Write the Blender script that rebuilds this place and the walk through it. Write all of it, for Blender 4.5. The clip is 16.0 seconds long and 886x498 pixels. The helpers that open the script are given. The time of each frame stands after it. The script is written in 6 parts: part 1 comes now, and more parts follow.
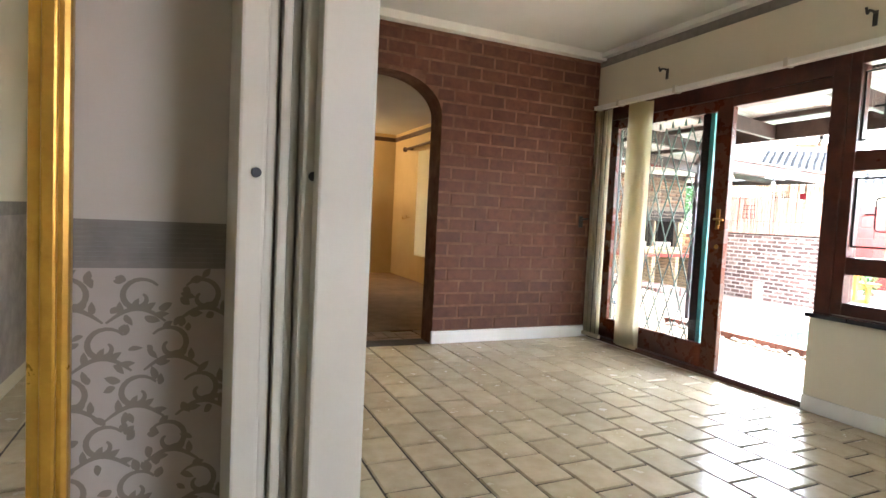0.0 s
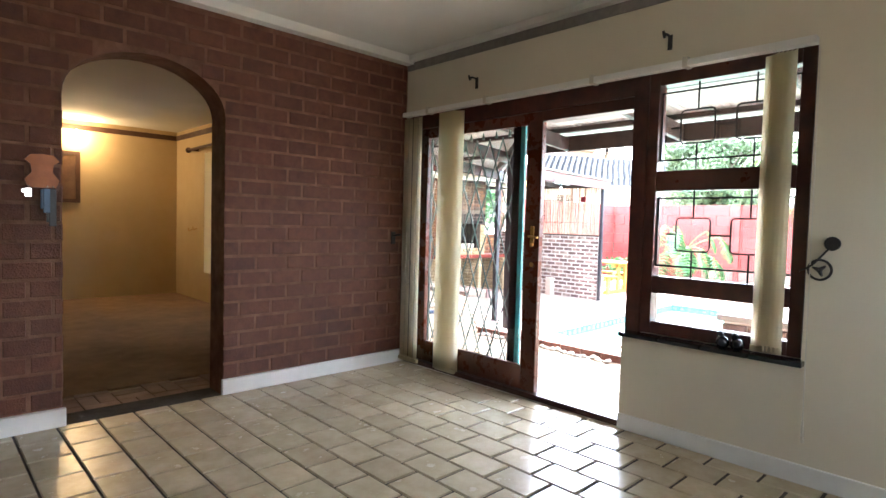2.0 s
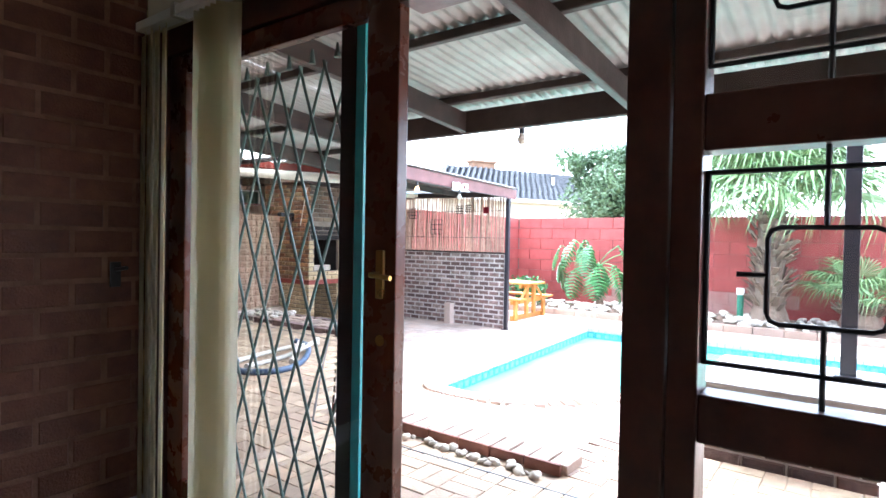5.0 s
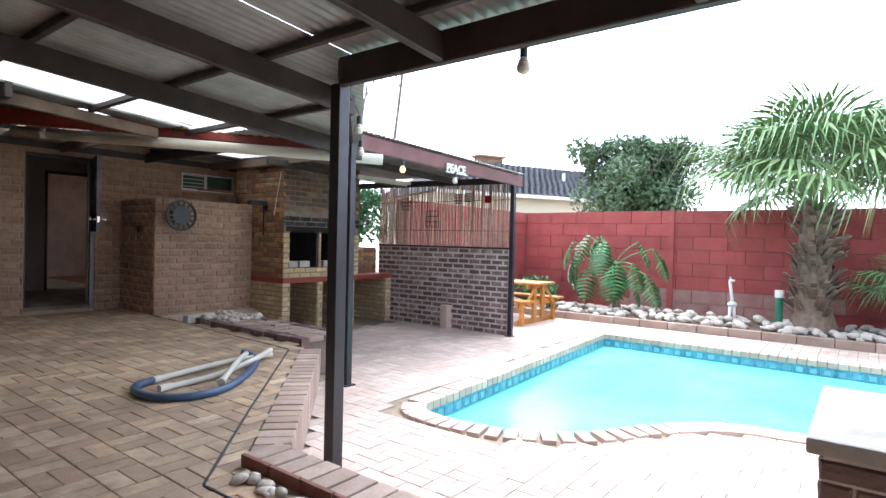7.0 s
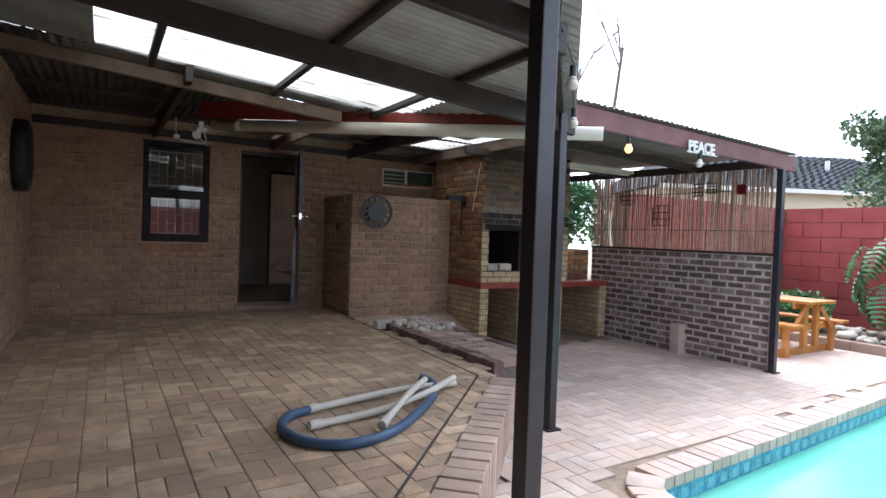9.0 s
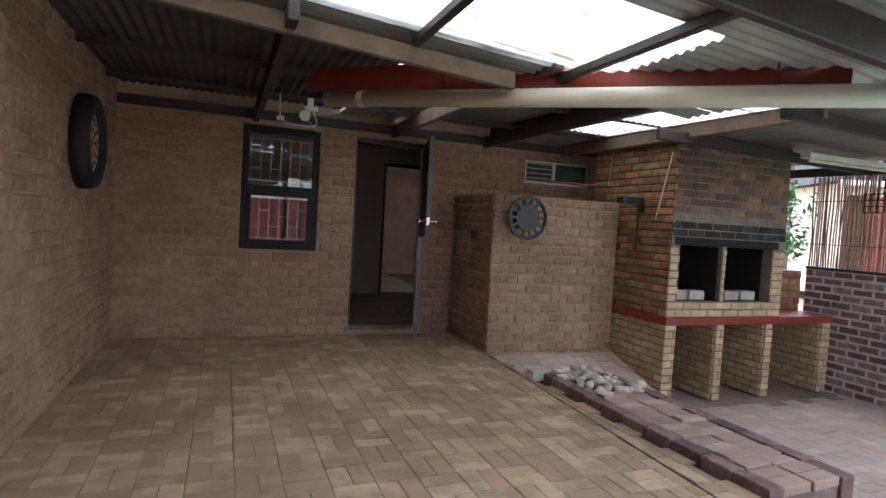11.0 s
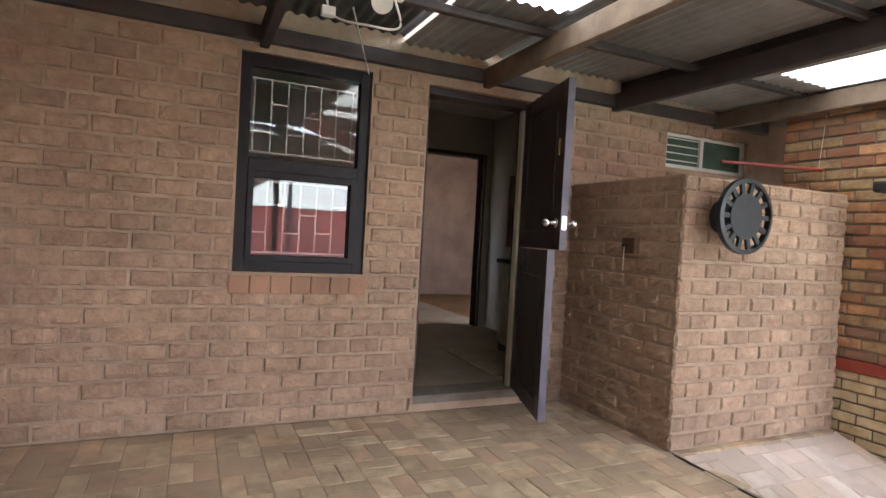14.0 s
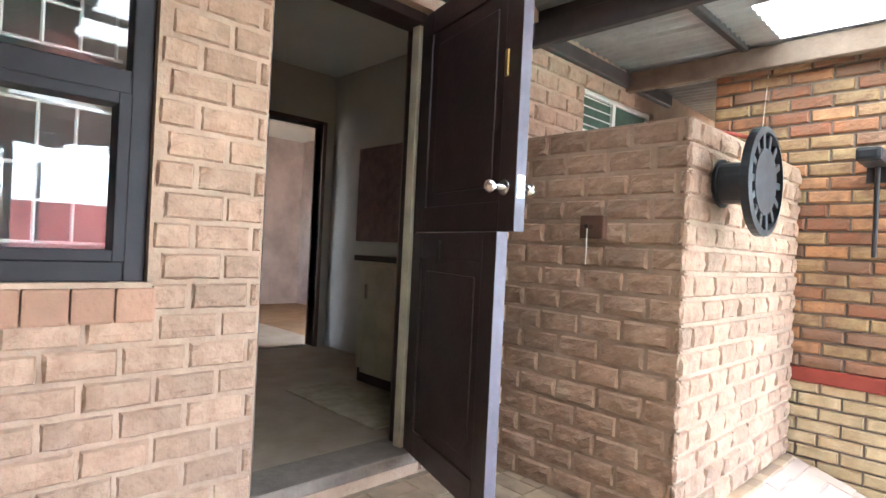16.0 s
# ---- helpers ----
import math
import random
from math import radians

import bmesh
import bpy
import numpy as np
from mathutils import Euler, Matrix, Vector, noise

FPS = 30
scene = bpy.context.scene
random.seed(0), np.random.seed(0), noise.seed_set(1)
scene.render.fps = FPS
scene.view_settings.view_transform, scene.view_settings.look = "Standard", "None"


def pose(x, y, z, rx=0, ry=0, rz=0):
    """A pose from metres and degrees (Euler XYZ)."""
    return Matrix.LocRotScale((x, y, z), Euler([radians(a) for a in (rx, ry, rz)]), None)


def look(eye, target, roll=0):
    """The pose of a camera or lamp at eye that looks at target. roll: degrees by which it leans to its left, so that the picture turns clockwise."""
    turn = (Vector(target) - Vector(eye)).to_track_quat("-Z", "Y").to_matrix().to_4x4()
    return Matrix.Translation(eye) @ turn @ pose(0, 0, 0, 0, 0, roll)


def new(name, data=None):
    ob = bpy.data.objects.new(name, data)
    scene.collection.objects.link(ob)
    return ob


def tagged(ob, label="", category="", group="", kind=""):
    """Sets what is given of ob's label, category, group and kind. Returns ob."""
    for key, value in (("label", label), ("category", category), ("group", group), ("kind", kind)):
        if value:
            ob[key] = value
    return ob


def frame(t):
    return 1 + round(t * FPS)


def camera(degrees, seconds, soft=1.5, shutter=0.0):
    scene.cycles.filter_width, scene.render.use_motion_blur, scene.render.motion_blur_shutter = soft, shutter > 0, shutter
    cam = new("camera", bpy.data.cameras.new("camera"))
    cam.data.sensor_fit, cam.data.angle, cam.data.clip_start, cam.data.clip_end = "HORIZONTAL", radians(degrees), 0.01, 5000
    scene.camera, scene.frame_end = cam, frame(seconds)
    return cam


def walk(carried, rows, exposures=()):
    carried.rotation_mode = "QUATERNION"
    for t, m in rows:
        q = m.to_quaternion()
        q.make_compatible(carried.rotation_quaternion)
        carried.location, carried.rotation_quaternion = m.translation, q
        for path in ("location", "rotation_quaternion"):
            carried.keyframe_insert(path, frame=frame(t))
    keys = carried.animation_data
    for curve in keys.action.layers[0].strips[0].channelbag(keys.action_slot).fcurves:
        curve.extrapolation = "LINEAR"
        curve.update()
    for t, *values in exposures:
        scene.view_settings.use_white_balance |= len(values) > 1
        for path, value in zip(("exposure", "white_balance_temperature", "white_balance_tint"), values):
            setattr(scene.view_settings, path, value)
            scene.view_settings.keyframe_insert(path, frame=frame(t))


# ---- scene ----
cam = camera(77.0, 16.0)
PATH = [
    (0, (-0.442, -0.213, 1.012), (0.378, 1.609, 0.898), 2.8),
    (0.5, (-0.427, -0.144, 1.006), (0.669, 1.526, 0.915), 2.0),
    (1, (-0.365, 0.008, 1.067), (0.998, 1.468, 0.964), 1.8),
    (1.5, (-0.275, 0.096, 1.148), (1.095, 1.547, 1.021), 1.3),
    (2, (-0.16, 0.243, 1.165), (1.223, 1.684, 1.071), 1.6),
    (2.5, (0.013, 0.39, 1.187), (1.427, 1.804, 1.145), 1.7),
    (3, (0.312, 0.549, 1.209), (1.753, 1.937, 1.183), 1.5),
    (3.5, (0.613, 0.769, 1.207), (2.115, 2.089, 1.169), 1.3),
    (4, (0.981, 0.966, 1.171), (2.523, 2.239, 1.158), 1.3),
    (4.5, (1.323, 1.211, 1.214), (2.917, 2.418, 1.18), 1.3),
    (5, (1.685, 1.441, 1.192), (3.295, 2.628, 1.16), 1.1),
    (5.2, (1.829, 1.527, 1.19), (3.447, 2.703, 1.157), 1.2),
    (7.3, (3.024, 2.14, 1.05), (4.597, 3.376, 1.025), 1.4),
    (7.5, (3.129, 2.227, 1.045), (4.677, 3.494, 1.019), 1.4),
    (8, (3.354, 2.436, 1.042), (4.764, 3.854, 1.009), 1.7),
    (8.5, (3.606, 2.702, 1.051), (4.815, 4.295, 1.012), 1.8),
    (9, (3.77, 2.977, 1.058), (4.813, 4.683, 1.011), 2.0),
    (9.5, (3.81, 3.373, 1.072), (4.686, 5.171, 1.017), 2.0),
    (9.7, (3.818, 3.56, 1.09), (4.649, 5.378, 1.035), 2.2),
    (11.8, (4.121, 5.493, 1.272), (4.83, 7.36, 1.168), 3.1),
    (12, (4.102, 5.648, 1.267), (4.802, 7.519, 1.17), 2.9),
    (12.5, (4.0, 6.162, 1.208), (4.735, 8.021, 1.141), 3.1),
    (13, (3.991, 6.62, 1.198), (4.734, 8.475, 1.125), 3.2),
    (13.5, (3.953, 7.067, 1.144), (4.727, 8.91, 1.095), 3.1),
    (14, (3.964, 7.448, 1.135), (4.786, 9.27, 1.088), 3.2),
    (14.5, (4.012, 7.817, 1.108), (4.976, 9.57, 1.072), 3.1),
    (15, (4.077, 8.201, 1.087), (5.212, 9.848, 1.069), 3.0),
    (15.5, (4.178, 8.567, 1.06), (5.458, 10.105, 1.057), 2.6),
    (16, (4.396, 8.92, 1.014), (5.784, 10.36, 1.015), 2.8),
]
walk(cam, [(t, look(eye, target, roll)) for t, eye, target, roll in PATH],
     exposures=[(0.0, 5.6, 6100, 9), (1.5, 5.25, 5900, 10), (3.0, 4.65, 5600, 10), (4.0, 4.25, 5400, 9), (5.0, 3.85, 5400, 9), (7.3, 2.25, 5700, 11), (9.0, 1.95, 5700, 12), (12.0, 2.8, 6000, 13), (12.5, 3.0, 6100, 13), (13.5, 3.75, 6000, 12), (14.5, 4.3, 5900, 9), (15.0, 4.65, 5700, 8), (16.0, 5.4, 5400, 5)])

# ---- world and lights ----
world = bpy.data.worlds.new("world")
scene.world = world
world.use_nodes = True
wn = world.node_tree.nodes
wl = world.node_tree.links
sky = wn.new("ShaderNodeTexSky")
sky.sky_type = "NISHITA"
sky.sun_disc = False
sky.sun_elevation, sky.sun_rotation = radians(55), radians(60)
sky.dust_density, sky.air_density = 1.0, 1.0
soften = wn.new("ShaderNodeHueSaturation")
soften.inputs["Saturation"].default_value = 0.3
wl.new(sky.outputs[0], soften.inputs["Color"])
wl.new(soften.outputs[0], wn["Background"].inputs["Color"])
wn["Background"].inputs["Strength"].default_value = 0.15
sun_data = bpy.data.lights.new("sun", "SUN")
sun_data.energy, sun_data.angle, sun_data.color = 1.5, radians(75), (1.0, 0.98, 0.95)
sun = new("sun", sun_data)
sun.matrix_world = look((9, 9, 20), (6, 3, 0))


def point_lamp(name, at, watts, color, radius=0.05):
    data = bpy.data.lights.new(name, "POINT")
    data.energy, data.color, data.shadow_soft_size = watts, color, radius
    ob = new(name, data)
    ob.location = at
    return ob


def area_lamp(name, eye, target, w, h, watts, color):
    data = bpy.data.lights.new(name, "AREA")
    data.shape, data.size, data.size_y, data.energy, data.color = "RECTANGLE", w, h, watts, color
    ob = new(name, data)
    ob.matrix_world = look(eye, target)
    return ob


point_lamp("wall_lamp_light", (1.5, 9.05, 2.22), 0.85, (1.0, 0.62, 0.28), 0.06)
# added fill lamp, out of view, that brightens the hall
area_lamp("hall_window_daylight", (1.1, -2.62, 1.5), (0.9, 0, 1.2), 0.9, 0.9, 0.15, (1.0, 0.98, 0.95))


# ---- materials ----
def mat(name, c1, c2=None, scale=6.0, rough=0.7, bump=0.2, vary=0.15, metal=0.0, stain=0.25, fine=60.0, spec=0.5, coat=0.0):
    m = bpy.data.materials.new(name)
    m.use_nodes = True
    nt = m.node_tree
    b = nt.nodes["Principled BSDF"]
    N, L = nt.nodes.new, nt.links.new
    c2 = c2 or tuple(v * 0.7 for v in c1)
    tc = N("ShaderNodeTexCoord")
    obi = N("ShaderNodeObjectInfo")
    geo = N("ShaderNodeNewGeometry")
    pos = geo.outputs["Position"]
    n1 = N("ShaderNodeTexNoise")
    n1.inputs["Scale"].default_value, n1.inputs["Detail"].default_value, n1.inputs["Roughness"].default_value = scale, 6, 0.62
    n2 = N("ShaderNodeTexNoise")
    n2.inputs["Scale"].default_value, n2.inputs["Detail"].default_value = fine, 4
    n3 = N("ShaderNodeTexNoise")
    n3.inputs["Scale"].default_value, n3.inputs["Detail"].default_value = scale * 0.17, 3
    for n in (n1, n2, n3):
        L(pos, n.inputs["Vector"])
    mix = N("ShaderNodeMix")
    mix.data_type = "RGBA"
    mix.inputs["A"].default_value, mix.inputs["B"].default_value = (*c1, 1), (*c2, 1)
    ramp = N("ShaderNodeMapRange")
    ramp.inputs["From Min"].default_value, ramp.inputs["From Max"].default_value = 0.35, 0.68
    L(n1.outputs["Fac"], ramp.inputs["Value"])
    L(ramp.outputs[0], mix.inputs["Factor"])
    add = N("ShaderNodeMath")
    add.operation = "ADD"
    L(obi.outputs["Random"], add.inputs[0])
    L(geo.outputs["Random Per Island"], add.inputs[1])
    fr = N("ShaderNodeMath")
    fr.operation = "FRACT"
    L(add.outputs[0], fr.inputs[0])
    val = N("ShaderNodeMapRange")
    val.inputs["To Min"].default_value, val.inputs["To Max"].default_value = 1 - vary, 1 + vary
    L(fr.outputs[0], val.inputs["Value"])
    st = N("ShaderNodeMapRange")
    st.inputs["From Min"].default_value, st.inputs["From Max"].default_value = 0.3, 0.7
    st.inputs["To Min"].default_value, st.inputs["To Max"].default_value = 1 - stain, 1 + stain * 0.4
    L(n3.outputs["Fac"], st.inputs["Value"])
    mul = N("ShaderNodeMath")
    mul.operation = "MULTIPLY"
    L(val.outputs[0], mul.inputs[0])
    L(st.outputs[0], mul.inputs[1])
    hsv = N("ShaderNodeHueSaturation")
    L(mix.outputs["Result"], hsv.inputs["Color"])
    L(mul.outputs[0], hsv.inputs["Value"])
    L(hsv.outputs[0], b.inputs["Base Color"])
    rr = N("ShaderNodeMapRange")
    rr.inputs["To Min"].default_value, rr.inputs["To Max"].default_value = max(rough - 0.12, 0.03), min(rough + 0.12, 1)
    L(n1.outputs["Fac"], rr.inputs["Value"])
    L(rr.outputs[0], b.inputs["Roughness"])
    b.inputs["Metallic"].default_value = metal
    b.inputs["Specular IOR Level"].default_value = spec
    b.inputs["Coat Weight"].default_value = coat
    if bump:
        bp = N("ShaderNodeBump")
        bp.inputs["Strength"].default_value, bp.inputs["Distance"].default_value = bump, 0.01
        L(n2.outputs["Fac"], bp.inputs["Height"])
        L(bp.outputs[0], b.inputs["Normal"])
    return m


def palette(m, colours):
    """Gives each piece one of several colours at random."""
    nt = m.node_tree
    N, L = nt.nodes.new, nt.links.new
    fr = [n for n in nt.nodes if n.type == "MATH" and n.operation == "FRACT"][0]
    ramp = N("ShaderNodeValToRGB")
    ramp.color_ramp.interpolation = "CONSTANT"
    el = ramp.color_ramp.elements
    while len(el) < len(colours):
        el.new(0.5)
    for k, c in enumerate(colours):
        el[k].position, el[k].color = k / len(colours), (*c, 1)
    L(fr.outputs[0], ramp.inputs["Fac"])
    mix = [n for n in nt.nodes if n.type == "MIX"][0]
    L(ramp.outputs["Color"], mix.inputs["A"])
    return m


def glass_mat(name, tint=(1, 1, 1), rough=0.0):
    m = bpy.data.materials.new(name)
    m.use_nodes = True
    b = m.node_tree.nodes["Principled BSDF"]
    b.inputs["Base Color"].default_value = (*tint, 1)
    b.inputs["Transmission Weight"].default_value = 1.0
    b.inputs["Roughness"].default_value = rough
    b.inputs["IOR"].default_value = 1.45
    return m


def glow(name, c, strength):
    m = bpy.data.materials.new(name)
    m.use_nodes = True
    b = m.node_tree.nodes["Principled BSDF"]
    b.inputs["Base Color"].default_value = (*c, 1)
    b.inputs["Emission Color"].default_value, b.inputs["Emission Strength"].default_value = (*c, 1), strength
    return m


M_CREAM = mat("cream_paint", (0.68, 0.62, 0.48), (0.66, 0.60, 0.46), 3, 0.6, 0.05, 0.0, stain=0.08, fine=150)
M_WHITE = mat("white_paint", (0.78, 0.77, 0.73), (0.72, 0.71, 0.66), 4, 0.5, 0.04, 0.02, stain=0.1)
M_IVORY = mat("ivory_panel", (0.56, 0.53, 0.46), (0.50, 0.47, 0.40), 4, 0.5, 0.04, 0.03, stain=0.1)
M_CEIL = mat("ceiling_paint", (0.72, 0.71, 0.66), (0.68, 0.67, 0.61), 2, 0.8, 0.04, 0.0, stain=0.08)
M_GREY = mat("grey_border", (0.22, 0.20, 0.18), (0.17, 0.155, 0.14), 20, 0.6, 0.1, 0.0, stain=0.1)
M_INBRICK = mat("brown_brick", (0.118, 0.036, 0.0135), (0.078, 0.0235, 0.0092), 14, 0.66, 0.5, 0.16, stain=0.15, fine=120)
M_INMORTAR = mat("brown_mortar", (0.21, 0.105, 0.06), (0.115, 0.048, 0.026), 10, 0.85, 0.4, 0.0)
M_TILE = mat("floor_tile", (0.58, 0.49, 0.34), (0.47, 0.385, 0.25), 9, 0.24, 0.08, 0.09, stain=0.12, fine=40)
M_GROUT = mat("dark_grout", (0.055, 0.04, 0.027), None, 20, 0.9, 0.3, 0.0)
M_WOOD = mat("dark_red_wood", (0.085, 0.026, 0.016), (0.042, 0.014, 0.010), 10, 0.32, 0.1, 0.06, fine=30)
M_DARKDOOR = mat("dark_door_wood", (0.032, 0.018, 0.017), (0.022, 0.013, 0.013), 8, 0.4, 0.1, 0.04, fine=50)
M_FRAME = mat("dark_window_paint", (0.014, 0.012, 0.014), (0.010, 0.009, 0.010), 8, 0.45, 0.05, 0.05, spec=0.2)
M_ROCK = mat("tan_rock_brick", (0.40, 0.270, 0.182), (0.30, 0.193, 0.128), 16, 0.88, 1.0, 0.13, stain=0.22, fine=42)
M_ROCKM = mat("tan_mortar", (0.42, 0.30, 0.212), (0.33, 0.228, 0.156), 12, 0.9, 0.5, 0.0)
M_PAVER = palette(mat("clay_paver", (0.4, 0.3, 0.2), (0.36, 0.26, 0.175), 8, 0.75, 0.4, 0.16, stain=0.3, fine=60),
                  [(0.54, 0.395, 0.25), (0.45, 0.32, 0.205), (0.60, 0.45, 0.295), (0.47, 0.31, 0.205), (0.52, 0.385, 0.245), (0.56, 0.38, 0.235), (0.34, 0.24, 0.165), (0.55, 0.42, 0.28)])
M_DECK = palette(mat("pool_paver", (0.5, 0.4, 0.33), (0.47, 0.37, 0.305), 6, 0.75, 0.4, 0.12, stain=0.2, fine=60),
                 [(0.58, 0.46, 0.385), (0.53, 0.41, 0.335), (0.63, 0.53, 0.455), (0.56, 0.43, 0.36), (0.50, 0.37, 0.285)])
M_JOINT = mat("sand_joint", (0.38, 0.29, 0.21), (0.24, 0.18, 0.125), 12, 0.95, 0.4, 0.0)
M_YELLOW = palette(mat("yellow_face_brick", (0.5, 0.4, 0.22), (0.42, 0.31, 0.17), 9, 0.8, 0.4, 0.1, stain=0.12),
                   [(0.56, 0.44, 0.25), (0.50, 0.38, 0.21), (0.60, 0.48, 0.29)])
M_MIXED = palette(mat("mixed_face_brick", (0.4, 0.25, 0.13), (0.24, 0.13, 0.075), 10, 0.85, 0.5, 0.15, stain=0.25),
                  [(0.45, 0.20, 0.09), (0.46, 0.33, 0.16), (0.30, 0.12, 0.06), (0.40, 0.27, 0.13), (0.22, 0.13, 0.08), (0.48, 0.25, 0.11)])
M_SOOT = palette(mat("sooted_brick", (0.16, 0.11, 0.075), (0.14, 0.10, 0.075), 5, 0.9, 0.5, 0.2, stain=0.5),
                 [(0.24, 0.14, 0.085), (0.16, 0.11, 0.08), (0.34, 0.24, 0.15), (0.11, 0.085, 0.07), (0.28, 0.15, 0.085), (0.20, 0.13, 0.09)])
M_BLACKBRICK = mat("soot_black_brick", (0.05, 0.042, 0.037), (0.018, 0.016, 0.015), 6, 0.95, 0.5, 0.3, stain=0.4)
M_BRM = mat("grey_mortar", (0.23, 0.185, 0.15), None, 12, 0.95, 0.5, 0.0)
M_CLINKER = palette(mat("clinker_brick", (0.2, 0.12, 0.1), (0.13, 0.085, 0.075), 10, 0.85, 0.5, 0.2, stain=0.2),
                    [(0.19, 0.115, 0.105), (0.27, 0.17, 0.15), (0.14, 0.092, 0.09), (0.40, 0.31, 0.27), (0.22, 0.13, 0.115), (0.30, 0.20, 0.18)])
M_CLINKM = mat("pale_mortar", (0.64, 0.57, 0.53), None, 10, 0.95, 0.4, 0.0)
M_REDWALL = mat("red_wall_paint", (0.36, 0.075, 0.065), (0.29, 0.055, 0.05), 3, 0.8, 0.4, 0.1, stain=0.25)
M_BARE = mat("weathered_wall", (0.40, 0.25, 0.21), (0.33, 0.14, 0.12), 3, 0.9, 0.4, 0.05, stain=0.3)
M_REDBAND = mat("red_slab", (0.30, 0.048, 0.03), (0.23, 0.035, 0.022), 6, 0.5, 0.2, 0.05)
M_BEAM = mat("dark_beam", (0.050, 0.034, 0.030), (0.030, 0.021, 0.019), 7, 0.6, 0.2, 0.08, stain=0.3)
M_RAWBEAM = mat("weathered_beam", (0.17, 0.118, 0.08), (0.11, 0.075, 0.052), 7, 0.8, 0.3, 0.05)
M_POST = mat("painted_steel", (0.030, 0.028, 0.036), (0.020, 0.019, 0.025), 8, 0.35, 0.05, 0.03)
M_SHEET = mat("galvanised_sheet", (0.36, 0.345, 0.33), (0.26, 0.24, 0.225), 4, 0.55, 0.1, 0.05, metal=0.2, stain=0.35)
M_DARKSHEET = mat("dark_roof_sheet", (0.085, 0.078, 0.072), (0.045, 0.041, 0.038), 4, 0.75, 0.1, 0.05, stain=0.4)
M_FASCIA = mat("maroon_fascia", (0.17, 0.06, 0.055), (0.12, 0.042, 0.04), 6, 0.5, 0.1, 0.04)
M_BAMBOO = mat("cane_pole", (0.46, 0.31, 0.22), (0.30, 0.19, 0.14), 14, 0.7, 0.2, 0.3, stain=0.2)
M_METAL = mat("black_iron", (0.018, 0.016, 0.016), None, 12, 0.45, 0.1, 0.0)
M_CHROME = mat("chrome", (0.75, 0.73, 0.70), (0.7, 0.68, 0.66), 10, 0.14, 0.0, 0.0, metal=1.0, stain=0.05)
M_BRASS = mat("brass", (0.62, 0.40, 0.14), None, 10, 0.3, 0.0, 0.0, metal=1.0, stain=0.1)
M_GOLD = mat("gilt_frame", (0.55, 0.31, 0.045), (0.42, 0.22, 0.03), 20, 0.32, 0.1, 0.0, metal=0.5, stain=0.15)
M_PVC = mat("white_pipe", (0.66, 0.62, 0.53), (0.56, 0.52, 0.43), 5, 0.45, 0.05, 0.02)
M_PLASTIC = mat("black_plastic", (0.022, 0.024, 0.028), None, 10, 0.4, 0.05, 0.0)
M_BLUEHOSE = mat("blue_hose", (0.055, 0.105, 0.19), (0.04, 0.08, 0.15), 10, 0.4, 0.1, 0.0)
M_BLIND = mat("cream_blind", (0.66, 0.60, 0.42), (0.60, 0.54, 0.37), 8, 0.75, 0.1, 0.05, stain=0.1)
_nt = M_BLIND.node_tree
_tr = _nt.nodes.new("ShaderNodeBsdfTranslucent")
_tr.inputs["Color"].default_value = (0.86, 0.80, 0.64, 1)
_mx = _nt.nodes.new("ShaderNodeMixShader")
_mx.inputs[0].default_value = 0.75
_nt.links.new(_nt.nodes["Principled BSDF"].outputs[0], _mx.inputs[1])
_nt.links.new(_tr.outputs[0], _mx.inputs[2])
_nt.links.new(_mx.outputs[0], _nt.nodes["Material Output"].inputs[0])
M_SILLTILE = mat("black_sill", (0.02, 0.02, 0.024), None, 8, 0.15, 0.02, 0.1)
M_STONE = mat("white_stone", (0.62, 0.56, 0.48), (0.44, 0.39, 0.32), 8, 0.85, 0.3, 0.25)
M_SOIL = mat("bed_soil", (0.17, 0.12, 0.085), None, 8, 0.95, 0.5, 0.0)
M_PINE = mat("orange_pine", (0.52, 0.235, 0.05), (0.40, 0.165, 0.032), 8, 0.45, 0.1, 0.08)
M_LEAF = mat("palm_leaf", (0.20, 0.29, 0.12), (0.13, 0.22, 0.08), 5, 0.5, 0.1, 0.3, stain=0.1)
M_LEAF2 = mat("philodendron_leaf", (0.08, 0.21, 0.07), (0.05, 0.15, 0.05), 5, 0.35, 0.1, 0.25, stain=0.1)
M_BUSH = mat("bush_leaf", (0.105, 0.165, 0.075), (0.055, 0.105, 0.042), 4, 0.6, 0.1, 0.4, stain=0.2)
M_BARK = mat("palm_bark", (0.20, 0.145, 0.105), (0.12, 0.085, 0.06), 12, 0.9, 0.6, 0.25)
M_BARE_TREE = mat("grey_bark", (0.22, 0.18, 0.16), None, 12, 0.9, 0.3, 0.0)
M_POOL = mat("pool_plaster", (0.30, 0.62, 0.58), (0.24, 0.55, 0.52), 2, 0.6, 0.1, 0.0)
M_WATER = mat("pool_water", (0.15, 0.50, 0.375), (0.19, 0.56, 0.44), 1.2, 0.2, 0.1, 0.0, stain=0.25, fine=5, spec=0.3)
M_BLUETILE = mat("blue_pool_tile", (0.07, 0.25, 0.40), (0.17, 0.42, 0.52), 24, 0.2, 0.02, 0.15)
M_ROOFTILE = mat("grey_roof_tile", (0.060, 0.063, 0.070), (0.045, 0.048, 0.053), 6, 0.9, 0.2, 0.2, spec=0.2)
M_FARROOM = mat("far_room_paint", (0.60, 0.47, 0.26), (0.56, 0.43, 0.23), 3, 0.7, 0.04, 0.0, stain=0.1)
M_BROWNTRIM = mat("brown_trim", (0.10, 0.05, 0.03), None, 10, 0.5, 0.05, 0.0)
M_CARPET = mat("brown_carpet", (0.27, 0.165, 0.085), (0.21, 0.125, 0.062), 8, 0.95, 0.6, 0.0, fine=200)
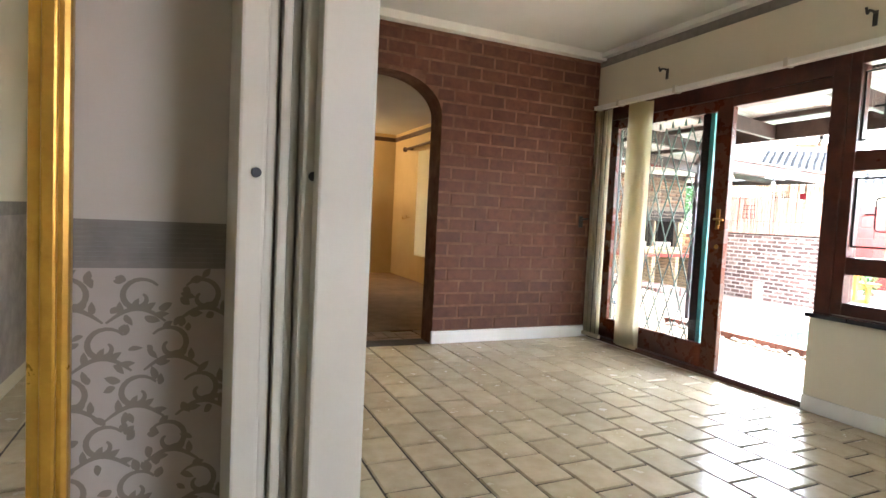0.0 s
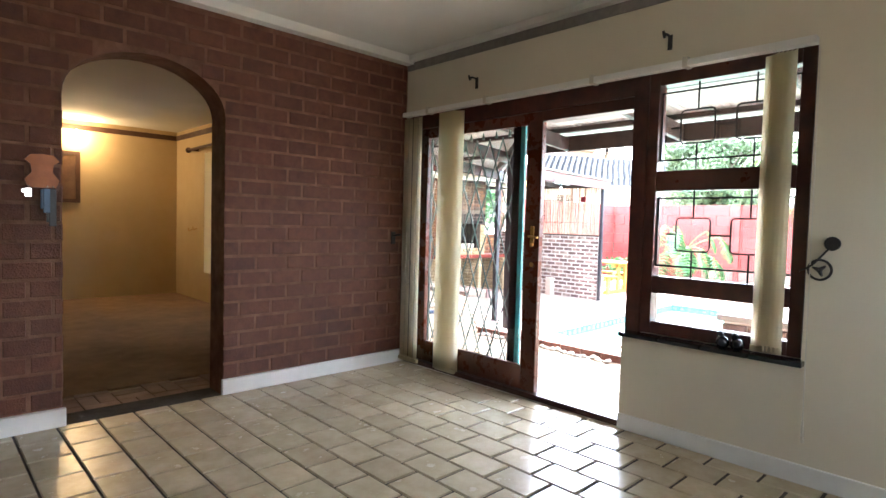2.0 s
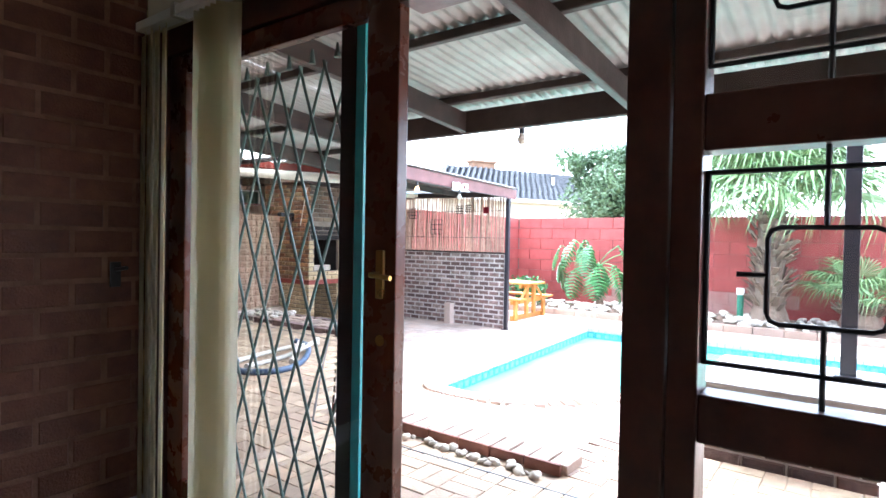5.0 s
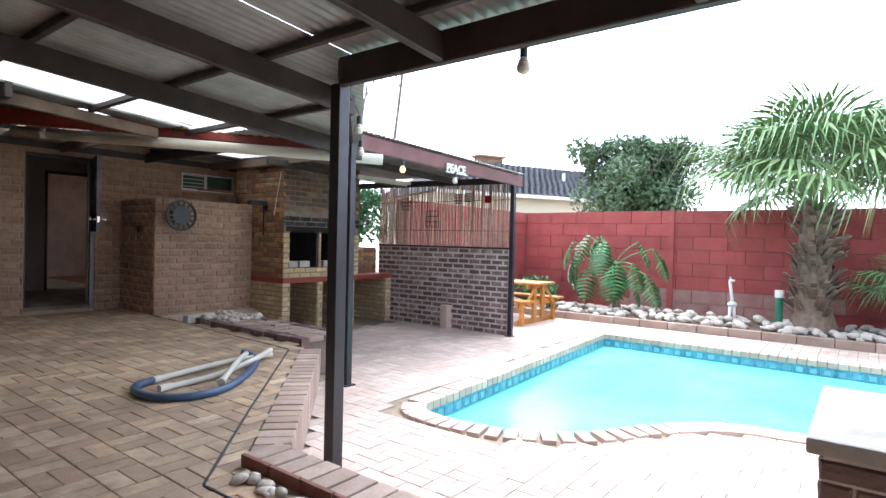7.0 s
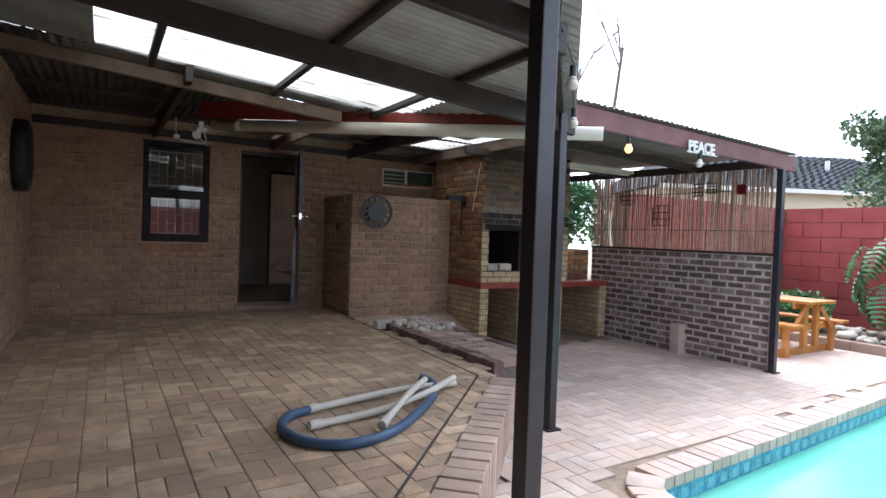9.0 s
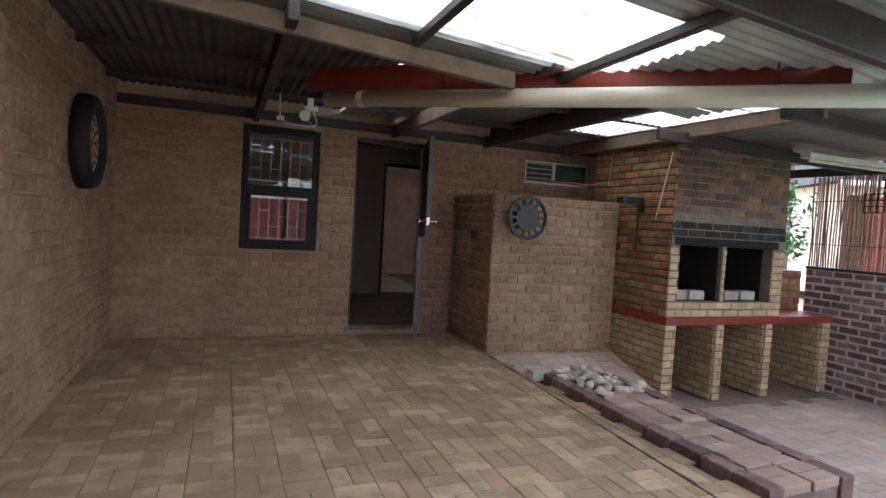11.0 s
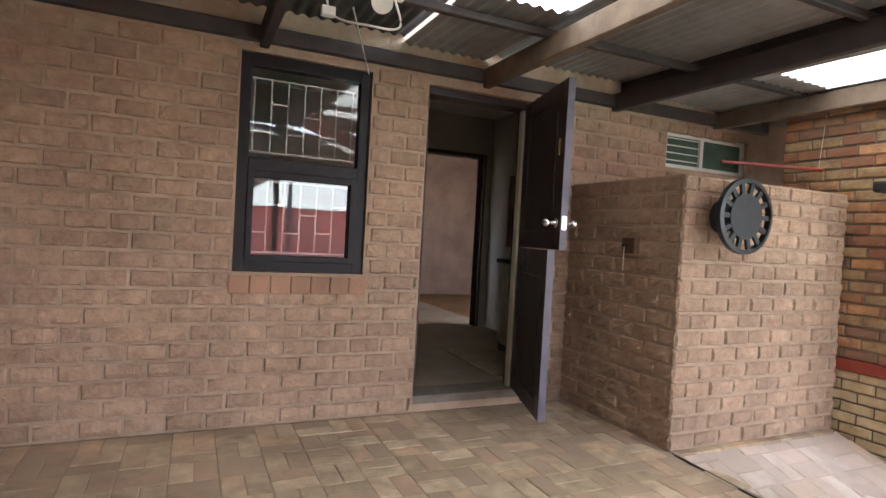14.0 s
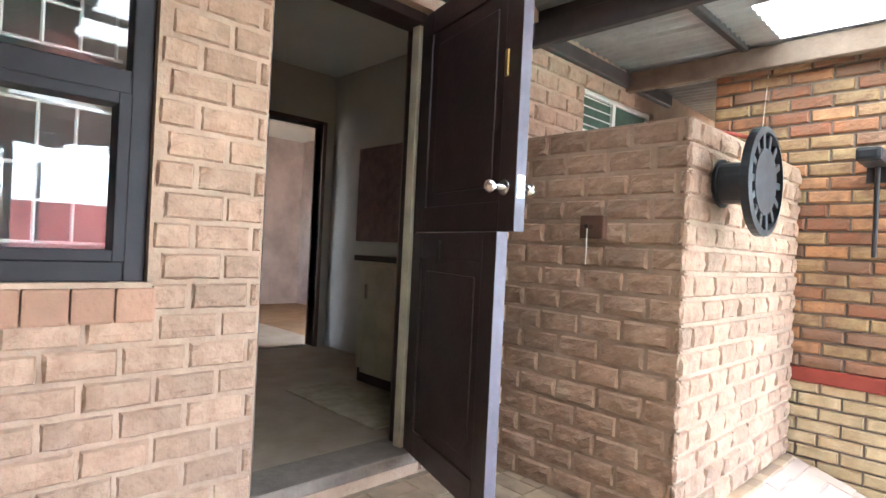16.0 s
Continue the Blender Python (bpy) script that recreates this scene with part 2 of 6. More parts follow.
M_GREYWALL = mat("dim_room_paint", (0.50, 0.46, 0.41), (0.46, 0.42, 0.37), 3, 0.8, 0.05, 0.0, stain=0.1)
M_VINYL = mat("kitchen_vinyl", (0.30, 0.235, 0.17), (0.24, 0.185, 0.13), 6, 0.5, 0.1, 0.05)
M_CUPBOARD = mat("cream_cupboard", (0.56, 0.51, 0.38), None, 6, 0.5, 0.05, 0.03, stain=0.1)
M_PINKWALL = mat("pink_room_paint", (0.50, 0.40, 0.36), None, 3, 0.8, 0.04, 0.0, stain=0.1)
M_GREENGATE = mat("green_steel", (0.10, 0.175, 0.155), None, 10, 0.45, 0.05, 0.0)
M_TEAL = mat("teal_rubber", (0.05, 0.42, 0.45), None, 10, 0.4, 0.02, 0.0)
M_RED = mat("red_paint", (0.26, 0.035, 0.02), None, 10, 0.5, 0.05, 0.0)
M_GREEN = mat("green_paint", (0.03, 0.20, 0.12), None, 10, 0.5, 0.05, 0.0)
M_ORANGE = mat("orange_varnish", (0.42, 0.13, 0.03), None, 10, 0.5, 0.1, 0.0)
M_BULB = glow("lit_bulb", (1.0, 0.55, 0.2), 0.5)
M_STAR = glow("lit_lamp_glass", (1.0, 0.75, 0.42), 3.0)
M_BULBOFF = mat("white_bulb", (0.75, 0.72, 0.62), None, 10, 0.2, 0.0, 0.0, stain=0.05)
M_GLASS = glass_mat("window_glass")
M_MIRROR = mat("mirror_glass", (0.9, 0.9, 0.9), (0.9, 0.9, 0.9), 1, 0.0, 0.0, 0.0, metal=1.0, stain=0.0)
for link in [k for k in M_MIRROR.node_tree.links if k.to_socket.name == "Roughness"]:
    M_MIRROR.node_tree.links.remove(link)
M_MIRROR.node_tree.nodes["Principled BSDF"].inputs["Roughness"].default_value = 0.01
M_SKYLIGHT = bpy.data.materials.new("translucent_sheet")
M_SKYLIGHT.use_nodes = True
_nt = M_SKYLIGHT.node_tree
_tr = _nt.nodes.new("ShaderNodeBsdfTranslucent")
_tp = _nt.nodes.new("ShaderNodeBsdfTransparent")
_mx = _nt.nodes.new("ShaderNodeMixShader")
_mx.inputs[0].default_value = 0.25
_geo = _nt.nodes.new("ShaderNodeNewGeometry")
_map = _nt.nodes.new("ShaderNodeMapping")
_map.inputs["Scale"].default_value = (1.2, 9.0, 1.0)
_noi = _nt.nodes.new("ShaderNodeTexNoise")
_noi.inputs["Scale"].default_value, _noi.inputs["Detail"].default_value = 2.2, 6
_ramp = _nt.nodes.new("ShaderNodeValToRGB")
_ramp.color_ramp.elements[0].position, _ramp.color_ramp.elements[0].color = 0.3, (0.16, 0.14, 0.09, 1)
_ramp.color_ramp.elements[1].position, _ramp.color_ramp.elements[1].color = 0.52, (0.6, 0.58, 0.51, 1)
_nt.links.new(_geo.outputs["Position"], _map.inputs["Vector"])
_nt.links.new(_map.outputs[0], _noi.inputs["Vector"])
_nt.links.new(_noi.outputs["Fac"], _ramp.inputs["Fac"])
_nt.links.new(_ramp.outputs["Color"], _tr.inputs["Color"])
_nt.links.new(_ramp.outputs["Color"], _tp.inputs["Color"])
_nt.links.new(_tr.outputs[0], _mx.inputs[1])
_nt.links.new(_tp.outputs[0], _mx.inputs[2])
_nt.links.new(_mx.outputs[0], _nt.nodes["Material Output"].inputs[0])


# ---- building helpers ----
def mesh_of(bm, name, material, smooth=False):
    bmesh.ops.recalc_face_normals(bm, faces=bm.faces)
    me = bpy.data.meshes.new(name)
    bm.to_mesh(me)
    bm.free()
    me.materials.append(material)
    if smooth:
        for p in me.polygons:
            p.use_smooth = True
    return me


def part(name, bm, material, parent=None, label="", smooth=False):
    ob = new(name, mesh_of(bm, name, material, smooth))
    if parent:
        ob.parent = parent
    if label:
        ob["label"] = label
    return ob


def thing(name, label, category, group="", kind="", at=(0, 0, 0), rz=0.0):
    ob = new(name)
    ob.empty_display_size = 0.1
    ob.matrix_world = pose(*at, 0, 0, rz)
    return tagged(ob, label, category, group, kind)


def solid(name, bm, material, label, category, kind="", smooth=False):
    return tagged(part(name, bm, material, None, "", smooth), label, category, "", kind)


def box(bm, a, b, bevel=0.0, m=None):
    """A box between two corners."""
    made = bmesh.ops.create_cube(bm, size=1.0)["verts"]
    c = [(a[i] + b[i]) / 2 for i in range(3)]
    s = [abs(b[i] - a[i]) for i in range(3)]
    for v in made:
        v.co = Vector((c[0] + v.co.x * s[0], c[1] + v.co.y * s[1], c[2] + v.co.z * s[2]))
        if m:
            v.co = m @ v.co
    if bevel:
        edges = list({e for v in made for e in v.link_edges})
        bmesh.ops.bevel(bm, geom=edges, offset=bevel, segments=2, affect="EDGES", profile=0.6)
    return bm


def boxes(*pairs, bevel=0.0):
    bm = bmesh.new()
    for a, b in pairs:
        box(bm, a, b, bevel)
    return bm


def cyl(bm, p, q, r0, r1=None, n=16):
    """A rod from p to q."""
    p, q = Vector(p), Vector(q)
    r1 = r0 if r1 is None else r1
    d = q - p
    made = bmesh.ops.create_cone(bm, cap_ends=True, segments=n, radius1=r0, radius2=r1, depth=d.length)["verts"]
    m = Matrix.Translation((p + q) / 2) @ d.to_track_quat("Z", "Y").to_matrix().to_4x4()
    for v in made:
        v.co = m @ v.co
    return bm


def rod(p, q, r0, r1=None, n=16):
    return cyl(bmesh.new(), p, q, r0, r1, n)


def tube(points, r, n=10, closed=False):
    """A bent tube through points."""
    bm = bmesh.new()
    pts = [Vector(p) for p in points]
    rings = []
    for k, p in enumerate(pts):
        a = pts[k - 1] if k or closed else p
        b = pts[(k + 1) % len(pts)] if k + 1 < len(pts) or closed else p
        d = (b - a).normalized()
        side = d.cross(Vector((0, 0, 1)))
        if side.length < 0.05:
            side = d.cross(Vector((1, 0, 0)))
        side.normalize()
        up = side.cross(d)
        rings.append([bm.verts.new(p + r * (math.cos(t) * side + math.sin(t) * up)) for t in [2 * math.pi * i / n for i in range(n)]])
    m = len(rings)
    for k in range(m if closed else m - 1):
        A, B = rings[k], rings[(k + 1) % m]
        for i in range(n):
            bm.faces.new((A[i], A[(i + 1) % n], B[(i + 1) % n], B[i]))
    if not closed:
        bm.faces.new(rings[0])
        bm.faces.new(rings[-1])
    return bm


def curve_pts(ctrl, steps=8):
    """Catmull-Rom points through a few guide points."""
    P = [Vector(c) for c in ctrl]
    P = [2 * P[0] - P[1]] + P + [2 * P[-1] - P[-2]]
    out = []
    for k in range(1, len(P) - 2):
        for s in range(steps):
            t = s / steps
            a, b, c, d = P[k - 1:k + 3]
            out.append(0.5 * (2 * b + (c - a) * t + (2 * a - 5 * b + 4 * c - d) * t * t + (3 * b - a - 3 * c + d) * t ** 3))
    return out + [P[-2]]


def prism(bm, outline, z0, z1):
    """A slab with that outline in plan."""
    lo = [bm.verts.new((x, y, z0)) for x, y in outline]
    hi = [bm.verts.new((x, y, z1)) for x, y in outline]
    bm.faces.new(lo)
    bm.faces.new(hi)
    n = len(outline)
    for i in range(n):
        bm.faces.new((lo[i], lo[(i + 1) % n], hi[(i + 1) % n], hi[i]))
    return bm


def inside(x, y, poly):
    hit = False
    for i in range(len(poly)):
        (x0, y0), (x1, y1) = poly[i - 1], poly[i]
        if (y0 > y) != (y1 > y) and x < (x1 - x0) * (y - y0) / (y1 - y0) + x0:
            hit = not hit
    return hit


def wall_boxes(bm, u0, u1, z0, z1, holes, place):
    """Fills a wall's rectangle but for its openings. place turns (u, z) into two corners of a box."""
    us = sorted({u0, u1, *[h[0] for h in holes], *[h[1] for h in holes]})
    for a, b in zip(us, us[1:]):
        if a < u0 or b > u1:
            continue
        spans = sorted((h[2], h[3]) for h in holes if h[0] < (a + b) / 2 < h[1])
        z = z0
        for s, e in spans + [(z1, z1)]:
            if s - z > 0.001:
                box(bm, *place(a, b, z, s))
            z = max(z, e)
    return bm


MESHES = {}


def brick_mesh(key, l, h, d, material, rough=0.0, chamfer=0.006, seed=0):
    """A brick: length along x, front towards -y, standing d proud. rough: unevenness of its face."""
    key = (key, round(l, 3), round(h, 3), seed)
    if key in MESHES:
        return MESHES[key]
    rnd = random.Random(repr(key))
    bm = bmesh.new()
    nx, nz = (max(2, round(l / 0.055)), 3 if rough > 0.008 else 2) if rough else (1, 1)
    c = min(chamfer + rough * 0.3, l / 4)
    tip = (rnd.uniform(-0.4, 0.4), rnd.uniform(-0.4, 0.4))

    def swell(i, k):
        """Split rock face: proud in the middle, broken back unevenly to the edges."""
        if not rough:
            return 0.0
        a, b = 2 * i / nx - 1 - tip[0], 2 * k / nz - 1 - tip[1]
        return rough * (0.25 + 0.5 * max(0.0, 1 - 0.5 * (a * a + b * b)) + rnd.uniform(-0.25, 0.4))

    grid = [[bm.verts.new((-l / 2 + c + (l - 2 * c) * i / nx, -d - swell(i, k), -h / 2 + c + (h - 2 * c) * k / nz))
             for i in range(nx + 1)] for k in range(nz + 1)]
    for k in range(nz):
        for i in range(nx):
            bm.faces.new((grid[k][i], grid[k][i + 1], grid[k + 1][i + 1], grid[k + 1][i]))
    rim = [grid[0][i] for i in range(nx + 1)] + [grid[k][nx] for k in range(1, nz + 1)] + [grid[nz][i] for i in range(nx - 1, -1, -1)] + [grid[k][0] for k in range(nz - 1, 0, -1)]
    j = rough * 0.35
    mid, back = [], []
    for v in rim:
        x = v.co.x * (l / 2) / (l / 2 - c) if l > 2 * c else v.co.x
        z = v.co.z * (h / 2) / (h / 2 - c)
        mid.append(bm.verts.new((x + rnd.uniform(-j, j) * 0.5, -d + c, z + rnd.uniform(-j, j) * 0.5)))
        back.append(bm.verts.new((x, 0.0, z)))
    n = len(rim)
    for i in range(n):
        bm.faces.new((rim[i], rim[(i + 1) % n], mid[(i + 1) % n], mid[i]))
        bm.faces.new((mid[i], mid[(i + 1) % n], back[(i + 1) % n], back[i]))
    MESHES[key] = mesh_of(bm, "brick", material)
    return MESHES[key]


LATER = []


def lay(parent, name, pieces, material, limit=300, near=None):
    """Lays pieces (mesh, matrix): those nearest to a stretch of the plan as objects, the others joined."""
    LATER.append((parent, name, pieces, material, limit, near))


def lay_now(parent, name, pieces, material, limit, near):
    if near:
        pieces = sorted(pieces, key=lambda p: (p[1].translation - Vector(near)).length)
    for me, m in pieces[:limit]:
        ob = new(name, me)
        ob.parent = parent
        ob.matrix_world = m
    rest = pieces[limit:]
    if rest:
        verts, faces = [], []
        for me, m in rest:
            base = len(verts)
            verts += [m @ v.co for v in me.vertices]
            faces += [[base + i for i in p.vertices] for p in me.polygons]
        me = bpy.data.meshes.new(name + "s")
        me.from_pydata(verts, [], faces)
        me.materials.append(material)
        ob = new(name + "s", me)
        ob.parent = parent
        ob["kind"] = "stuff"


def course_wall(parent, key, origin, rz, length, z0, z1, bl, bh, joint, depth, material, holes=(), rough=0.0, near=None, limit=300, clip=None, first=0, name="brick", jitter=0.0):
    """Brick courses on a wall's face. origin: where u = 0; rz turns +x to the wall's run, its face then looks to -y."""
    base = Matrix.Translation(origin) @ Matrix.Rotation(radians(rz), 4, "Z")
    out = []
    rnd = random.Random(key)
    row, z = first, z0
    while z + bh * 0.6 < z1:
        h = min(bh, z1 - z)
        u = -(bl + joint) / 2 if row % 2 else 0.0
        while u < length:
            a, b = max(u, 0), min(u + bl, length)
            spans = [(a, b)]
            zc = z + h / 2
            for hu0, hu1, hz0, hz1 in holes:
                if hz0 < zc < hz1:
                    spans = [s for x, y in spans for s in ((x, min(y, hu0 - joint / 2)), (max(x, hu1 + joint / 2), y)) if s[1] - s[0] > 0.025]
            for x, y in spans:
                if clip:
                    x, y = clip(x, y, z, z + h)
                if y - x > 0.025:
                    l = round((y - x) / 0.02) * 0.02 if y - x < bl - 0.01 else bl
                    me = brick_mesh(key, l, h, depth, material, rough, seed=rnd.randrange(6) if rough and l == bl else 0)
                    out.append((me, base @ Matrix.Translation(((x + y) / 2, rnd.uniform(-jitter, jitter), z + h / 2))))
            u += bl + joint
        z += bh + joint
        row += 1
    lay(parent, name, out, material, limit, near)


def paver_mesh(key, l, w, material, seed=0, top_z=0.006):
    key = (key, l, w, seed)
    if key not in MESHES:
        rnd = random.Random(repr(key))
        bm = bmesh.new()
        c = 0.004
        top = [bm.verts.new((sx * (l / 2 - c), sy * (w / 2 - c), top_z + rnd.uniform(-0.0012, 0.0012))) for sx, sy in ((-1, -1), (1, -1), (1, 1), (-1, 1))]
        rim = [bm.verts.new((sx * l / 2, sy * w / 2, top_z / 2)) for sx, sy in ((-1, -1), (1, -1), (1, 1), (-1, 1))]
        low = [bm.verts.new((sx * l / 2, sy * w / 2, -0.01)) for sx, sy in ((-1, -1), (1, -1), (1, 1), (-1, 1))]
        bm.faces.new(top)
        for i in range(4):
            j = (i + 1) % 4
            bm.faces.new((top[i], top[j], rim[j], rim[i]))
            bm.faces.new((rim[i], rim[j], low[j], low[i]))
        MESHES[key] = mesh_of(bm, "paver", material)
    return MESHES[key]


def basket(key, parent, area, z, unit, material, near, limit=300, tilt=0.0, zfun=None, name="paver"):
    """Pavers two and two, crosswise, inside an outline."""
    xs, ys = [p[0] for p in area], [p[1] for p in area]
    rnd = random.Random(key)
    out = []
    w = unit / 2
    for i in range(int((max(xs) - min(xs)) / unit) + 1):
        for k in range(int((max(ys) - min(ys)) / unit) + 1):
            cx, cy = min(xs) + (i + 0.5) * unit, min(ys) + (k + 0.5) * unit
            for s in (-1, 1):
                across = (i + k) % 2
                x, y = (cx + s * w / 2, cy) if across else (cx, cy + s * w / 2)
                if not inside(x, y, area):
                    continue
                zz = zfun(x, y) if zfun else z
                m = Matrix.Translation((x, y, zz + rnd.uniform(-0.0015, 0.0015))) @ Matrix.Rotation(tilt, 4, "X") @ Euler((rnd.uniform(-.007, .007), rnd.uniform(-.007, .007), rnd.uniform(-.02, .02) + (math.pi / 2 if across else 0))).to_matrix().to_4x4()
                out.append((paver_mesh(key, unit - 0.0045, w - 0.0045, material, rnd.randrange(5)), m))
    lay(parent, name, out, material, limit, near)


# ---- ground and floors ----
ZP, ZD = -0.05, -0.42
PATIO = [(3.05, -2.5), (5.2, -2.5), (5.2, 2.55), (4.42, 2.65), (4.42, 4.42), (6.45, 6.55), (6.55, 6.8), (6.55, 9.78), (8.05, 9.78), (8.05, 10.87), (3.05, 10.87)]
POOL = [(11.75, 5.45), (11.6, -2.2), (8.15, -2.2)] + [tuple(p[:2]) for p in curve_pts([(8.12, 2.2, 0), (7.97, 2.95, 0), (7.5, 3.42, 0), (7.02, 3.72, 0), (6.70, 4.15, 0), (6.57, 4.62, 0), (6.60, 5.02, 0), (6.75, 5.16, 0)], 4)]


def ground_sheet():
    bm = bmesh.new()
    ring = [bm.verts.new((*p, ZD - 0.012)) for p in POOL]
    out = [bm.verts.new((x, y, ZD - 0.012)) for x, y in ((-60, 60), (140, 60), (140, -60), (-60, -60))]
    edges = [bm.edges.new((ring[i - 1], ring[i])) for i in range(len(ring))] + [bm.edges.new((out[i - 1], out[i])) for i in range(4)]
    bmesh.ops.triangle_fill(bm, use_beauty=True, edges=edges)
    for f in [f for f in bm.faces if inside(f.calc_center_median().x, f.calc_center_median().y, POOL)]:
        bm.faces.remove(f)
    return bm


ground = solid("ground", ground_sheet(), M_JOINT, "sandy ground with clay pavers round the pool", "ground", "structure")
pavement = solid("pavement", prism(bmesh.new(), PATIO, ZD - 0.3, ZP), M_JOINT, "raised covered patio paved with tan clay bricks", "pavement", "structure")
basket("patio", pavement, PATIO, ZP, 0.215, M_PAVER, (4.4, 8.4, 0))
DECK = [(5.3, -2.4), (8.0, -2.4), (8.0, 2.4), (7.7, 3.0), (7.2, 3.4), (6.75, 3.7), (6.4, 4.2), (6.35, 5.3), (6.6, 5.42), (12.0, 5.7), (11.9, -2.2), (13.1, -2.2), (13.15, 8.6), (7.3, 8.9), (7.1, 6.75), (6.5, 6.4), (4.55, 4.3), (4.55, 2.75), (5.3, 2.6)]
basket("deck", ground, DECK, ZD, 0.225, M_DECK, (6.4, 4.6, -0.4))
FLOOR = [(-1.3, -2.5), (2.82, -2.5), (2.82, 3.82), (-1.3, 3.82)]
floor = solid("floor", boxes(((-1.55, -2.75, -0.2), (3.05, 4.05, -0.008))), M_GROUT, "glazed sand-coloured floor tiles with dark joints", "floor", "structure")


def tile_floor():
    out = []
    rnd = random.Random(7)
    col, x = 0, -1.3
    while x < 2.8:
        y = -2.5 - (0.1225 if col % 2 else 0.0)
        while y < 3.82:
            a, b = max(y, -2.5), min(y + 0.235, 3.82)
            w = min(0.180, 2.815 - x)
            if b - a > 0.03 and w > 0.02:
                out.append((paver_mesh("tile", round(b - a, 2), round(w, 3), M_TILE, rnd.randrange(3), 0.012),
                            Matrix.Translation((x + w / 2, (a + b) / 2, -0.012)) @ Matrix.Rotation(math.pi / 2, 4, "Z")))
            y += 0.245
        x += 0.19
        col += 1
    lay(floor, "tile", out, M_TILE, 300, (1.3, 2.3, 0))


tile_floor()

# ---- front room ----
X0, X1, XO, YB = -1.3, 2.82, 3.05, 3.82
HOLES = [(0.93, 1.83, 0.57, 2.03), (1.83, 3.80, 0.0, 2.03), (6.2, 8.0, 0.42, 2.03)]


def x_wall(name, xa, xb, y0, y1, z0, z1, holes, material, label):
    return solid(name, wall_boxes(bmesh.new(), y0, y1, z0, z1, holes, lambda a, b, c, d: ((xa, a, c), (xb, b, d))), material, label, "wall", "structure")


def y_wall(name, ya, yb, x0, x1, z0, z1, holes, material, label):
    return solid(name, wall_boxes(bmesh.new(), x0, x1, z0, z1, holes, lambda a, b, c, d: ((a, ya, c), (b, yb, d))), material, label, "wall", "structure")


wall_east = x_wall("wall_east", X1, X1 + 0.12, -2.5, 3.82, -0.05, 2.6, HOLES[:2], M_CREAM, "smooth cream painted wall with wide timber door")
x_wall("wall_lounge_east", X1, X1 + 0.12, 4.05, 9.5, -0.1, 2.6, HOLES[2:], M_FARROOM, "warm cream painted lounge wall with a window")
wall_outer = x_wall("wall_outer", X1 + 0.12, XO, -2.7, 10.87, -0.6, 2.75, HOLES, M_ROCKM, "tan rock-face brick outside wall of the house")
x_wall("wall_west", X0 - 0.2, X0, -2.7, 9.5, -0.1, 2.6, [], M_CREAM, "cream painted wall of the hall")
# the opening is made up and unseen: it lets fill light into the hall
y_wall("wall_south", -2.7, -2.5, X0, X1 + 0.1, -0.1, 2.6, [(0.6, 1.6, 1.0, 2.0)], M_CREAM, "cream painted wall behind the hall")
ceiling = solid("ceiling", boxes(((X0, -2.5, 2.5), (X1, 3.82, 2.6)), ((X0, 3.74, 2.44), (X1, 3.82, 2.5)), ((X1 - 0.06, -2.5, 2.46), (X1, 3.74, 2.5))), M_CEIL, "white plaster ceiling with a narrow cornice", "ceiling", "structure")
solid("trim", boxes(((X1 - 0.008, -2.5, 2.395), (X1, 3.815, 2.458))), M_GREY, "grey wallpaper border under the cornice", "trim", "structure")


def arch_wall(x0, x1, ya, yb, top, ax0, ax1, spring, rise):
    bm = bmesh.new()
    n = 20
    cx, hw = (ax0 + ax1) / 2, (ax1 - ax0) / 2
    arc = [(cx - hw * math.cos(math.pi * i / n), spring + rise * math.sin(math.pi * i / n)) for i in range(n + 1)]
    box(bm, (x0, ya, -0.05), (ax0, yb, top))
    box(bm, (ax1, ya, -0.05), (x1, yb, top))
    for (xa, za), (xb, zb) in zip(arc, arc[1:]):
        f = [bm.verts.new(p) for p in ((xa, ya, za), (xb, ya, zb), (xb, ya, top), (xa, ya, top))]
        g = [bm.verts.new(p) for p in ((xa, yb, za), (xb, yb, zb), (xb, yb, top), (xa, yb, top))]
        bm.faces.new(f)
        bm.faces.new(g)
        bm.faces.new((f[0], f[1], g[1], g[0]))
    return bm


AX0, AX1, SPRING, RISE = 0.435, 1.315, 1.80, 0.30
wall_brick = solid("wall_brick", arch_wall(X0, X1, YB + 0.012, 4.05, 2.6, AX0, AX1, SPRING, RISE), M_INMORTAR, "dark brown face-brick wall with an arched opening", "wall", "structure")


def arch_clip(a, b, z0, z1):
    zc = z0
    x0, x1 = X0 + a, X0 + b
    if zc < SPRING:
        h0, h1 = AX0, AX1
    else:
        k = (zc - SPRING) / RISE
        if k >= 1.0:
            return a, b
        hw = (AX1 - AX0) / 2 * math.sqrt(1 - k * k)
        h0, h1 = 0.875 - hw, 0.875 + hw
    if x1 <= h0 or x0 >= h1:
        return a, b
    if x0 < h0:
        return a, h0 - X0
    if x1 > h1:
        return h1 - X0, b
    return 0, 0


course_wall(wall_brick, "inbrick", (X0, YB + 0.012, 0), 0, X1 - X0, 0.105, 2.44, 0.215, 0.089, 0.012, 0.003, M_INBRICK, near=(1.9, 3.8, 1.1), clip=arch_clip, jitter=0.0015)
solid("baseboard", boxes(((AX1 - 0.012, YB - 0.018, 0), (X1, YB + 0.012, 0.1)), ((X0, YB - 0.018, 0), (AX0 + 0.012, YB + 0.012, 0.1)), ((X1 - 0.016, -2.5, 0), (X1, 1.83, 0.09)), bevel=0.004), M_WHITE, "white painted skirting board", "baseboard", "structure")

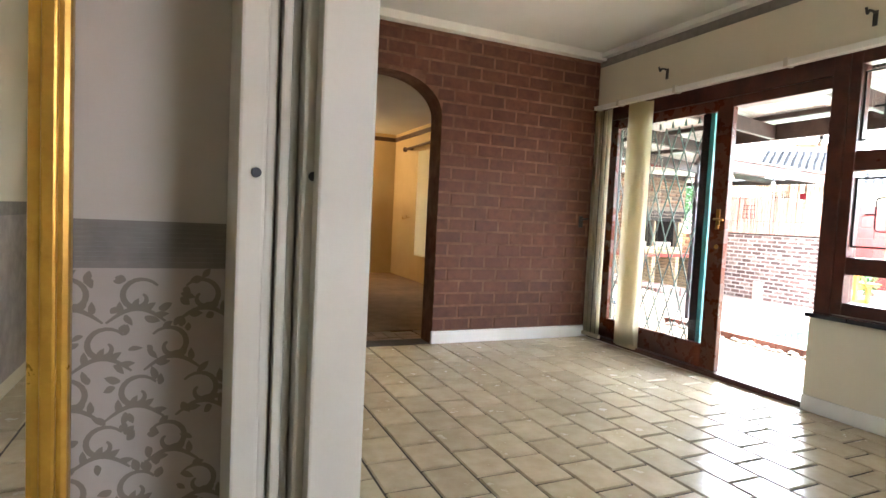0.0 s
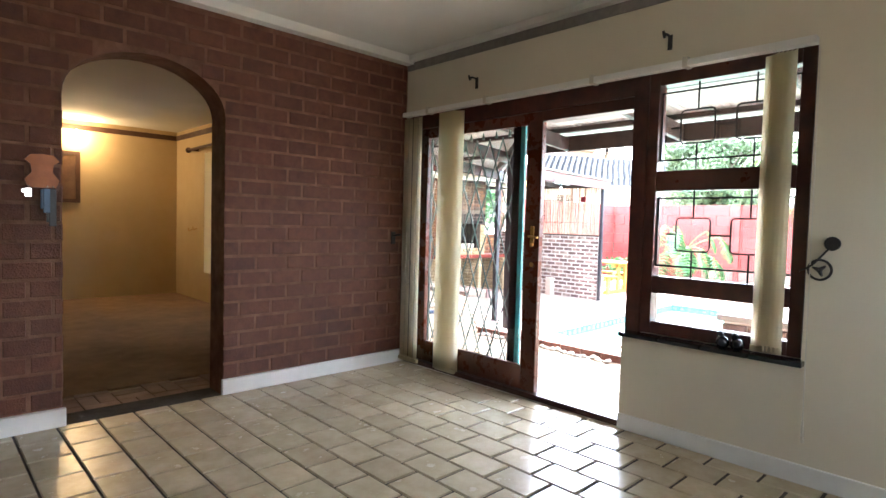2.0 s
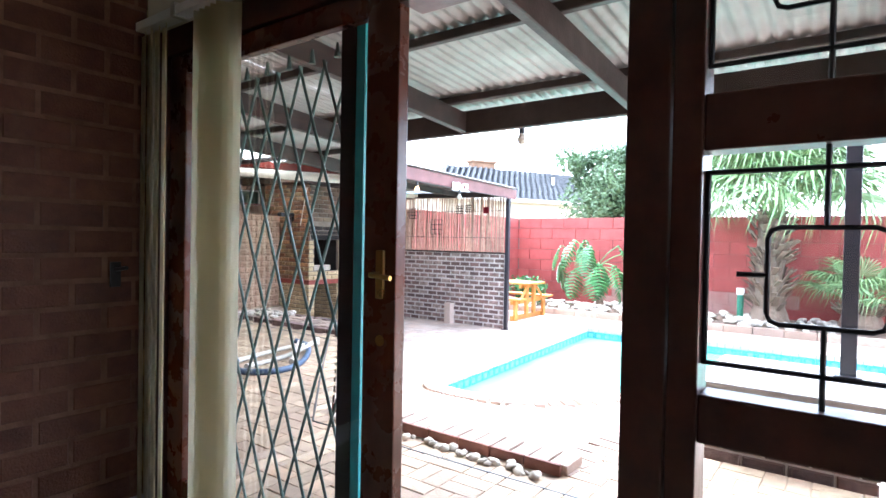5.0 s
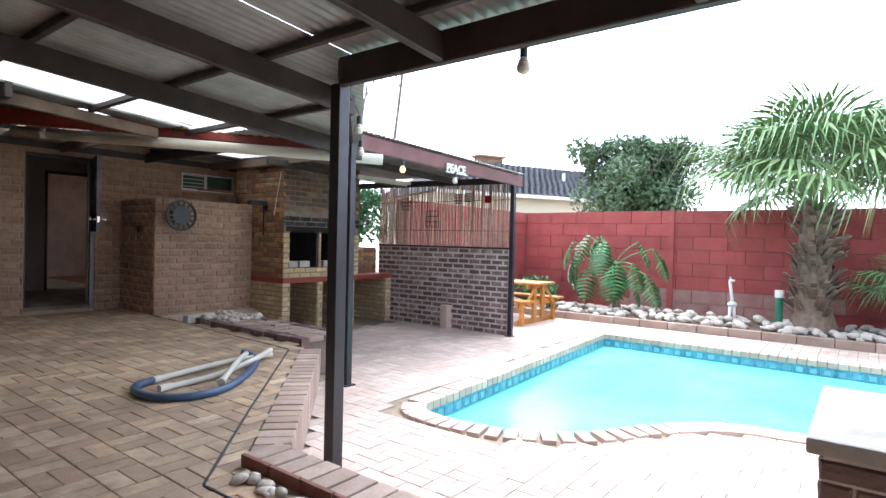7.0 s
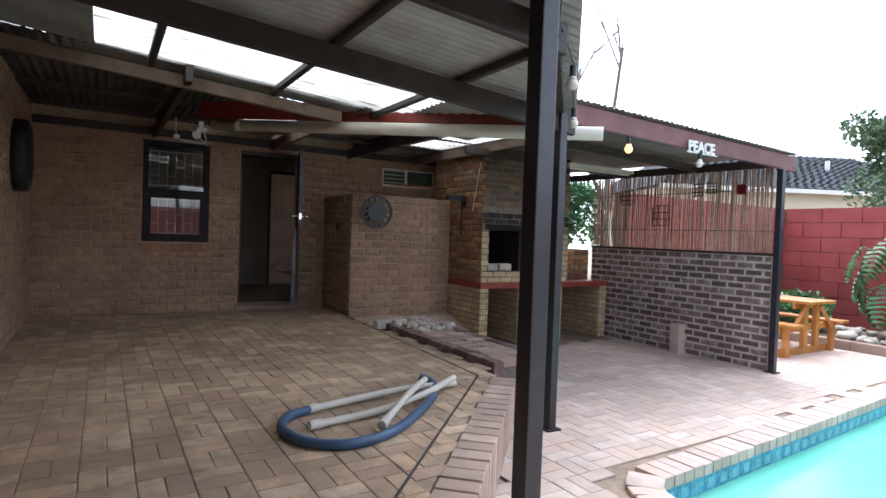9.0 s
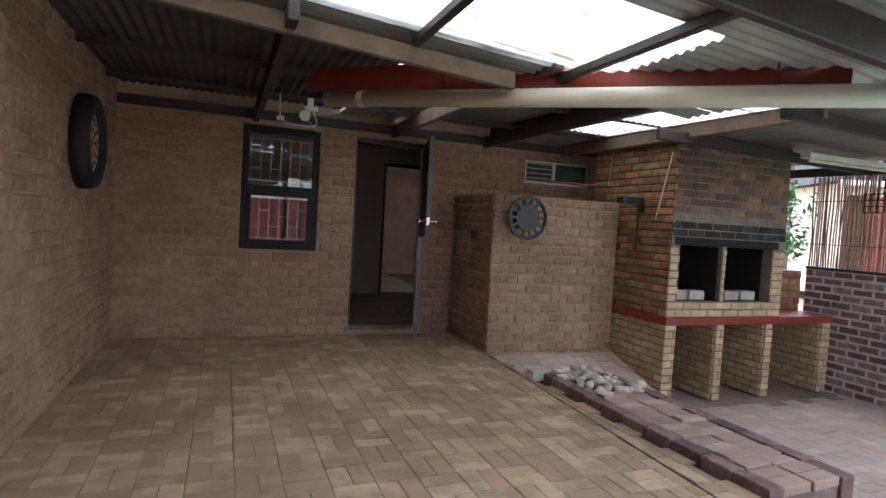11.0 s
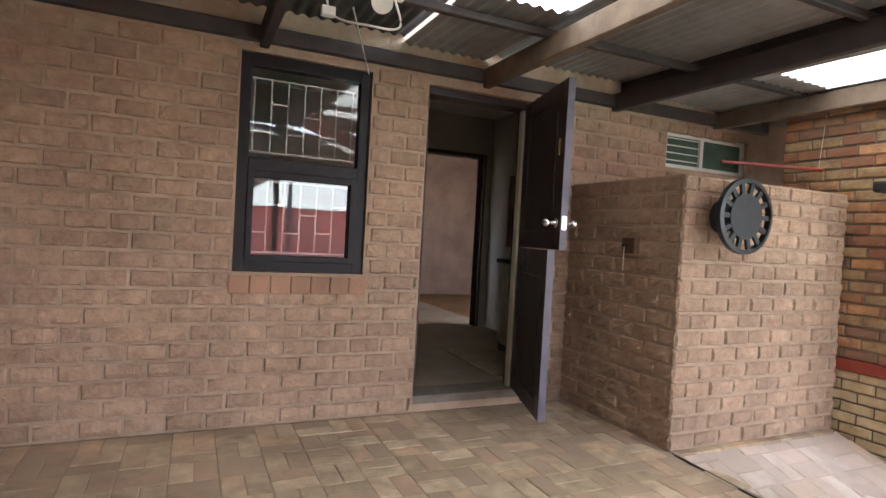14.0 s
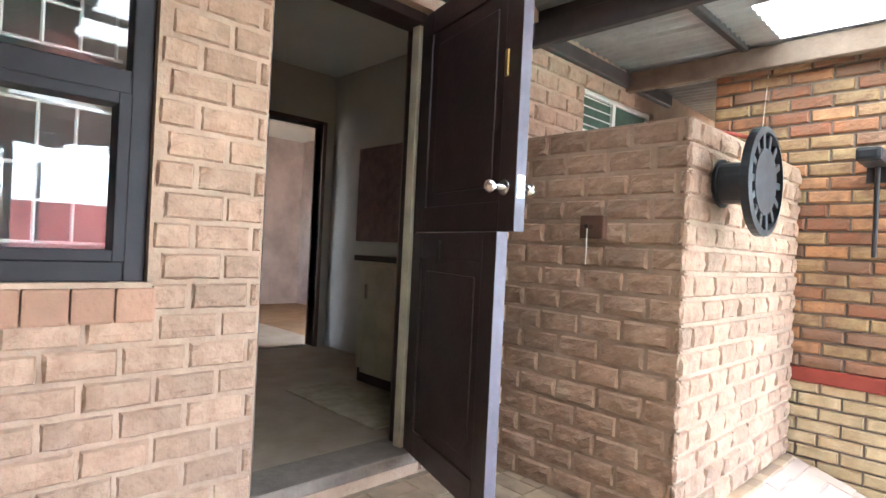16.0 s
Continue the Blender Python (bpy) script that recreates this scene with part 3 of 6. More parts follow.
# lounge behind the arch
floor_lounge = solid("floor_lounge", boxes(((X0, 4.5, -0.2), (X1, 9.3, -0.03))), M_CARPET, "brown lounge carpet", "floor", "structure")
arch_step = solid("floor_arch", boxes(((X0, 4.05, -0.2), (X1, 4.5, -0.045)), ((AX0, 3.83, -0.2), (AX1, 4.05, -0.045))), M_JOINT, "brick-paved strip in the archway", "floor", "structure")
basket("archpave", arch_step, [(0.0, 3.83), (2.8, 3.83), (2.8, 4.5), (0.0, 4.5)], -0.04, 0.2, mat("brown_paver", (0.25, 0.15, 0.10), (0.19, 0.11, 0.075), 8, 0.7, 0.3, 0.2), (0.9, 4.0, 0))
y_wall("wall_lounge_north", 9.3, 9.5, X0, X1, -0.1, 2.6, [], M_FARROOM, "warm cream painted lounge wall")
solid("ceiling_lounge", boxes(((X0, 4.05, 2.43), (X1, 9.3, 2.6))), M_CEIL, "pale plaster lounge ceiling", "ceiling", "structure")
solid("trim_lounge", boxes(((X0, 9.285, 2.30), (X1, 9.3, 2.37)), ((X1 - 0.015, 4.05, 2.30), (X1, 9.285, 2.37))), M_BROWNTRIM, "brown picture rail under the lounge ceiling", "trim", "structure")


def roof_slab(name, outline, z, label):
    return solid(name, prism(bmesh.new(), outline, z, z + 0.15), M_BEAM, label, "roof", "structure")


roof_slab("roof_house", [(-1.6, -2.8), (3.0, -2.8), (3.0, 9.6), (-1.6, 9.6)], 2.62, "flat roof deck over the house")

# partition with wallpaper and folding door
YW = 0.72
partition = y_wall("wall_partition", YW, YW + 0.1, X0, -0.285, 0, 2.5, [], M_GREYWALL, "painted partition with wallpaper below a ribbed border")
solid("wall_post", boxes(((-0.305, 0.47, 0), (-0.235, 0.82, 2.5)), bevel=0.004), M_IVORY, "white painted door post", "post", "structure")


def wallpaper():
    paper = thing("wallpaper", "taupe scroll-patterned wallpaper below a ribbed grey border", "wallpaper")
    x0, x1, y = X0, -0.38, YW - 0.003
    part("sheet", boxes(((x0, y, 0.08), (x1, YW - 0.0005, 0.915))), mat("taupe_paper", (0.40, 0.345, 0.31), (0.37, 0.32, 0.285), 10, 0.6, 0.05, 0.0, stain=0.05), paper)
    bm = boxes(((x0, y - 0.001, 0.915), (x1, YW - 0.0005, 0.985)))
    part("border", bm, M_GREY, paper, "ribbed grey border")
    bm = bmesh.new()
    for k in range(9):
        box(bm, (x0, y - 0.004, 0.921 + k * 0.0072), (x1, y - 0.0005, 0.9245 + k * 0.0072))
    part("rib", bm, mat("border_rib", (0.25, 0.228, 0.205), None, 20, 0.5, 0.0, 0.0), paper)
    ink = mat("scroll_ink", (0.215, 0.185, 0.15), (0.19, 0.165, 0.135), 10, 0.5, 0.05, 0.0, stain=0.05)
    rnd = random.Random(3)
    bm = bmesh.new()

    def leaf(cx, cz, ang, ln, wd, bend=0.3):
        pts = []
        for s in (1, -1):
            rng = range(0, 7) if s == 1 else range(6, -1, -1)
            for k in rng:
                t = k / 6
                u, v = t * ln, s * wd * math.sin(math.pi * min(1, t * 0.9 + 0.08)) + bend * ln * t * t
                pts.append((cx + u * math.cos(ang) - v * math.sin(ang), y - 0.0012, cz + u * math.sin(ang) + v * math.cos(ang)))
        lift = rnd.uniform(0.0003, 0.0012)
        vs = [bm.verts.new((px, py - lift, pz)) for px, py, pz in pts]
        bm.faces.new(vs)

    level = [0.0]

    def stroke(pts, w):
        prev = None
        for k, (px, pz) in enumerate(pts):
            q = pts[min(k + 1, len(pts) - 1)]
            p0 = pts[max(k - 1, 0)]
            dx, dz = q[0] - p0[0], q[1] - p0[1]
            ln = math.hypot(dx, dz) or 1
            ww = w * (0.35 + 0.65 * math.sin(math.pi * (k + 0.5) / len(pts)))
            a = bm.verts.new((px - dz / ln * ww, y - 0.0009 - level[0], pz + dx / ln * ww))
            b = bm.verts.new((px + dz / ln * ww, y - 0.0009 - level[0], pz - dx / ln * ww))
            if prev:
                bm.faces.new((prev[0], prev[1], b, a))
            prev = (a, b)

    for gx in range(12):
        for gz in range(11):
            cx = x1 - 0.045 - gx * 0.088 + (0.044 if gz % 2 else 0)
            cz = 0.872 - gz * 0.073
            if not x0 + 0.1 < cx < x1 - 0.025:
                continue
            s = 1 if (gx + gz) % 2 else -1
            level[0] += 0.000004
            sp = []
            for k in range(22):
                t = k / 21
                r = 0.030 * (1 - 0.78 * t)
                a = 0.6 + t * 6.4
                sp.append((cx + s * r * math.cos(a), cz + r * math.sin(a)))
            stroke([p for p in sp if p[0] < x1 - 0.004], 0.0042)
            if cx + 0.036 < x1:
                for k in range(6):
                    a = rnd.uniform(0, 6.28)
                    leaf(cx + 0.032 * math.cos(a) * s, cz + 0.030 * math.sin(a), a + 0.7 * s, rnd.uniform(0.012, 0.022), rnd.uniform(0.004, 0.0065), rnd.uniform(-0.4, 0.4))
                stem = [(cx - s * 0.042 + s * 0.078 * t, cz - 0.038 + 0.021 * math.sin(t * 3.1)) for t in [k / 10 for k in range(11)]]
                stroke(stem, 0.0035)
                for k in range(4):
                    px, pz = stem[2 + 2 * k]
                    leaf(px, pz, 1.2 - 0.5 * k, 0.019, 0.0052, 0.3)
    part("scrollwork", bm, ink, paper, "darker printed scrolls and leaves")


wallpaper()


def folding_door():
    door = thing("folding_door", "white folded accordion door stacked against its post", "folding door", at=(0, 0, 0))
    x = -0.395
    for k, (w, y) in enumerate([(0.034, 0.50), (0.016, 0.53), (0.014, 0.515), (0.012, 0.53), (0.044, 0.50)]):
        part("panel", boxes(((x, y, 0.01), (x + w - 0.002, YW - 0.004, 2.46)), bevel=0.004), M_IVORY, door)
        if k in (0, 4):
            part("screw", rod((x + w * (0.62 if k == 0 else 0.3), y - 0.003, 1.055), (x + w * (0.62 if k == 0 else 0.3), y + 0.002, 1.055), 0.006), M_POST, door, "grey screw head")
        x += w - 0.004 if k == 4 else w


folding_door()


def mirror():
    mir = thing("mirror", "tall mirror in a moulded gilt frame on the hall wall", "mirror")
    x1, x0 = -0.595, -1.12
    part("glass", boxes(((x0 + 0.04, YW - 0.012, 0.14), (x1 - 0.04, YW - 0.008, 1.86))), M_MIRROR, mir, "silvered mirror glass")
    for a, b in (((x1 - 0.05, YW - 0.035, 0.1), (x1, YW - 0.005, 1.9)), ((x0, YW - 0.035, 0.1), (x0 + 0.05, YW - 0.005, 1.9)), ((x0 + 0.05, YW - 0.035, 0.1), (x1 - 0.05, YW - 0.005, 0.15)), ((x0 + 0.05, YW - 0.035, 1.85), (x1 - 0.05, YW - 0.005, 1.9))):
        bm = boxes((a, b), bevel=0.008)
        if b[2] - a[2] > 1:
            box(bm, (a[0] + 0.017, a[1] - 0.008, a[2] + 0.02), (b[0] - 0.014, b[1] - 0.005, b[2] - 0.02), 0.004)
        part("frame", bm, M_GOLD, mir, "gilt frame moulding")


mirror()
solid("dado_border", boxes(((X0, -2.5, 0.915), (X0 + 0.006, YW, 0.985))), M_GREY, "ribbed grey dado border on the hall wall", "trim", "structure")
solid("dado_paper", boxes(((X0, -2.5, 0.08), (X0 + 0.004, YW, 0.915))), mat("dado_taupe", (0.36, 0.31, 0.28), None, 10, 0.6, 0.05, 0.0, stain=0.1), "taupe wallpaper below the dado border", "trim", "structure")


# ---- sliding door and window in the east wall ----
def frame_bars(parent, bars, material, bevel=0.005, name="frame", label=""):
    for a, b in bars:
        part(name, boxes((a, b), bevel=bevel), material, parent, label)


def pane(parent, a, b, name="pane"):
    ob = part(name, boxes((a, b)), M_GLASS, parent, "clear glass pane")
    ob.visible_shadow = False
    return ob


def terrace_door():
    d = thing("door_1", "dark red-brown timber door frame with one open leaf", "door", kind="structure")
    xa, xb = 2.85, 2.97
    frame_bars(d, [((xa + 0.003, 1.83, 1.92), (xb - 0.003, 3.72, 2.03)), ((xa - 0.003, 1.742, 0.036), (xb, 1.83, 2.03)), ((xa, 3.72, 0.036), (xb, 3.81, 2.03)), ((xa + 0.006, 1.83, 1.85), (xb - 0.006, 2.475, 1.918))], M_WOOD, name="door_frame")
    part("threshold", boxes(((2.83, 1.83, -0.005), (3.06, 3.81, 0.035)), bevel=0.005), M_WOOD, d)
    leaf = part("door_leaf", boxes(((xa + 0.015, 2.475, 0.037), (xa + 0.058, 2.60, 1.918)), ((xa + 0.015, 3.60, 0.037), (xa + 0.058, 3.718, 1.918)), ((xa + 0.018, 2.60, 0.037), (xa + 0.055, 3.60, 0.20)), ((xa + 0.018, 2.60, 1.84), (xa + 0.055, 3.60, 1.918)), bevel=0.005), mat("varnished_wood", (0.12, 0.036, 0.017), (0.07, 0.021, 0.011), 9, 0.28, 0.08, 0.05, fine=25), d, "varnished timber door leaf")
    pane(leaf, (2.884, 2.598, 0.198), (2.889, 3.602, 1.842))
    bm = boxes(((xa + 0.006, 2.515, 1.02), (xa + 0.016, 2.545, 1.16)), bevel=0.004)
    cyl(bm, (xa - 0.03, 2.53, 1.09), (xa + 0.015, 2.53, 1.09), 0.008)
    cyl(bm, (xa - 0.03, 2.53, 1.09), (xa - 0.03, 2.455, 1.085), 0.007)
    part("handle", bm, M_BRASS, leaf, "brass lever handle")
    part("lock", rod((xa + 0.012, 2.53, 0.90), (xa + 0.022, 2.53, 0.90), 0.016), M_BRASS, leaf, "brass keyhole plate")
    # teal sealing strip and dark jamb of the outer leaf
    part("seal", boxes(((2.922, 2.662, 0.06), (2.94, 2.698, 1.87))), M_TEAL, d, "teal rubber strip")
    part("stop", boxes(((2.92, 2.70, 0.04), (2.965, 2.765, 1.90)), bevel=0.004), M_FRAME, d)


terrace_door()


def security_gate():
    g = thing("security_gate", "folding green steel trellis gate behind the glass", "security gate")
    x, y0, y1, z0, z1 = 2.985, 2.79, 3.68, 0.08, 1.80
    n = 7
    w = (y1 - y0) / n
    rows = 5
    h = (z1 - z0) / rows
    for k in range(n + 1):
        y = y0 + k * w
        if k in (0, n):
            part("upright", boxes(((x - 0.008, y - 0.012, z0 - 0.03), (x + 0.008, y + 0.012, z1 + 0.05))), M_GREENGATE, g)
    for k in range(n):
        for r in range(rows):
            a = y0 + k * w
            part("lattice_bar", rod((x - 0.004, a, z0 + r * h), (x - 0.004, a + w, z0 + (r + 1) * h), 0.0055, n=6), M_GREENGATE, g)
            part("lattice_bar", rod((x + 0.006, a + w, z0 + r * h), (x + 0.006, a, z0 + (r + 1) * h), 0.0055, n=6), M_GREENGATE, g)
        part("tip", rod((x, y0 + (k + 0.5) * w, z1), (x, y0 + (k + 0.5) * w, z1 + 0.05), 0.012, 0.004, 8), M_GREENGATE, g)


security_gate()


def square_grille(parent, x, y0, y1, z0, z1):
    zc = (z0 + z1) / 2
    h = (z1 - z0)
    s = h * 0.19
    r = 0.005
    bars = [((x, y0, z0 + 0.06), (x, y1, z0 + 0.06)), ((x, y0, z1 - 0.04), (x, y1, z1 - 0.04))]
    w = 0.283
    for yc in (y1 - 0.2, y1 - 0.2 - w):
        pts = []
        for cy, cz, a0 in ((1, 1, 0), (-1, 1, 90), (-1, -1, 180), (1, -1, 270)):
            for q in (0, 45, 90):
                a = radians(a0 + q)
                pts.append((x, yc + cy * (s - 0.02) + 0.02 * math.cos(a), zc + cz * (s - 0.02) + 0.02 * math.sin(a)))
        part("grille_square", tube(pts, r, 6, True), M_METAL, parent)
        bars += [((x, yc, z0), (x, yc, zc - s)), ((x, yc, zc + s), (x, yc, z1)), ((x, yc - w / 2, zc), (x, yc - s, zc)), ((x, yc + s, zc), (x, yc + w / 2, zc))]
    for y in (y0 + 0.005, y1 - 0.005):
        bars.append(((x, y, z0 + 0.06), (x, y, z1 - 0.04)))
    for a, b in bars:
        part("grille_bar", rod(a, b, r, n=6), M_METAL, parent)


def front_window():
    w = thing("window_1", "dark timber window in three rows with iron grilles", "window", kind="structure")
    xa, xb = 2.85, 2.94
    y0, y1 = 0.94, 1.74
    frame_bars(w, [((xa, y0 + 0.06, 1.955), (xb - 0.004, 1.68, 2.03)), ((xa + 0.004, y0 + 0.06, 1.375), (xb - 0.004, 1.68, 1.485)), ((xa + 0.004, y0 + 0.06, 0.805), (xb - 0.004, 1.68, 0.90)), ((xa + 0.004, y0 + 0.06, 0.575), (xb - 0.004, 1.68, 0.645)), ((xa, y0, 0.575), (xb, y0 + 0.06, 2.03)), ((xa, 1.68, 0.575), (xb, 1.738, 2.03))], M_WOOD, name="window_frame")
    for a, b in ((0.645, 0.805), (0.90, 1.375), (1.485, 1.955)):
        pane(w, (2.905, y0 + 0.055, a - 0.005), (2.910, 1.685, b + 0.005))
    for a, b in ((0.90, 1.375), (1.485, 1.955)):
        square_grille(w, 2.885, y0 + 0.06, 1.68, a, b)
    for k in range(4):
        part("window_sill", boxes(((2.76, 0.915 + k * 0.228, 0.548), (2.86, 0.915 + k * 0.228 + 0.224, 0.572)), bevel=0.004), M_SILLTILE, w, "black glazed sill tile")


front_window()


def lounge_window():
    w = thing("window_2", "dark timber lounge window with iron grilles and brick sill", "window", kind="structure")
    xa, xb = 2.90, 3.0
    y0, y1 = 6.2, 8.0
    frame_bars(w, [*[((xa + 0.004, c, z), (xb - 0.004, d, z + 0.08)) for z in (0.42, 0.85, 1.40, 1.95) for c, d in ((y0 + 0.07, 7.06), (7.14, y1 - 0.07))], ((xa, y0, 0.42), (xb, y0 + 0.07, 2.03)), ((xa, y1 - 0.07, 0.42), (xb, y1, 2.03)), ((xa, 7.06, 0.42), (xb, 7.14, 2.03))], M_FRAME, name="window_frame")
    for a, b in ((0.50, 0.85), (0.93, 1.40), (1.48, 1.95)):
        for c, d in ((6.27, 7.06), (7.14, 7.93)):
            pane(w, (2.955, c, a), (2.96, d, b))
    for a, b in ((0.93, 1.40), (1.48, 1.95)):
        for c, d in ((6.27, 7.06), (7.14, 7.93)):
            square_grille(w, 2.93, c, d, a, b)
    for k in range(16):
        part("sill_brick", boxes(((2.98, 6.15 + k * 0.118, 0.33), (3.11, 6.15 + k * 0.118 + 0.108, 0.42)), bevel=0.008), M_ROCK, w)


lounge_window()

# ---- things of the front room ----
def vertical_blind(at, count, pitch, z0, z1, label, ang):
    b = thing("vertical_blind", label, "blind", at=at)
    rnd = random.Random(count)
    for k in range(count):
        bm = bmesh.new()
        a = radians(ang + rnd.uniform(-8, 8))
        w = 0.089
        prev = None
        for q in range(6):
            t = q / 5 - 0.5
            px, py = math.sin(a) * w * t + 0.012 * math.cos(math.pi * t), k * pitch + math.cos(a) * w * t
            pair = [bm.verts.new((px, py, z0)), bm.verts.new((px, py, z1))]
            if prev:
                bm.faces.new((prev[0], pair[0], pair[1], prev[1]))
            prev = pair
        bmesh.ops.solidify(bm, geom=bm.faces[:], thickness=0.0012)
        part("vane", bm, M_BLIND, b)
        part("weight", boxes(((-0.012, k * pitch - 0.03, z0 - 0.012), (0.014, k * pitch + 0.03, z0 + 0.02)), bevel=0.003), M_BLIND, b)
    return b


vertical_blind((2.79, 3.19, 0), 5, 0.036, 0.04, 2.0, "bunch of cream fabric vertical blind vanes by the door", -40)
vertical_blind((2.775, 3.60, 0), 4, 0.055, 0.04, 2.0, "cream fabric vertical blind vanes in the brick corner", 24)
vertical_blind((2.785, 1.035, 0), 5, 0.018, 0.60, 2.0, "drawn-aside bunch of cream vertical blind vanes at the window", 30)
rail = thing("blind_rail", "white aluminium blind rail above door and window", "blind rail")
part("track", boxes(((2.765, 0.93, 2.015), (2.82, 3.81, 2.05)), bevel=0.004), M_WHITE, rail)
for y in (1.5, 2.05, 2.9, 3.5):
    part("bracket", boxes(((2.76, y, 2.01), (2.825, y + 0.025, 2.062))), M_PVC, rail)
cord = thing("blind_pull", "thin white blind cord with a plastic weight", "cord")
part("string", rod((2.80, 0.905, 0.3), (2.80, 0.92, 2.0), 0.0025, n=6), M_PVC, cord)
part("weight", rod((2.80, 0.903, 0.2), (2.80, 0.905, 0.3), 0.008, 0.005, 10), M_PVC, cord)


def curtain_hook(y, z):
    h = thing("curtain_bracket", "small dark iron curtain rod bracket", "bracket", "brackets above the door", at=(X1, y, z))
    part("plate", boxes(((-0.008, -0.012, -0.05), (0, 0.012, 0.03)), bevel=0.002), M_METAL, h)
    part("arm", tube(curve_pts([(0, 0, 0.02), (-0.06, 0, 0.02), (-0.075, 0.0, 0.0), (-0.09, 0.0, 0.03)], 5), 0.007, 8), M_METAL, h)


curtain_hook(3.04, 2.19)
curtain_hook(1.62, 2.18)
hook = thing("wall_hook", "black iron hook on the brown brick wall", "hook", at=(2.70, YB, 1.03))
part("plate", boxes(((-0.02, -0.01, -0.05), (0.02, 0, 0.05)), bevel=0.003), M_METAL, hook)
part("peg", rod((0, -0.01, 0.02), (0.0, -0.10, 0.03), 0.008), M_METAL, hook)


def key_rack():
    k = thing("key_rack", "orange wooden key rack with hanging keys on brick", "key rack", at=(0.345, YB, 1.36))
    bm = bmesh.new()
    outline = [(-0.06, -0.07), (0.06, -0.07), (0.075, -0.03), (0.045, 0.01), (0.05, 0.05), (0.075, 0.07), (0.05, 0.10), (0.0, 0.105), (-0.05, 0.10), (-0.075, 0.07), (-0.05, 0.05), (-0.045, 0.01), (-0.075, -0.03)]
    f = [bm.verts.new((x, -0.018, z)) for x, z in outline]
    g = [bm.verts.new((x, 0, z)) for x, z in outline]
    bm.faces.new(f)
    bm.faces.new(g)
    for i in range(len(f)):
        bm.faces.new((f[i - 1], f[i], g[i], g[i - 1]))
    part("board", bm, M_ORANGE, k, "orange varnished cut-out board")
    for x, l, c in ((-0.06, 0.05, M_CHROME), (0.02, 0.13, M_BLUEHOSE), (0.045, 0.2, M_METAL)):
        part("hook", rod((x, -0.018, -0.06), (x, -0.035, -0.065), 0.004, n=8), M_CHROME, k)
        part("key", boxes(((x - 0.018, -0.034, -0.07 - l), (x + 0.014, -0.026, -0.075)), ((x - 0.03, -0.032, -0.05 - l), (x, -0.028, -0.08)), bevel=0.003), c, k)


key_rack()


def wall_flower():
    w = thing("wall_ornament", "dark iron flower and ring ornament on the cream wall", "ornament", at=(X1, 0.885, 1.02))
    ring = [(-0.012, 0.045 * math.cos(a) - 0.01, 0.045 * math.sin(a) - 0.02) for a in [2 * math.pi * i / 20 for i in range(20)]]
    part("ring", tube(ring, 0.006, 6, True), M_METAL, w)
    part("stem", tube(curve_pts([(-0.012, 0.07, -0.03), (-0.02, 0.02, 0.0), (-0.012, -0.05, 0.09)], 6), 0.005, 6), M_METAL, w)
    part("bloom", rod((-0.03, -0.055, 0.10), (-0.008, -0.055, 0.10), 0.032, 0.03), M_METAL, w)
    for a in (20, 140, 250):
        bm = rod((-0.02, -0.01, -0.02), (-0.015, -0.01 + 0.03 * math.cos(radians(a)), -0.02 + 0.03 * math.sin(radians(a))), 0.012, 0.004, 8)
        part("petal", bm, M_METAL, w)


wall_flower()


def sill_ornament(y):
    o = thing("sill_ornament", "small black glazed bird ornament on the window sill", "ornament", "pair of ornaments", at=(2.80, y, 0.572))
    bm = bmesh.new()
    bmesh.ops.create_uvsphere(bm, u_segments=14, v_segments=10, radius=0.032, matrix=Matrix.Translation((0, 0, 0.03)))
    part("body", bm, M_SILLTILE, o, smooth=True)
    bm = bmesh.new()
    bmesh.ops.create_uvsphere(bm, u_segments=12, v_segments=8, radius=0.019, matrix=Matrix.Translation((0, 0.012, 0.068)))
    part("head", bm, M_SILLTILE, o, smooth=True)


sill_ornament(1.20)
sill_ornament(1.27)

# ---- things of the lounge ----
crod = thing("curtain_rod", "dark brown wooden curtain rod with a round finial", "curtain rod")
part("pole", rod((2.74, 5.8, 2.14), (2.74, 8.55, 2.10), 0.02), M_BROWNTRIM, crod)
bm = bmesh.new()
bmesh.ops.create_uvsphere(bm, u_segments=14, v_segments=10, radius=0.04, matrix=Matrix.Translation((2.74, 8.58, 2.10)))
part("finial", bm, M_BROWNTRIM, crod, smooth=True)
part("bracket", boxes(((2.73, 8.4, 2.08), (2.82, 8.43, 2.12))), M_BROWNTRIM, crod)
vertical_blind((2.77, 7.55, 0.0), 6, 0.085, 0.40, 2.02, "white vertical blind vanes at the lounge window", 55)
ligh = thing("wall_lamp", "lit star-shaped glass lamp high on the lounge wall", "wall lamp", at=(1.5, 9.3, 2.22))
part("backplate", rod((0, 0, 0), (0, -0.03, 0), 0.05), M_BRASS, ligh)
bm = bmesh.new()
pts = [(0.075 * (1 if i % 2 == 0 else 0.5) * math.cos(math.pi * i / 5 + 1.57), 0.075 * (1 if i % 2 == 0 else 0.5) * math.sin(math.pi * i / 5 + 1.57)) for i in range(10)]
fr, bk = [bm.verts.new((x, -0.09, z)) for x, z in pts], [bm.verts.new((x, -0.04, z)) for x, z in pts]
bm.faces.new(fr)
bm.faces.new(bk)
for i in range(10):
    bm.faces.new((fr[i - 1], fr[i], bk[i], bk[i - 1]))
part("shade", bm, M_STAR, ligh, "glowing star-shaped glass shade")
pic = thing("picture_frame", "narrow dark wooden frame on the lounge wall", "picture frame", at=(1.35, 9.3, 1.65))
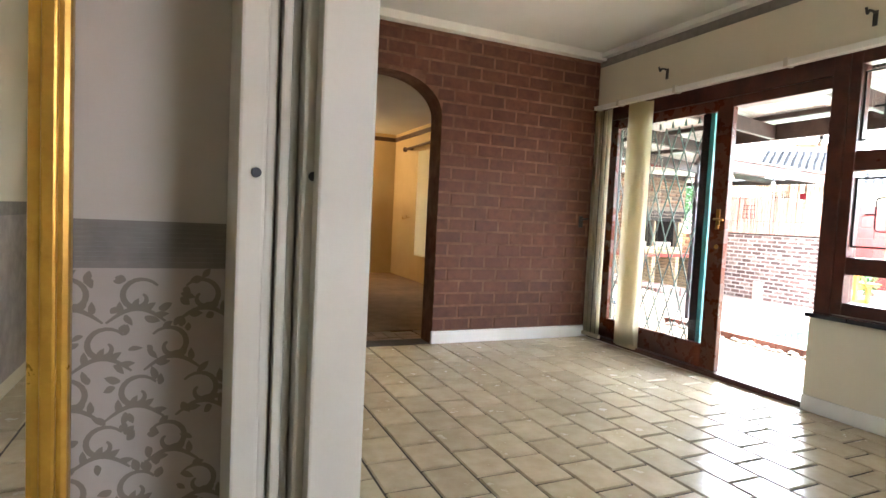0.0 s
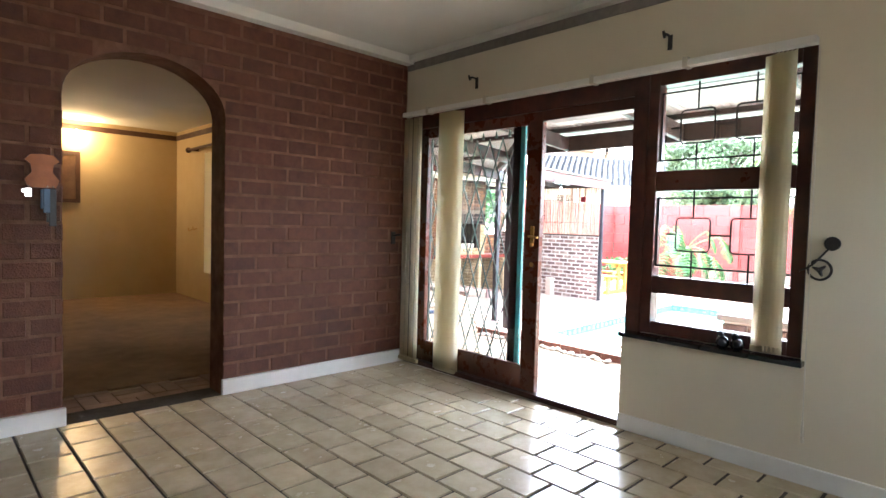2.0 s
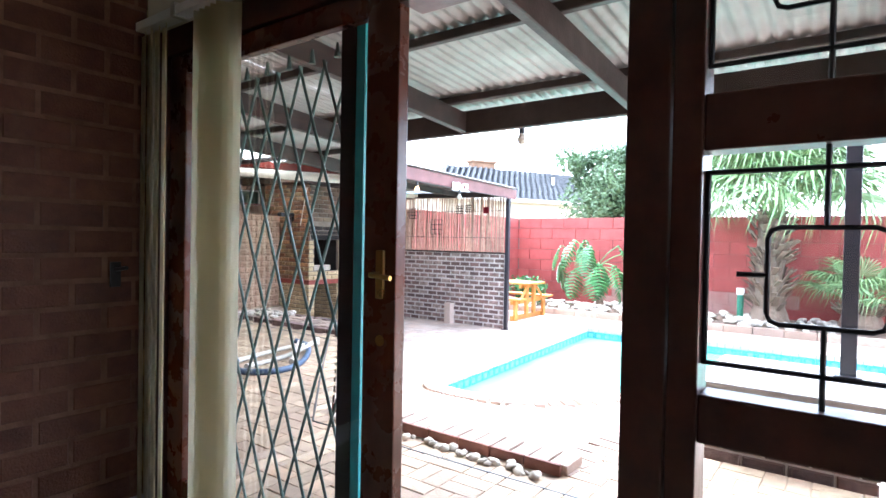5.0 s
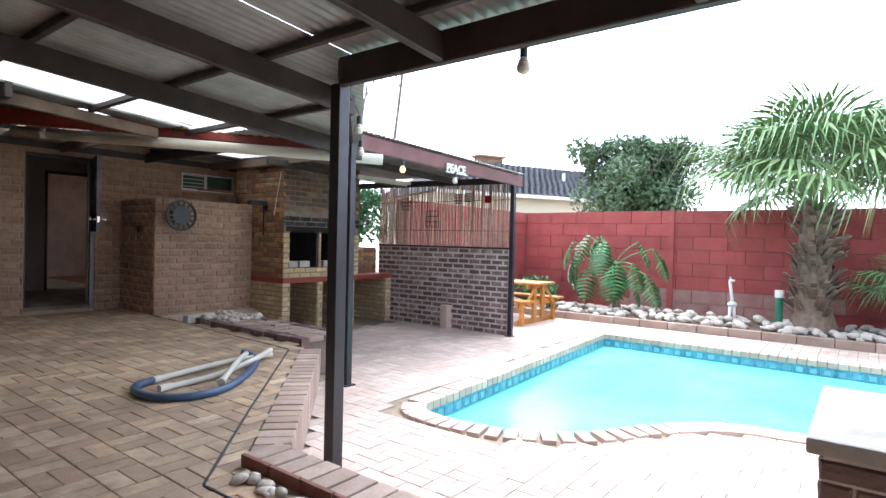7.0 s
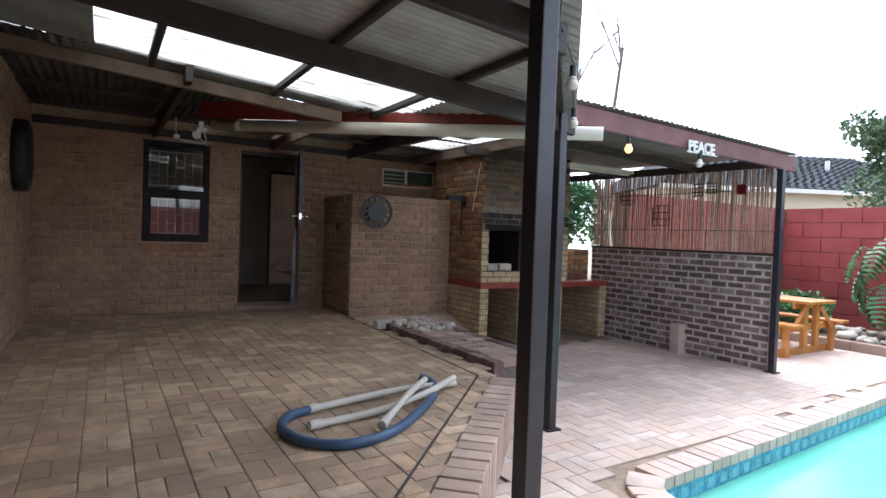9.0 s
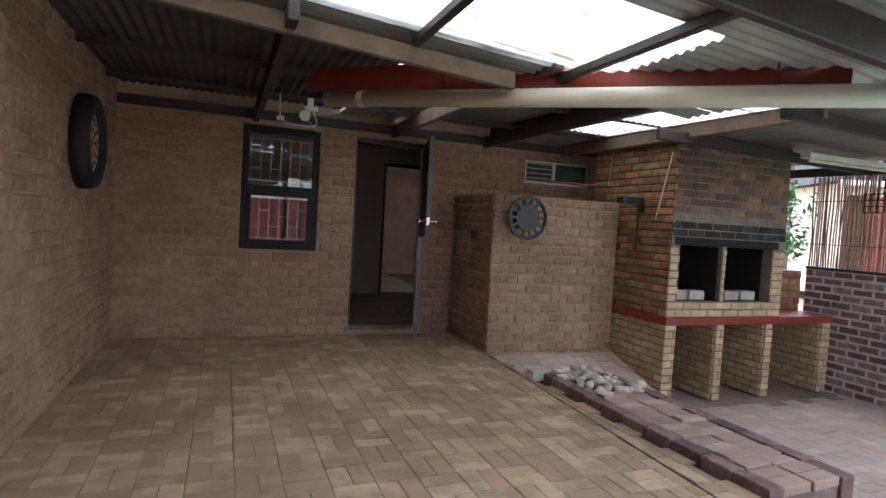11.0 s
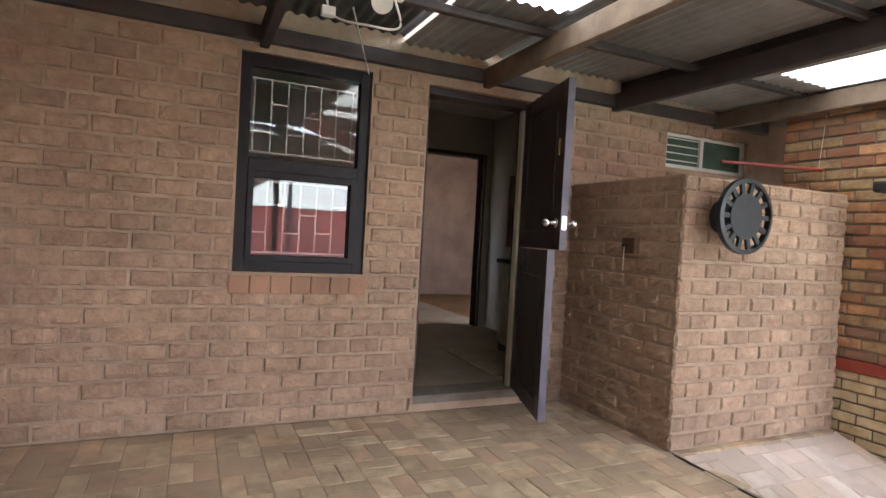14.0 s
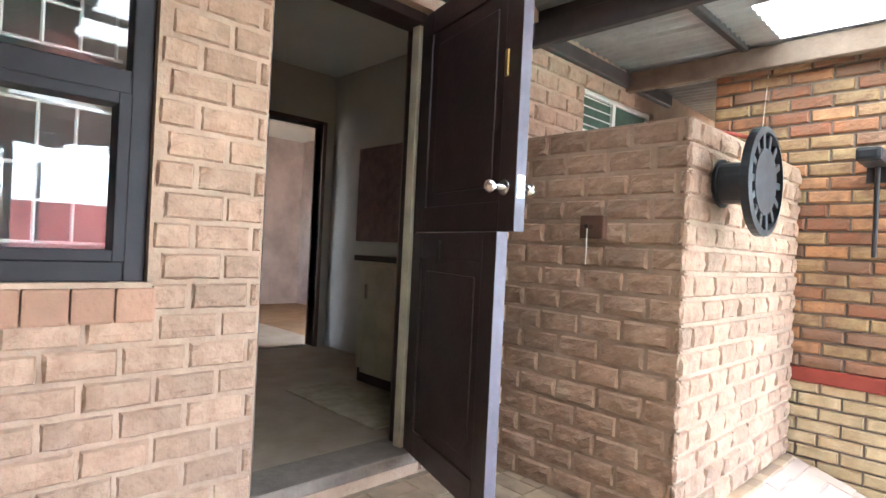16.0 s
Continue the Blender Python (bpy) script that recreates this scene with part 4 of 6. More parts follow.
part("frame", boxes(((-0.2, -0.03, -0.35), (-0.15, 0, 0.35)), ((0.15, -0.03, -0.35), (0.2, 0, 0.35)), ((-0.15, -0.03, 0.3), (0.15, 0, 0.35)), ((-0.15, -0.03, -0.35), (0.15, 0, -0.3))), M_BROWNTRIM, pic)
part("picture", boxes(((-0.15, -0.012, -0.3), (0.15, -0.004, 0.3))), mat("dark_print", (0.12, 0.06, 0.03), (0.2, 0.12, 0.06), 6, 0.5, 0.0, 0.0), pic)
tieback = thing("curtain_tieback", "pair of small brass curtain hooks on the lounge wall", "hook", at=(2.82, 8.45, 0.97))
part("hook", tube(curve_pts([(0, 0, 0.02), (-0.05, 0, 0), (-0.06, 0.0, 0.04)], 5), 0.008, 6), M_BRASS, tieback)
part("hook", tube(curve_pts([(0, 0.18, 0), (-0.05, 0.18, -0.02), (-0.06, 0.18, 0.02)], 5), 0.008, 6), M_BRASS, tieback)

# ---- patio walls ----
YK = 10.87
KH = [(4.18, 4.96, 0.86, 2.14), (5.345, 6.17, 0.0, 2.13), (7.45, 8.4, 1.80, 2.10)]
wall_back = y_wall("wall_back", YK + 0.0, YK + 0.22, XO - 0.11, 10.4, -0.6, 2.75, KH, M_ROCKM, "tan rock-face brick back wall with window and stable door")
course_wall(wall_back, "rockb", (XO, YK, 0), 0, 5.2, -0.04, 2.2, 0.195, 0.091, 0.010, 0.004, M_ROCK, [(a - XO, b - XO, c - (0.13 if k == 0 else 0), d) for k, (a, b, c, d) in enumerate(KH)], 0.014, near=(4.9, 10.87, 0.9), jitter=0.003)
course_wall(wall_outer, "rocko", (XO, 3.85, 0), 90, YK - 3.85, -0.04, 2.5, 0.195, 0.091, 0.010, 0.004, M_ROCK, [(6.2 - 3.85, 8.0 - 3.85, 0.30, 2.03)], 0.010, near=(3.05, 9.4, 1.2), jitter=0.003, first=1)
BX0, BX1, BY0, BZ = 6.53, 8.05, 9.80, 1.575
wall_screen = solid("wall_screen", boxes(((BX0 + 0.014, BY0 + 0.014, -0.6), (BX1, YK, BZ - 0.004))), M_ROCKM, "low tan rock-face brick enclosure beside the braai", "wall", "structure")
course_wall(wall_screen, "rocks", (BX0, BY0 + 0.014, 0), 0, BX1 - BX0, -0.04, BZ, 0.195, 0.091, 0.010, 0.004, M_ROCK, (), 0.015, near=(7, 9.8, 0.8), jitter=0.002)
course_wall(wall_screen, "rockt", (BX0 + 0.014, YK, 0), -90, YK - BY0 - 0.002, -0.04, BZ, 0.195, 0.091, 0.010, 0.004, M_ROCK, (), 0.017, near=(6.5, 10.2, 0.8), jitter=0.003, first=1)
# the paving turns down beside the screen
solid("ramp", prism(bmesh.new(), [(6.6, 9.80), (8.1, 9.80), (8.1, 8.9), (6.6, 8.9)], ZD - 0.05, ZD + 0.001), M_JOINT, "sloping strip of paving before the braai", "pavement", "structure")
bm = bmesh.new()
vs = [bm.verts.new(p) for p in ((6.56, 9.81, ZP), (8.06, 9.81, ZP), (8.06, 8.75, ZD + 0.02), (6.56, 8.75, ZD + 0.02))]
bm.faces.new(vs)
vs2 = [bm.verts.new((v.co.x, v.co.y, ZD - 0.05)) for v in vs]
bm.faces.new(vs2)
for i in range(4):
    bm.faces.new((vs[i - 1], vs[i], vs2[i], vs2[i - 1]))
ramp2 = solid("ramp_paving", bm, M_DECK, "worn sloping brick paving before the braai", "pavement", "structure")
basket("ramp", ramp2, [(6.6, 8.8), (8.04, 8.8), (8.04, 9.78), (6.6, 9.78)], 0, 0.225, M_DECK, (7, 9.3, 0), tilt=math.atan((ZP - ZD - 0.02) / 1.06), zfun=lambda x, y: ZD + 0.02 + (y - 8.75) / 1.06 * (ZP - ZD - 0.02))


def back_window():
    w = thing("window_3", "dark timber two-pane window with white burglar bars", "window", kind="structure")
    x0, x1, ya, yb = 4.18, 4.96, 10.90, 10.98
    frame_bars(w, [((x0, ya, 0.86), (x0 + 0.065, yb, 2.14)), ((x1 - 0.065, ya, 0.86), (x1, yb, 2.14)), ((x0 + 0.065, ya, 0.86), (x1 - 0.065, yb, 0.925)), ((x0 + 0.065, ya, 2.07), (x1 - 0.065, yb, 2.14)), ((x0 + 0.065, ya - 0.005, 1.455), (x1 - 0.065, yb, 1.53))], M_FRAME, name="window_frame")
    for z0, z1 in ((0.925, 1.455), (1.53, 2.07)):
        if z0 < 1:
            frame_bars(w, [((x0 + 0.065, ya - 0.012, z0), (x0 + 0.1, yb, z1)), ((x1 - 0.1, ya - 0.012, z0), (x1 - 0.065, yb, z1)), ((x0 + 0.1, ya - 0.012, z0), (x1 - 0.1, yb, z0 + 0.035)), ((x0 + 0.1, ya - 0.012, z1 - 0.035), (x1 - 0.1, yb, z1))], M_FRAME, 0.003, "sash")
        pane(w, (x0 + 0.06, 10.935, z0), (x1 - 0.06, 10.94, z1))
        bars = [((x0 + 0.07, 11.0, z0 + 0.05), (x1 - 0.07, 11.0, z0 + 0.05)), ((x0 + 0.07, 11.0, z1 - 0.05), (x1 - 0.07, 11.0, z1 - 0.05))]
        n = 6
        for k in range(n + 1):
            xx = x0 + 0.09 + (x1 - x0 - 0.18) * k / n
            bars.append(((xx, 11.0, z0 + 0.05), (xx, 11.0, z1 - 0.05)))
            if k < n:
                zz = z0 + 0.05 + (z1 - z0 - 0.1) * (0.28, 0.68, 0.28, 0.55, 0.3, 0.7)[k]
                bars.append(((xx, 11.0, zz), (xx + (x1 - x0 - 0.18) / n, 11.0, zz)))
        for a, b in bars:
            part("burglar_bar", rod(a, b, 0.006, n=6), M_WHITE, w, "white painted burglar bar")
    for k in range(7):
        part("sill_brick", boxes(((x0 - 0.02 + k * 0.118, 10.845, 0.735), (x0 - 0.02 + k * 0.118 + 0.115, 10.93, 0.845)), bevel=0.01), M_CLAYSILL, w)
    part("sill_slab", boxes(((x0 - 0.01, 10.85, 0.845), (x1 + 0.01, 10.9, 0.862))), M_ROCKM, w)


M_CLAYSILL = mat("clay_sill_brick", (0.37, 0.205, 0.125), (0.31, 0.175, 0.11), 9, 0.8, 0.4, 0.2)
back_window()


def kitchen_window():
    w = thing("window_4", "small high steel window with white bars", "window", kind="structure")
    x0, x1, z0, z1 = 7.45, 8.4, 1.80, 2.10
    frame_bars(w, [((x0, 10.9, z0), (x0 + 0.035, 10.95, z1)), ((x1 - 0.035, 10.9, z0), (x1, 10.95, z1)), ((x0 + 0.035, 10.9, z1 - 0.035), (x1 - 0.035, 10.95, z1)), ((x0 + 0.035, 10.9, z0), (x1 - 0.035, 10.95, z0 + 0.035)), ((7.86, 10.9, z0 + 0.035), (7.9, 10.95, z1 - 0.035))], M_WHITE, 0.003, "window_frame")
    part("pane", boxes(((x0 + 0.03, 10.92, z0), (x1 - 0.03, 10.926, z1))), mat("green_glass", (0.10, 0.16, 0.12), (0.06, 0.10, 0.075), 6, 0.1, 0.0, 0.0), w, "greenish obscured glass")
    for k in range(4):
        part("burglar_bar", rod((x0 + 0.04, 10.912, z0 + 0.07 + 0.06 * k), (7.86, 10.912, z0 + 0.07 + 0.06 * k), 0.005, n=6), M_WHITE, w)


kitchen_window()


def stable_door():
    f = thing("door_2", "open dark brown stable door in a plain frame", "door", kind="structure")
    frame_bars(f, [((5.345, 10.92, 0.055), (5.375, 11.06, 2.13)), ((6.15, 10.95, 0.055), (6.17, 11.06, 2.13)), ((5.375, 10.92, 2.08), (6.15, 11.06, 2.13))], M_DARKDOOR, name="door_frame")
    part("doorstop", boxes(((6.128, 10.95, 0.055), (6.15, 11.0, 2.08))), M_CUPBOARD, f, "cream painted door stop")
    part("threshold", boxes(((5.345, 10.875, -0.05), (6.17, 11.1, 0.055)), bevel=0.006), M_BRM, f, "grey concrete threshold")
    hinge = Matrix.Translation((6.155, 10.925, 0)) @ Matrix.Rotation(radians(-104), 4, "Z")
    for name, z0, z1, m in (("lower_leaf", 0.06, 1.085, hinge @ Matrix.Rotation(radians(-5), 4, "Z")), ("upper_leaf", 1.09, 2.11, hinge)):
        bm = bmesh.new()
        w = 0.78
        for a, b in (((0, 0), (0.1, 1)), ((w - 0.1, 0), (w, 1)), ((0.1, 0), (w - 0.1, 0.11)), ((0.1, 0.89), (w - 0.1, 1))):
            box(bm, (a[0], -0.022, z0 + a[1] * (z1 - z0)), (b[0], 0.022, z0 + b[1] * (z1 - z0)), 0.004)
        box(bm, (0.1, -0.012, z0 + 0.1), (w - 0.1, 0.012, z1 - 0.1))
        box(bm, (0.16, -0.018, z0 + 0.17), (w - 0.16, 0.018, z1 - 0.17), 0.005)
        leaf = part(name, bm, M_DARKDOOR, f)
        leaf.matrix_world = m
        edge = part("edge", boxes(((w, -0.022, z0), (w + 0.003, 0.022, z1))), mat("worn_edge_paint", (0.14, 0.125, 0.16), None, 10, 0.5, 0.1, 0.0), leaf, "bare greyish door edge")
        if name == "upper_leaf":
            bm = rod((w - 0.06, -0.09, 1.25), (w - 0.06, 0.09, 1.25), 0.012)
            for s in (-1, 1):
                cyl(bm, (w - 0.06, s * 0.022, 1.25), (w - 0.06, s * 0.03, 1.25), 0.03)
                bmesh.ops.create_uvsphere(bm, u_segments=14, v_segments=10, radius=0.027, matrix=Matrix.Translation((w - 0.06, s * 0.085, 1.25)))
            part("door_knob", bm, M_CHROME, leaf, "polished steel door knob", smooth=True)
            part("strike", boxes(((w + 0.002, -0.014, 1.21), (w + 0.005, 0.014, 1.29))), M_CHROME, leaf, "steel latch plate")
            part("clip", boxes(((w - 0.09, -0.03, 1.66), (w - 0.07, -0.022, 1.76)), bevel=0.003), M_BRASS, leaf, "small brass clip")
        else:
            part("bolt", boxes(((0.3, -0.03, 0.95), (0.315, -0.018, 1.05))), M_METAL, leaf, "small black bolt")


stable_door()

# scullery behind the stable door
KX0, KX1, KY1 = 3.4, 7.42, 13.5
floor_scullery = solid("floor_scullery", boxes(((KX0, 11.09, -0.3), (KX1, 17.0, 0.045))), M_VINYL, "brown vinyl scullery floor", "floor", "structure")
y_wall("wall_scullery_north", KY1, KY1 + 0.12, KX0, KX1, 0.0, 2.7, [(6.42, 7.17, 0.045, 2.11)], M_GREYWALL, "grey-cream scullery wall with a doorway")
x_wall("wall_scullery_east", 7.3, 7.42, 11.09, KY1, 0.0, 2.7, [], M_GREYWALL, "grey-cream scullery wall")
# the opening is added out of view to bring daylight into these rooms
x_wall("wall_scullery_west", KX0 - 0.1, KX0, 11.09, 17.0, 0.0, 2.7, [(14.4, 15.6, 1.1, 2.0)], M_GREYWALL, "grey-cream scullery wall")
y_wall("wall_bedroom", 16.9, 17.0, KX0, 9.0, 0.0, 2.7, [], M_PINKWALL, "pinkish bedroom wall")
x_wall("wall_bedroom_east", 8.9, 9.0, KY1 + 0.12, 17.0, 0.0, 2.7, [], M_PINKWALL, "pinkish bedroom side wall")
solid("floor_bedroom", boxes(((KX1, 13.62, -0.3), (9.0, 17.0, 0.045))), M_CARPET, "brown bedroom carpet", "floor", "structure")
solid("ceiling_scullery", boxes(((KX0, 11.09, 2.6), (9.0, 17.0, 2.75))), M_CEIL, "pale scullery ceiling", "ceiling", "structure")
frame_in = thing("door_3", "plain brown inner door frame", "door frame", kind="structure")
frame_bars(frame_in, [((6.38, 13.48, 0.045), (6.42, 13.64, 2.15)), ((7.17, 13.48, 0.045), (7.21, 13.64, 2.15)), ((6.42, 13.48, 2.11), (7.17, 13.64, 2.15))], M_BROWNTRIM, name="door_frame")
sink = thing("sink_unit", "cream scullery cupboard with a dark worktop", "cupboard", at=(7.3, 11.62, 0.045))
part("carcass", boxes(((-0.56, -0.48, 0.1), (0, 0.58, 0.86)), bevel=0.004), M_CUPBOARD, sink)
part("plinth", boxes(((-0.54, -0.48, 0.0), (0, 0.58, 0.1))), M_BEAM, sink)
for y in (-0.44, 0.08):
    d = part("door", boxes(((-0.58, y, 0.08), (-0.561, y + 0.42, 0.83)), bevel=0.004), M_CUPBOARD, sink)
    part("handle", boxes(((-0.595, y + 0.36, 0.6), (-0.58, y + 0.38, 0.7))), M_CHROME, d)
part("worktop", boxes(((-0.6, -0.5, 0.86), (0, 0.6, 0.90)), bevel=0.006), M_SILLTILE, sink, "dark speckled worktop")
splash = solid("splashback", boxes(((7.29, 11.12, 1.05), (7.3, 13.05, 1.87))), M_CLINKER, "brown tiled splashback above the scullery sink", "trim", "structure")
mat_rug = solid("floor_mat", boxes(((6.2, 11.25, 0.046), (6.7, 12.2, 0.057)), bevel=0.004), mat("beige_mat", (0.42, 0.36, 0.27), (0.30, 0.25, 0.18), 14, 0.9, 0.4, 0.0), "beige patterned vinyl mat by the sink unit", "mat")


# ---- patio roof ----
def corrugated(origin, along, across, length, width, material, pitch=0.076, amp=0.009, slant=0.0):
    """A corrugated sheet: waves run across, ridges along."""
    o, a, c = Vector(origin), Vector(along).normalized(), Vector(across).normalized()
    up = c.cross(a)
    if up.z < 0:
        up = -up
    bm = bmesh.new()
    n = max(2, int(width / pitch * 6))
    prev = None
    for k in range(n + 1):
        s = width * k / n
        p = o + c * s + up * (amp * math.sin(2 * math.pi * s / pitch))
        pair = [bm.verts.new(p), bm.verts.new(p + a * (length + slant * s))]
        if prev:
            bm.faces.new((prev[0], pair[0], pair[1], prev[1]))
        prev = pair
    return bm


def roof_z(x):
    return 2.36 - 0.075 * (x - 3.05)


roof = thing("roof_patio", "corrugated patio roof with translucent strips", "roof", kind="structure")
for x0, x1, y0, y1, slant, sheet in ((3.0, 5.38, -2.4, 4.6, 0, M_SHEET), (3.0, 5.38, 4.6, 6.424, 0.97, M_SHEET), (3.0, 7.05, 6.424, 6.72, 0, M_SHEET), (3.0, 3.7, 6.72, 7.66, 0, M_SHEET), (3.7, 6.1, 6.72, 7.66, 0, M_SKYLIGHT), (6.1, 7.05, 6.72, 7.66, 0, M_SHEET), (3.0, 7.05, 7.66, 7.9, 0, M_SHEET)):
    part("sheet" if sheet is M_SHEET else "skylight", corrugated((x0, y0, roof_z(x0) + 0.012), (1, 0, -0.075), (0, 1, 0), x1 - x0, y1 - y0, sheet, slant=slant), sheet, roof, "" if sheet is M_SHEET else "translucent corrugated strip", smooth=True)


def beam(p, q, w, h, material, parent, name="beam"):
    """A sawn beam whose upper edge runs from p to q."""
    p, q = Vector(p), Vector(q)
    d = (q - p).normalized()
    side = d.cross(Vector((0, 0, 1))).normalized() * w / 2
    bm = bmesh.new()
    ring = []
    for e in (p, q):
        ring.append([bm.verts.new(e + side * s + Vector((0, 0, dz))) for s, dz in ((-1, 0), (1, 0), (1, -h), (-1, -h))])
    bm.faces.new(ring[0])
    bm.faces.new(ring[1])
    for i in range(4):
        bm.faces.new((ring[0][i - 1], ring[0][i], ring[1][i], ring[1][i - 1]))
    bmesh.ops.bevel(bm, geom=bm.edges[:], offset=0.006, segments=1, affect="EDGES")
    return part(name, bm, material, parent)


frame_r = thing("roof_frame", "dark painted timber beams under the patio roof", "roof frame", kind="structure")
for y, x1 in ((-1.3, 5.2), (0.0, 5.2), (1.28, 5.2), (2.56, 5.2), (3.84, 5.2), (5.05, 5.7), (6.2, 6.9), (7.72, 5.56)):
    beam((3.05, y, roof_z(3.05) - 0.045), (x1, y, roof_z(x1) - 0.045), 0.05, 0.10 if y == 7.72 else 0.15, M_RAWBEAM if y == 7.72 else M_BEAM, frame_r, "rafter")
for x in (4.05, 4.95, 5.85):
    beam((x, 5.25 if x > 5 else -2.3, roof_z(x)), (x, 7.7, roof_z(x)), 0.05, 0.05, M_BEAM, frame_r, "purlin")
beam((5.2, -2.3, 2.17), (5.2, 4.62, 2.17), 0.06, 0.17, M_BEAM, frame_r, "front_beam")
beam((5.17, 4.58, 2.15), (7.05, 6.50, 2.13), 0.06, 0.11, M_BEAM, frame_r, "front_beam")
beam((3.06, 4.0, 2.4), (3.06, 7.6, 2.4), 0.05, 0.12, M_BEAM, frame_r, "wall_plate")


def roof_post(x, y, top, s=0.04):
    p = thing("roof_post", "dark painted square steel post carrying the roof", "post", "posts of the patio", at=(x, y, ZD))
    part("shaft", boxes(((-s, -s, 0), (s, s, top - ZD)), bevel=0.006), M_POST, p)
    part("base_plate", boxes(((-s - 0.03, -s - 0.03, 0), (s + 0.03, s + 0.03, 0.018))), M_POST, p)
    return p


roof_post(5.225, 4.66, 2.02, 0.042)
roof_post(6.76, 6.19, 2.05, 0.035)
roof_post(10.52, 6.5, 2.0, 0.035)

tall = thing("roof_post", "dark painted square steel post standing on the plinth", "post", "posts of the patio", at=(5.95, 1.45, 0.39))
part("shaft", boxes(((-0.042, -0.042, 0), (0.042, 0.042, 1.75)), bevel=0.006), M_POST, tall)
part("base_plate", boxes(((-0.07, -0.07, 0), (0.07, 0.07, 0.015))), M_POST, tall)

# second roof over the back part, falling towards the pipe
roof_b = thing("roof_back", "corrugated rear roof with translucent strips", "roof", kind="structure")
# the sheet up to x = 5.14 is darker than the others
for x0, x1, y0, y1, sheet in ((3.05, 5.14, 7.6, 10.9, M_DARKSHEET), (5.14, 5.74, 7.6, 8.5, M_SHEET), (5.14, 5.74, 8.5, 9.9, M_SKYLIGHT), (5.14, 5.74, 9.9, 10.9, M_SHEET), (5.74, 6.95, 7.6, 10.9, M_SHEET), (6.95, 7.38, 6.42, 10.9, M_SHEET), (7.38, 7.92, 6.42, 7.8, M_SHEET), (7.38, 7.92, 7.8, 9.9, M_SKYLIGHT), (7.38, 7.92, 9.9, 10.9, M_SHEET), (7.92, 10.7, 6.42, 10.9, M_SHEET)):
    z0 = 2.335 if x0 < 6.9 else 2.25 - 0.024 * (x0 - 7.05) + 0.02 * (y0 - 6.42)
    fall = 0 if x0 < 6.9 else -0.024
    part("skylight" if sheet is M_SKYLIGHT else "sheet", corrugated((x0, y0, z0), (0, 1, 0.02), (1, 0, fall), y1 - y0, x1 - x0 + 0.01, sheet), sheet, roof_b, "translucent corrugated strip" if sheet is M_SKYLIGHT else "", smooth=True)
for x, m in ((4.3, M_BEAM), (5.76, M_RAWBEAM), (6.88, M_BEAM), (7.97, M_RAWBEAM)):
    beam((x, 7.55, 2.27), (x, 10.86, 2.29), 0.055, 0.13, m, frame_r, "rafter")
for y in (8.1, 9.1, 10.1):
    beam((3.1, y, 2.318), (8.6, y, 2.318), 0.045, 0.045, M_BEAM, frame_r, "purlin")
beam((6.955, 7.62, 2.35), (6.955, 10.88, 2.40), 0.025, 0.13, M_BEAM, frame_r, "riser_board")
beam((3.06, 10.845, 2.28), (8.6, 10.845, 2.28), 0.05, 0.09, M_BEAM, frame_r, "wall_plate")
beam((4.58, 9.13, 2.335), (6.80, 6.63, 2.175), 0.03, 0.17, M_RED, frame_r, "red_fascia")
pipe = thing("gutter_pipe", "long white plastic drain pipe hung below the roof", "pipe")
part("pipe", rod((4.685, 8.86, 2.07), (7.12, 6.10, 1.905), 0.055, n=24), M_PVC, pipe, smooth=True)
part("collar", rod((4.87, 8.65, 2.058), (4.90, 8.616, 2.056), 0.058, n=24), M_PVC, pipe)
for t in (0.25, 0.75):
    x, y, z = 4.685 + 2.435 * t, 8.86 - 2.76 * t, 2.07 - 0.165 * t
    part("strap", rod((x, y, z), (x, y, z + 0.2), 0.006, n=6), M_METAL, pipe)

# ---- pavilion ----
pav = thing("pavilion_roof", "maroon fascia and low corrugated roof of the pavilion", "roof", kind="structure")
beam((7.05, 6.48, 2.225), (10.75, 6.48, 2.135), 0.035, 0.175, M_FASCIA, pav, "fascia")
beam((10.52, 6.5, 2.1), (10.52, 10.2, 2.15), 0.05, 0.1, M_BEAM, pav, "side_beam")
for y in (7.6, 8.8):
    beam((7.6, y, 2.2), (10.6, y, 2.12), 0.05, 0.1, M_BEAM, pav, "rafter")


def peace_sign():
    s = thing("wall_sign", "white cut-out letters spelling peace on the fascia", "sign", at=(8.68, 6.44, 1.97))
    cu = bpy.data.curves.new("letters", "FONT")
    cu.body, cu.size, cu.extrude, cu.offset = "PEACE", 0.15, 0.006, 0.004
    tmp = bpy.data.objects.new("tmp", cu)
    me = bpy.data.meshes.new_from_object(tmp)
    bpy.data.objects.remove(tmp)
    me.materials.append(M_WHITE)
    ob = new("letters", me)
    ob.parent = s
    ob.matrix_local = pose(0, 0, 0.015, 90, 0, 0)
    part("backing", boxes(((-0.01, 0.004, 0.0), (0.5, 0.008, 0.02))), M_WHITE, s)


peace_sign()


def bulb(at, lit):
    b = thing("light_bulb", "lit orange bulb on the string" if lit else "unlit white bulb hanging on the string", "light bulb", "string of bulbs", at=at)
    part("socket", rod((0, 0, 0.04), (0, 0, 0.11), 0.02), M_METAL, b)
    bm = bmesh.new()
    bmesh.ops.create_uvsphere(bm, u_segments=14, v_segments=10, radius=0.036)
    cyl(bm, (0, 0, 0.02), (0, 0, 0.05), 0.03, 0.018, 14)
    part("globe", bm, M_BULB if lit else M_BULBOFF, b, smooth=True)


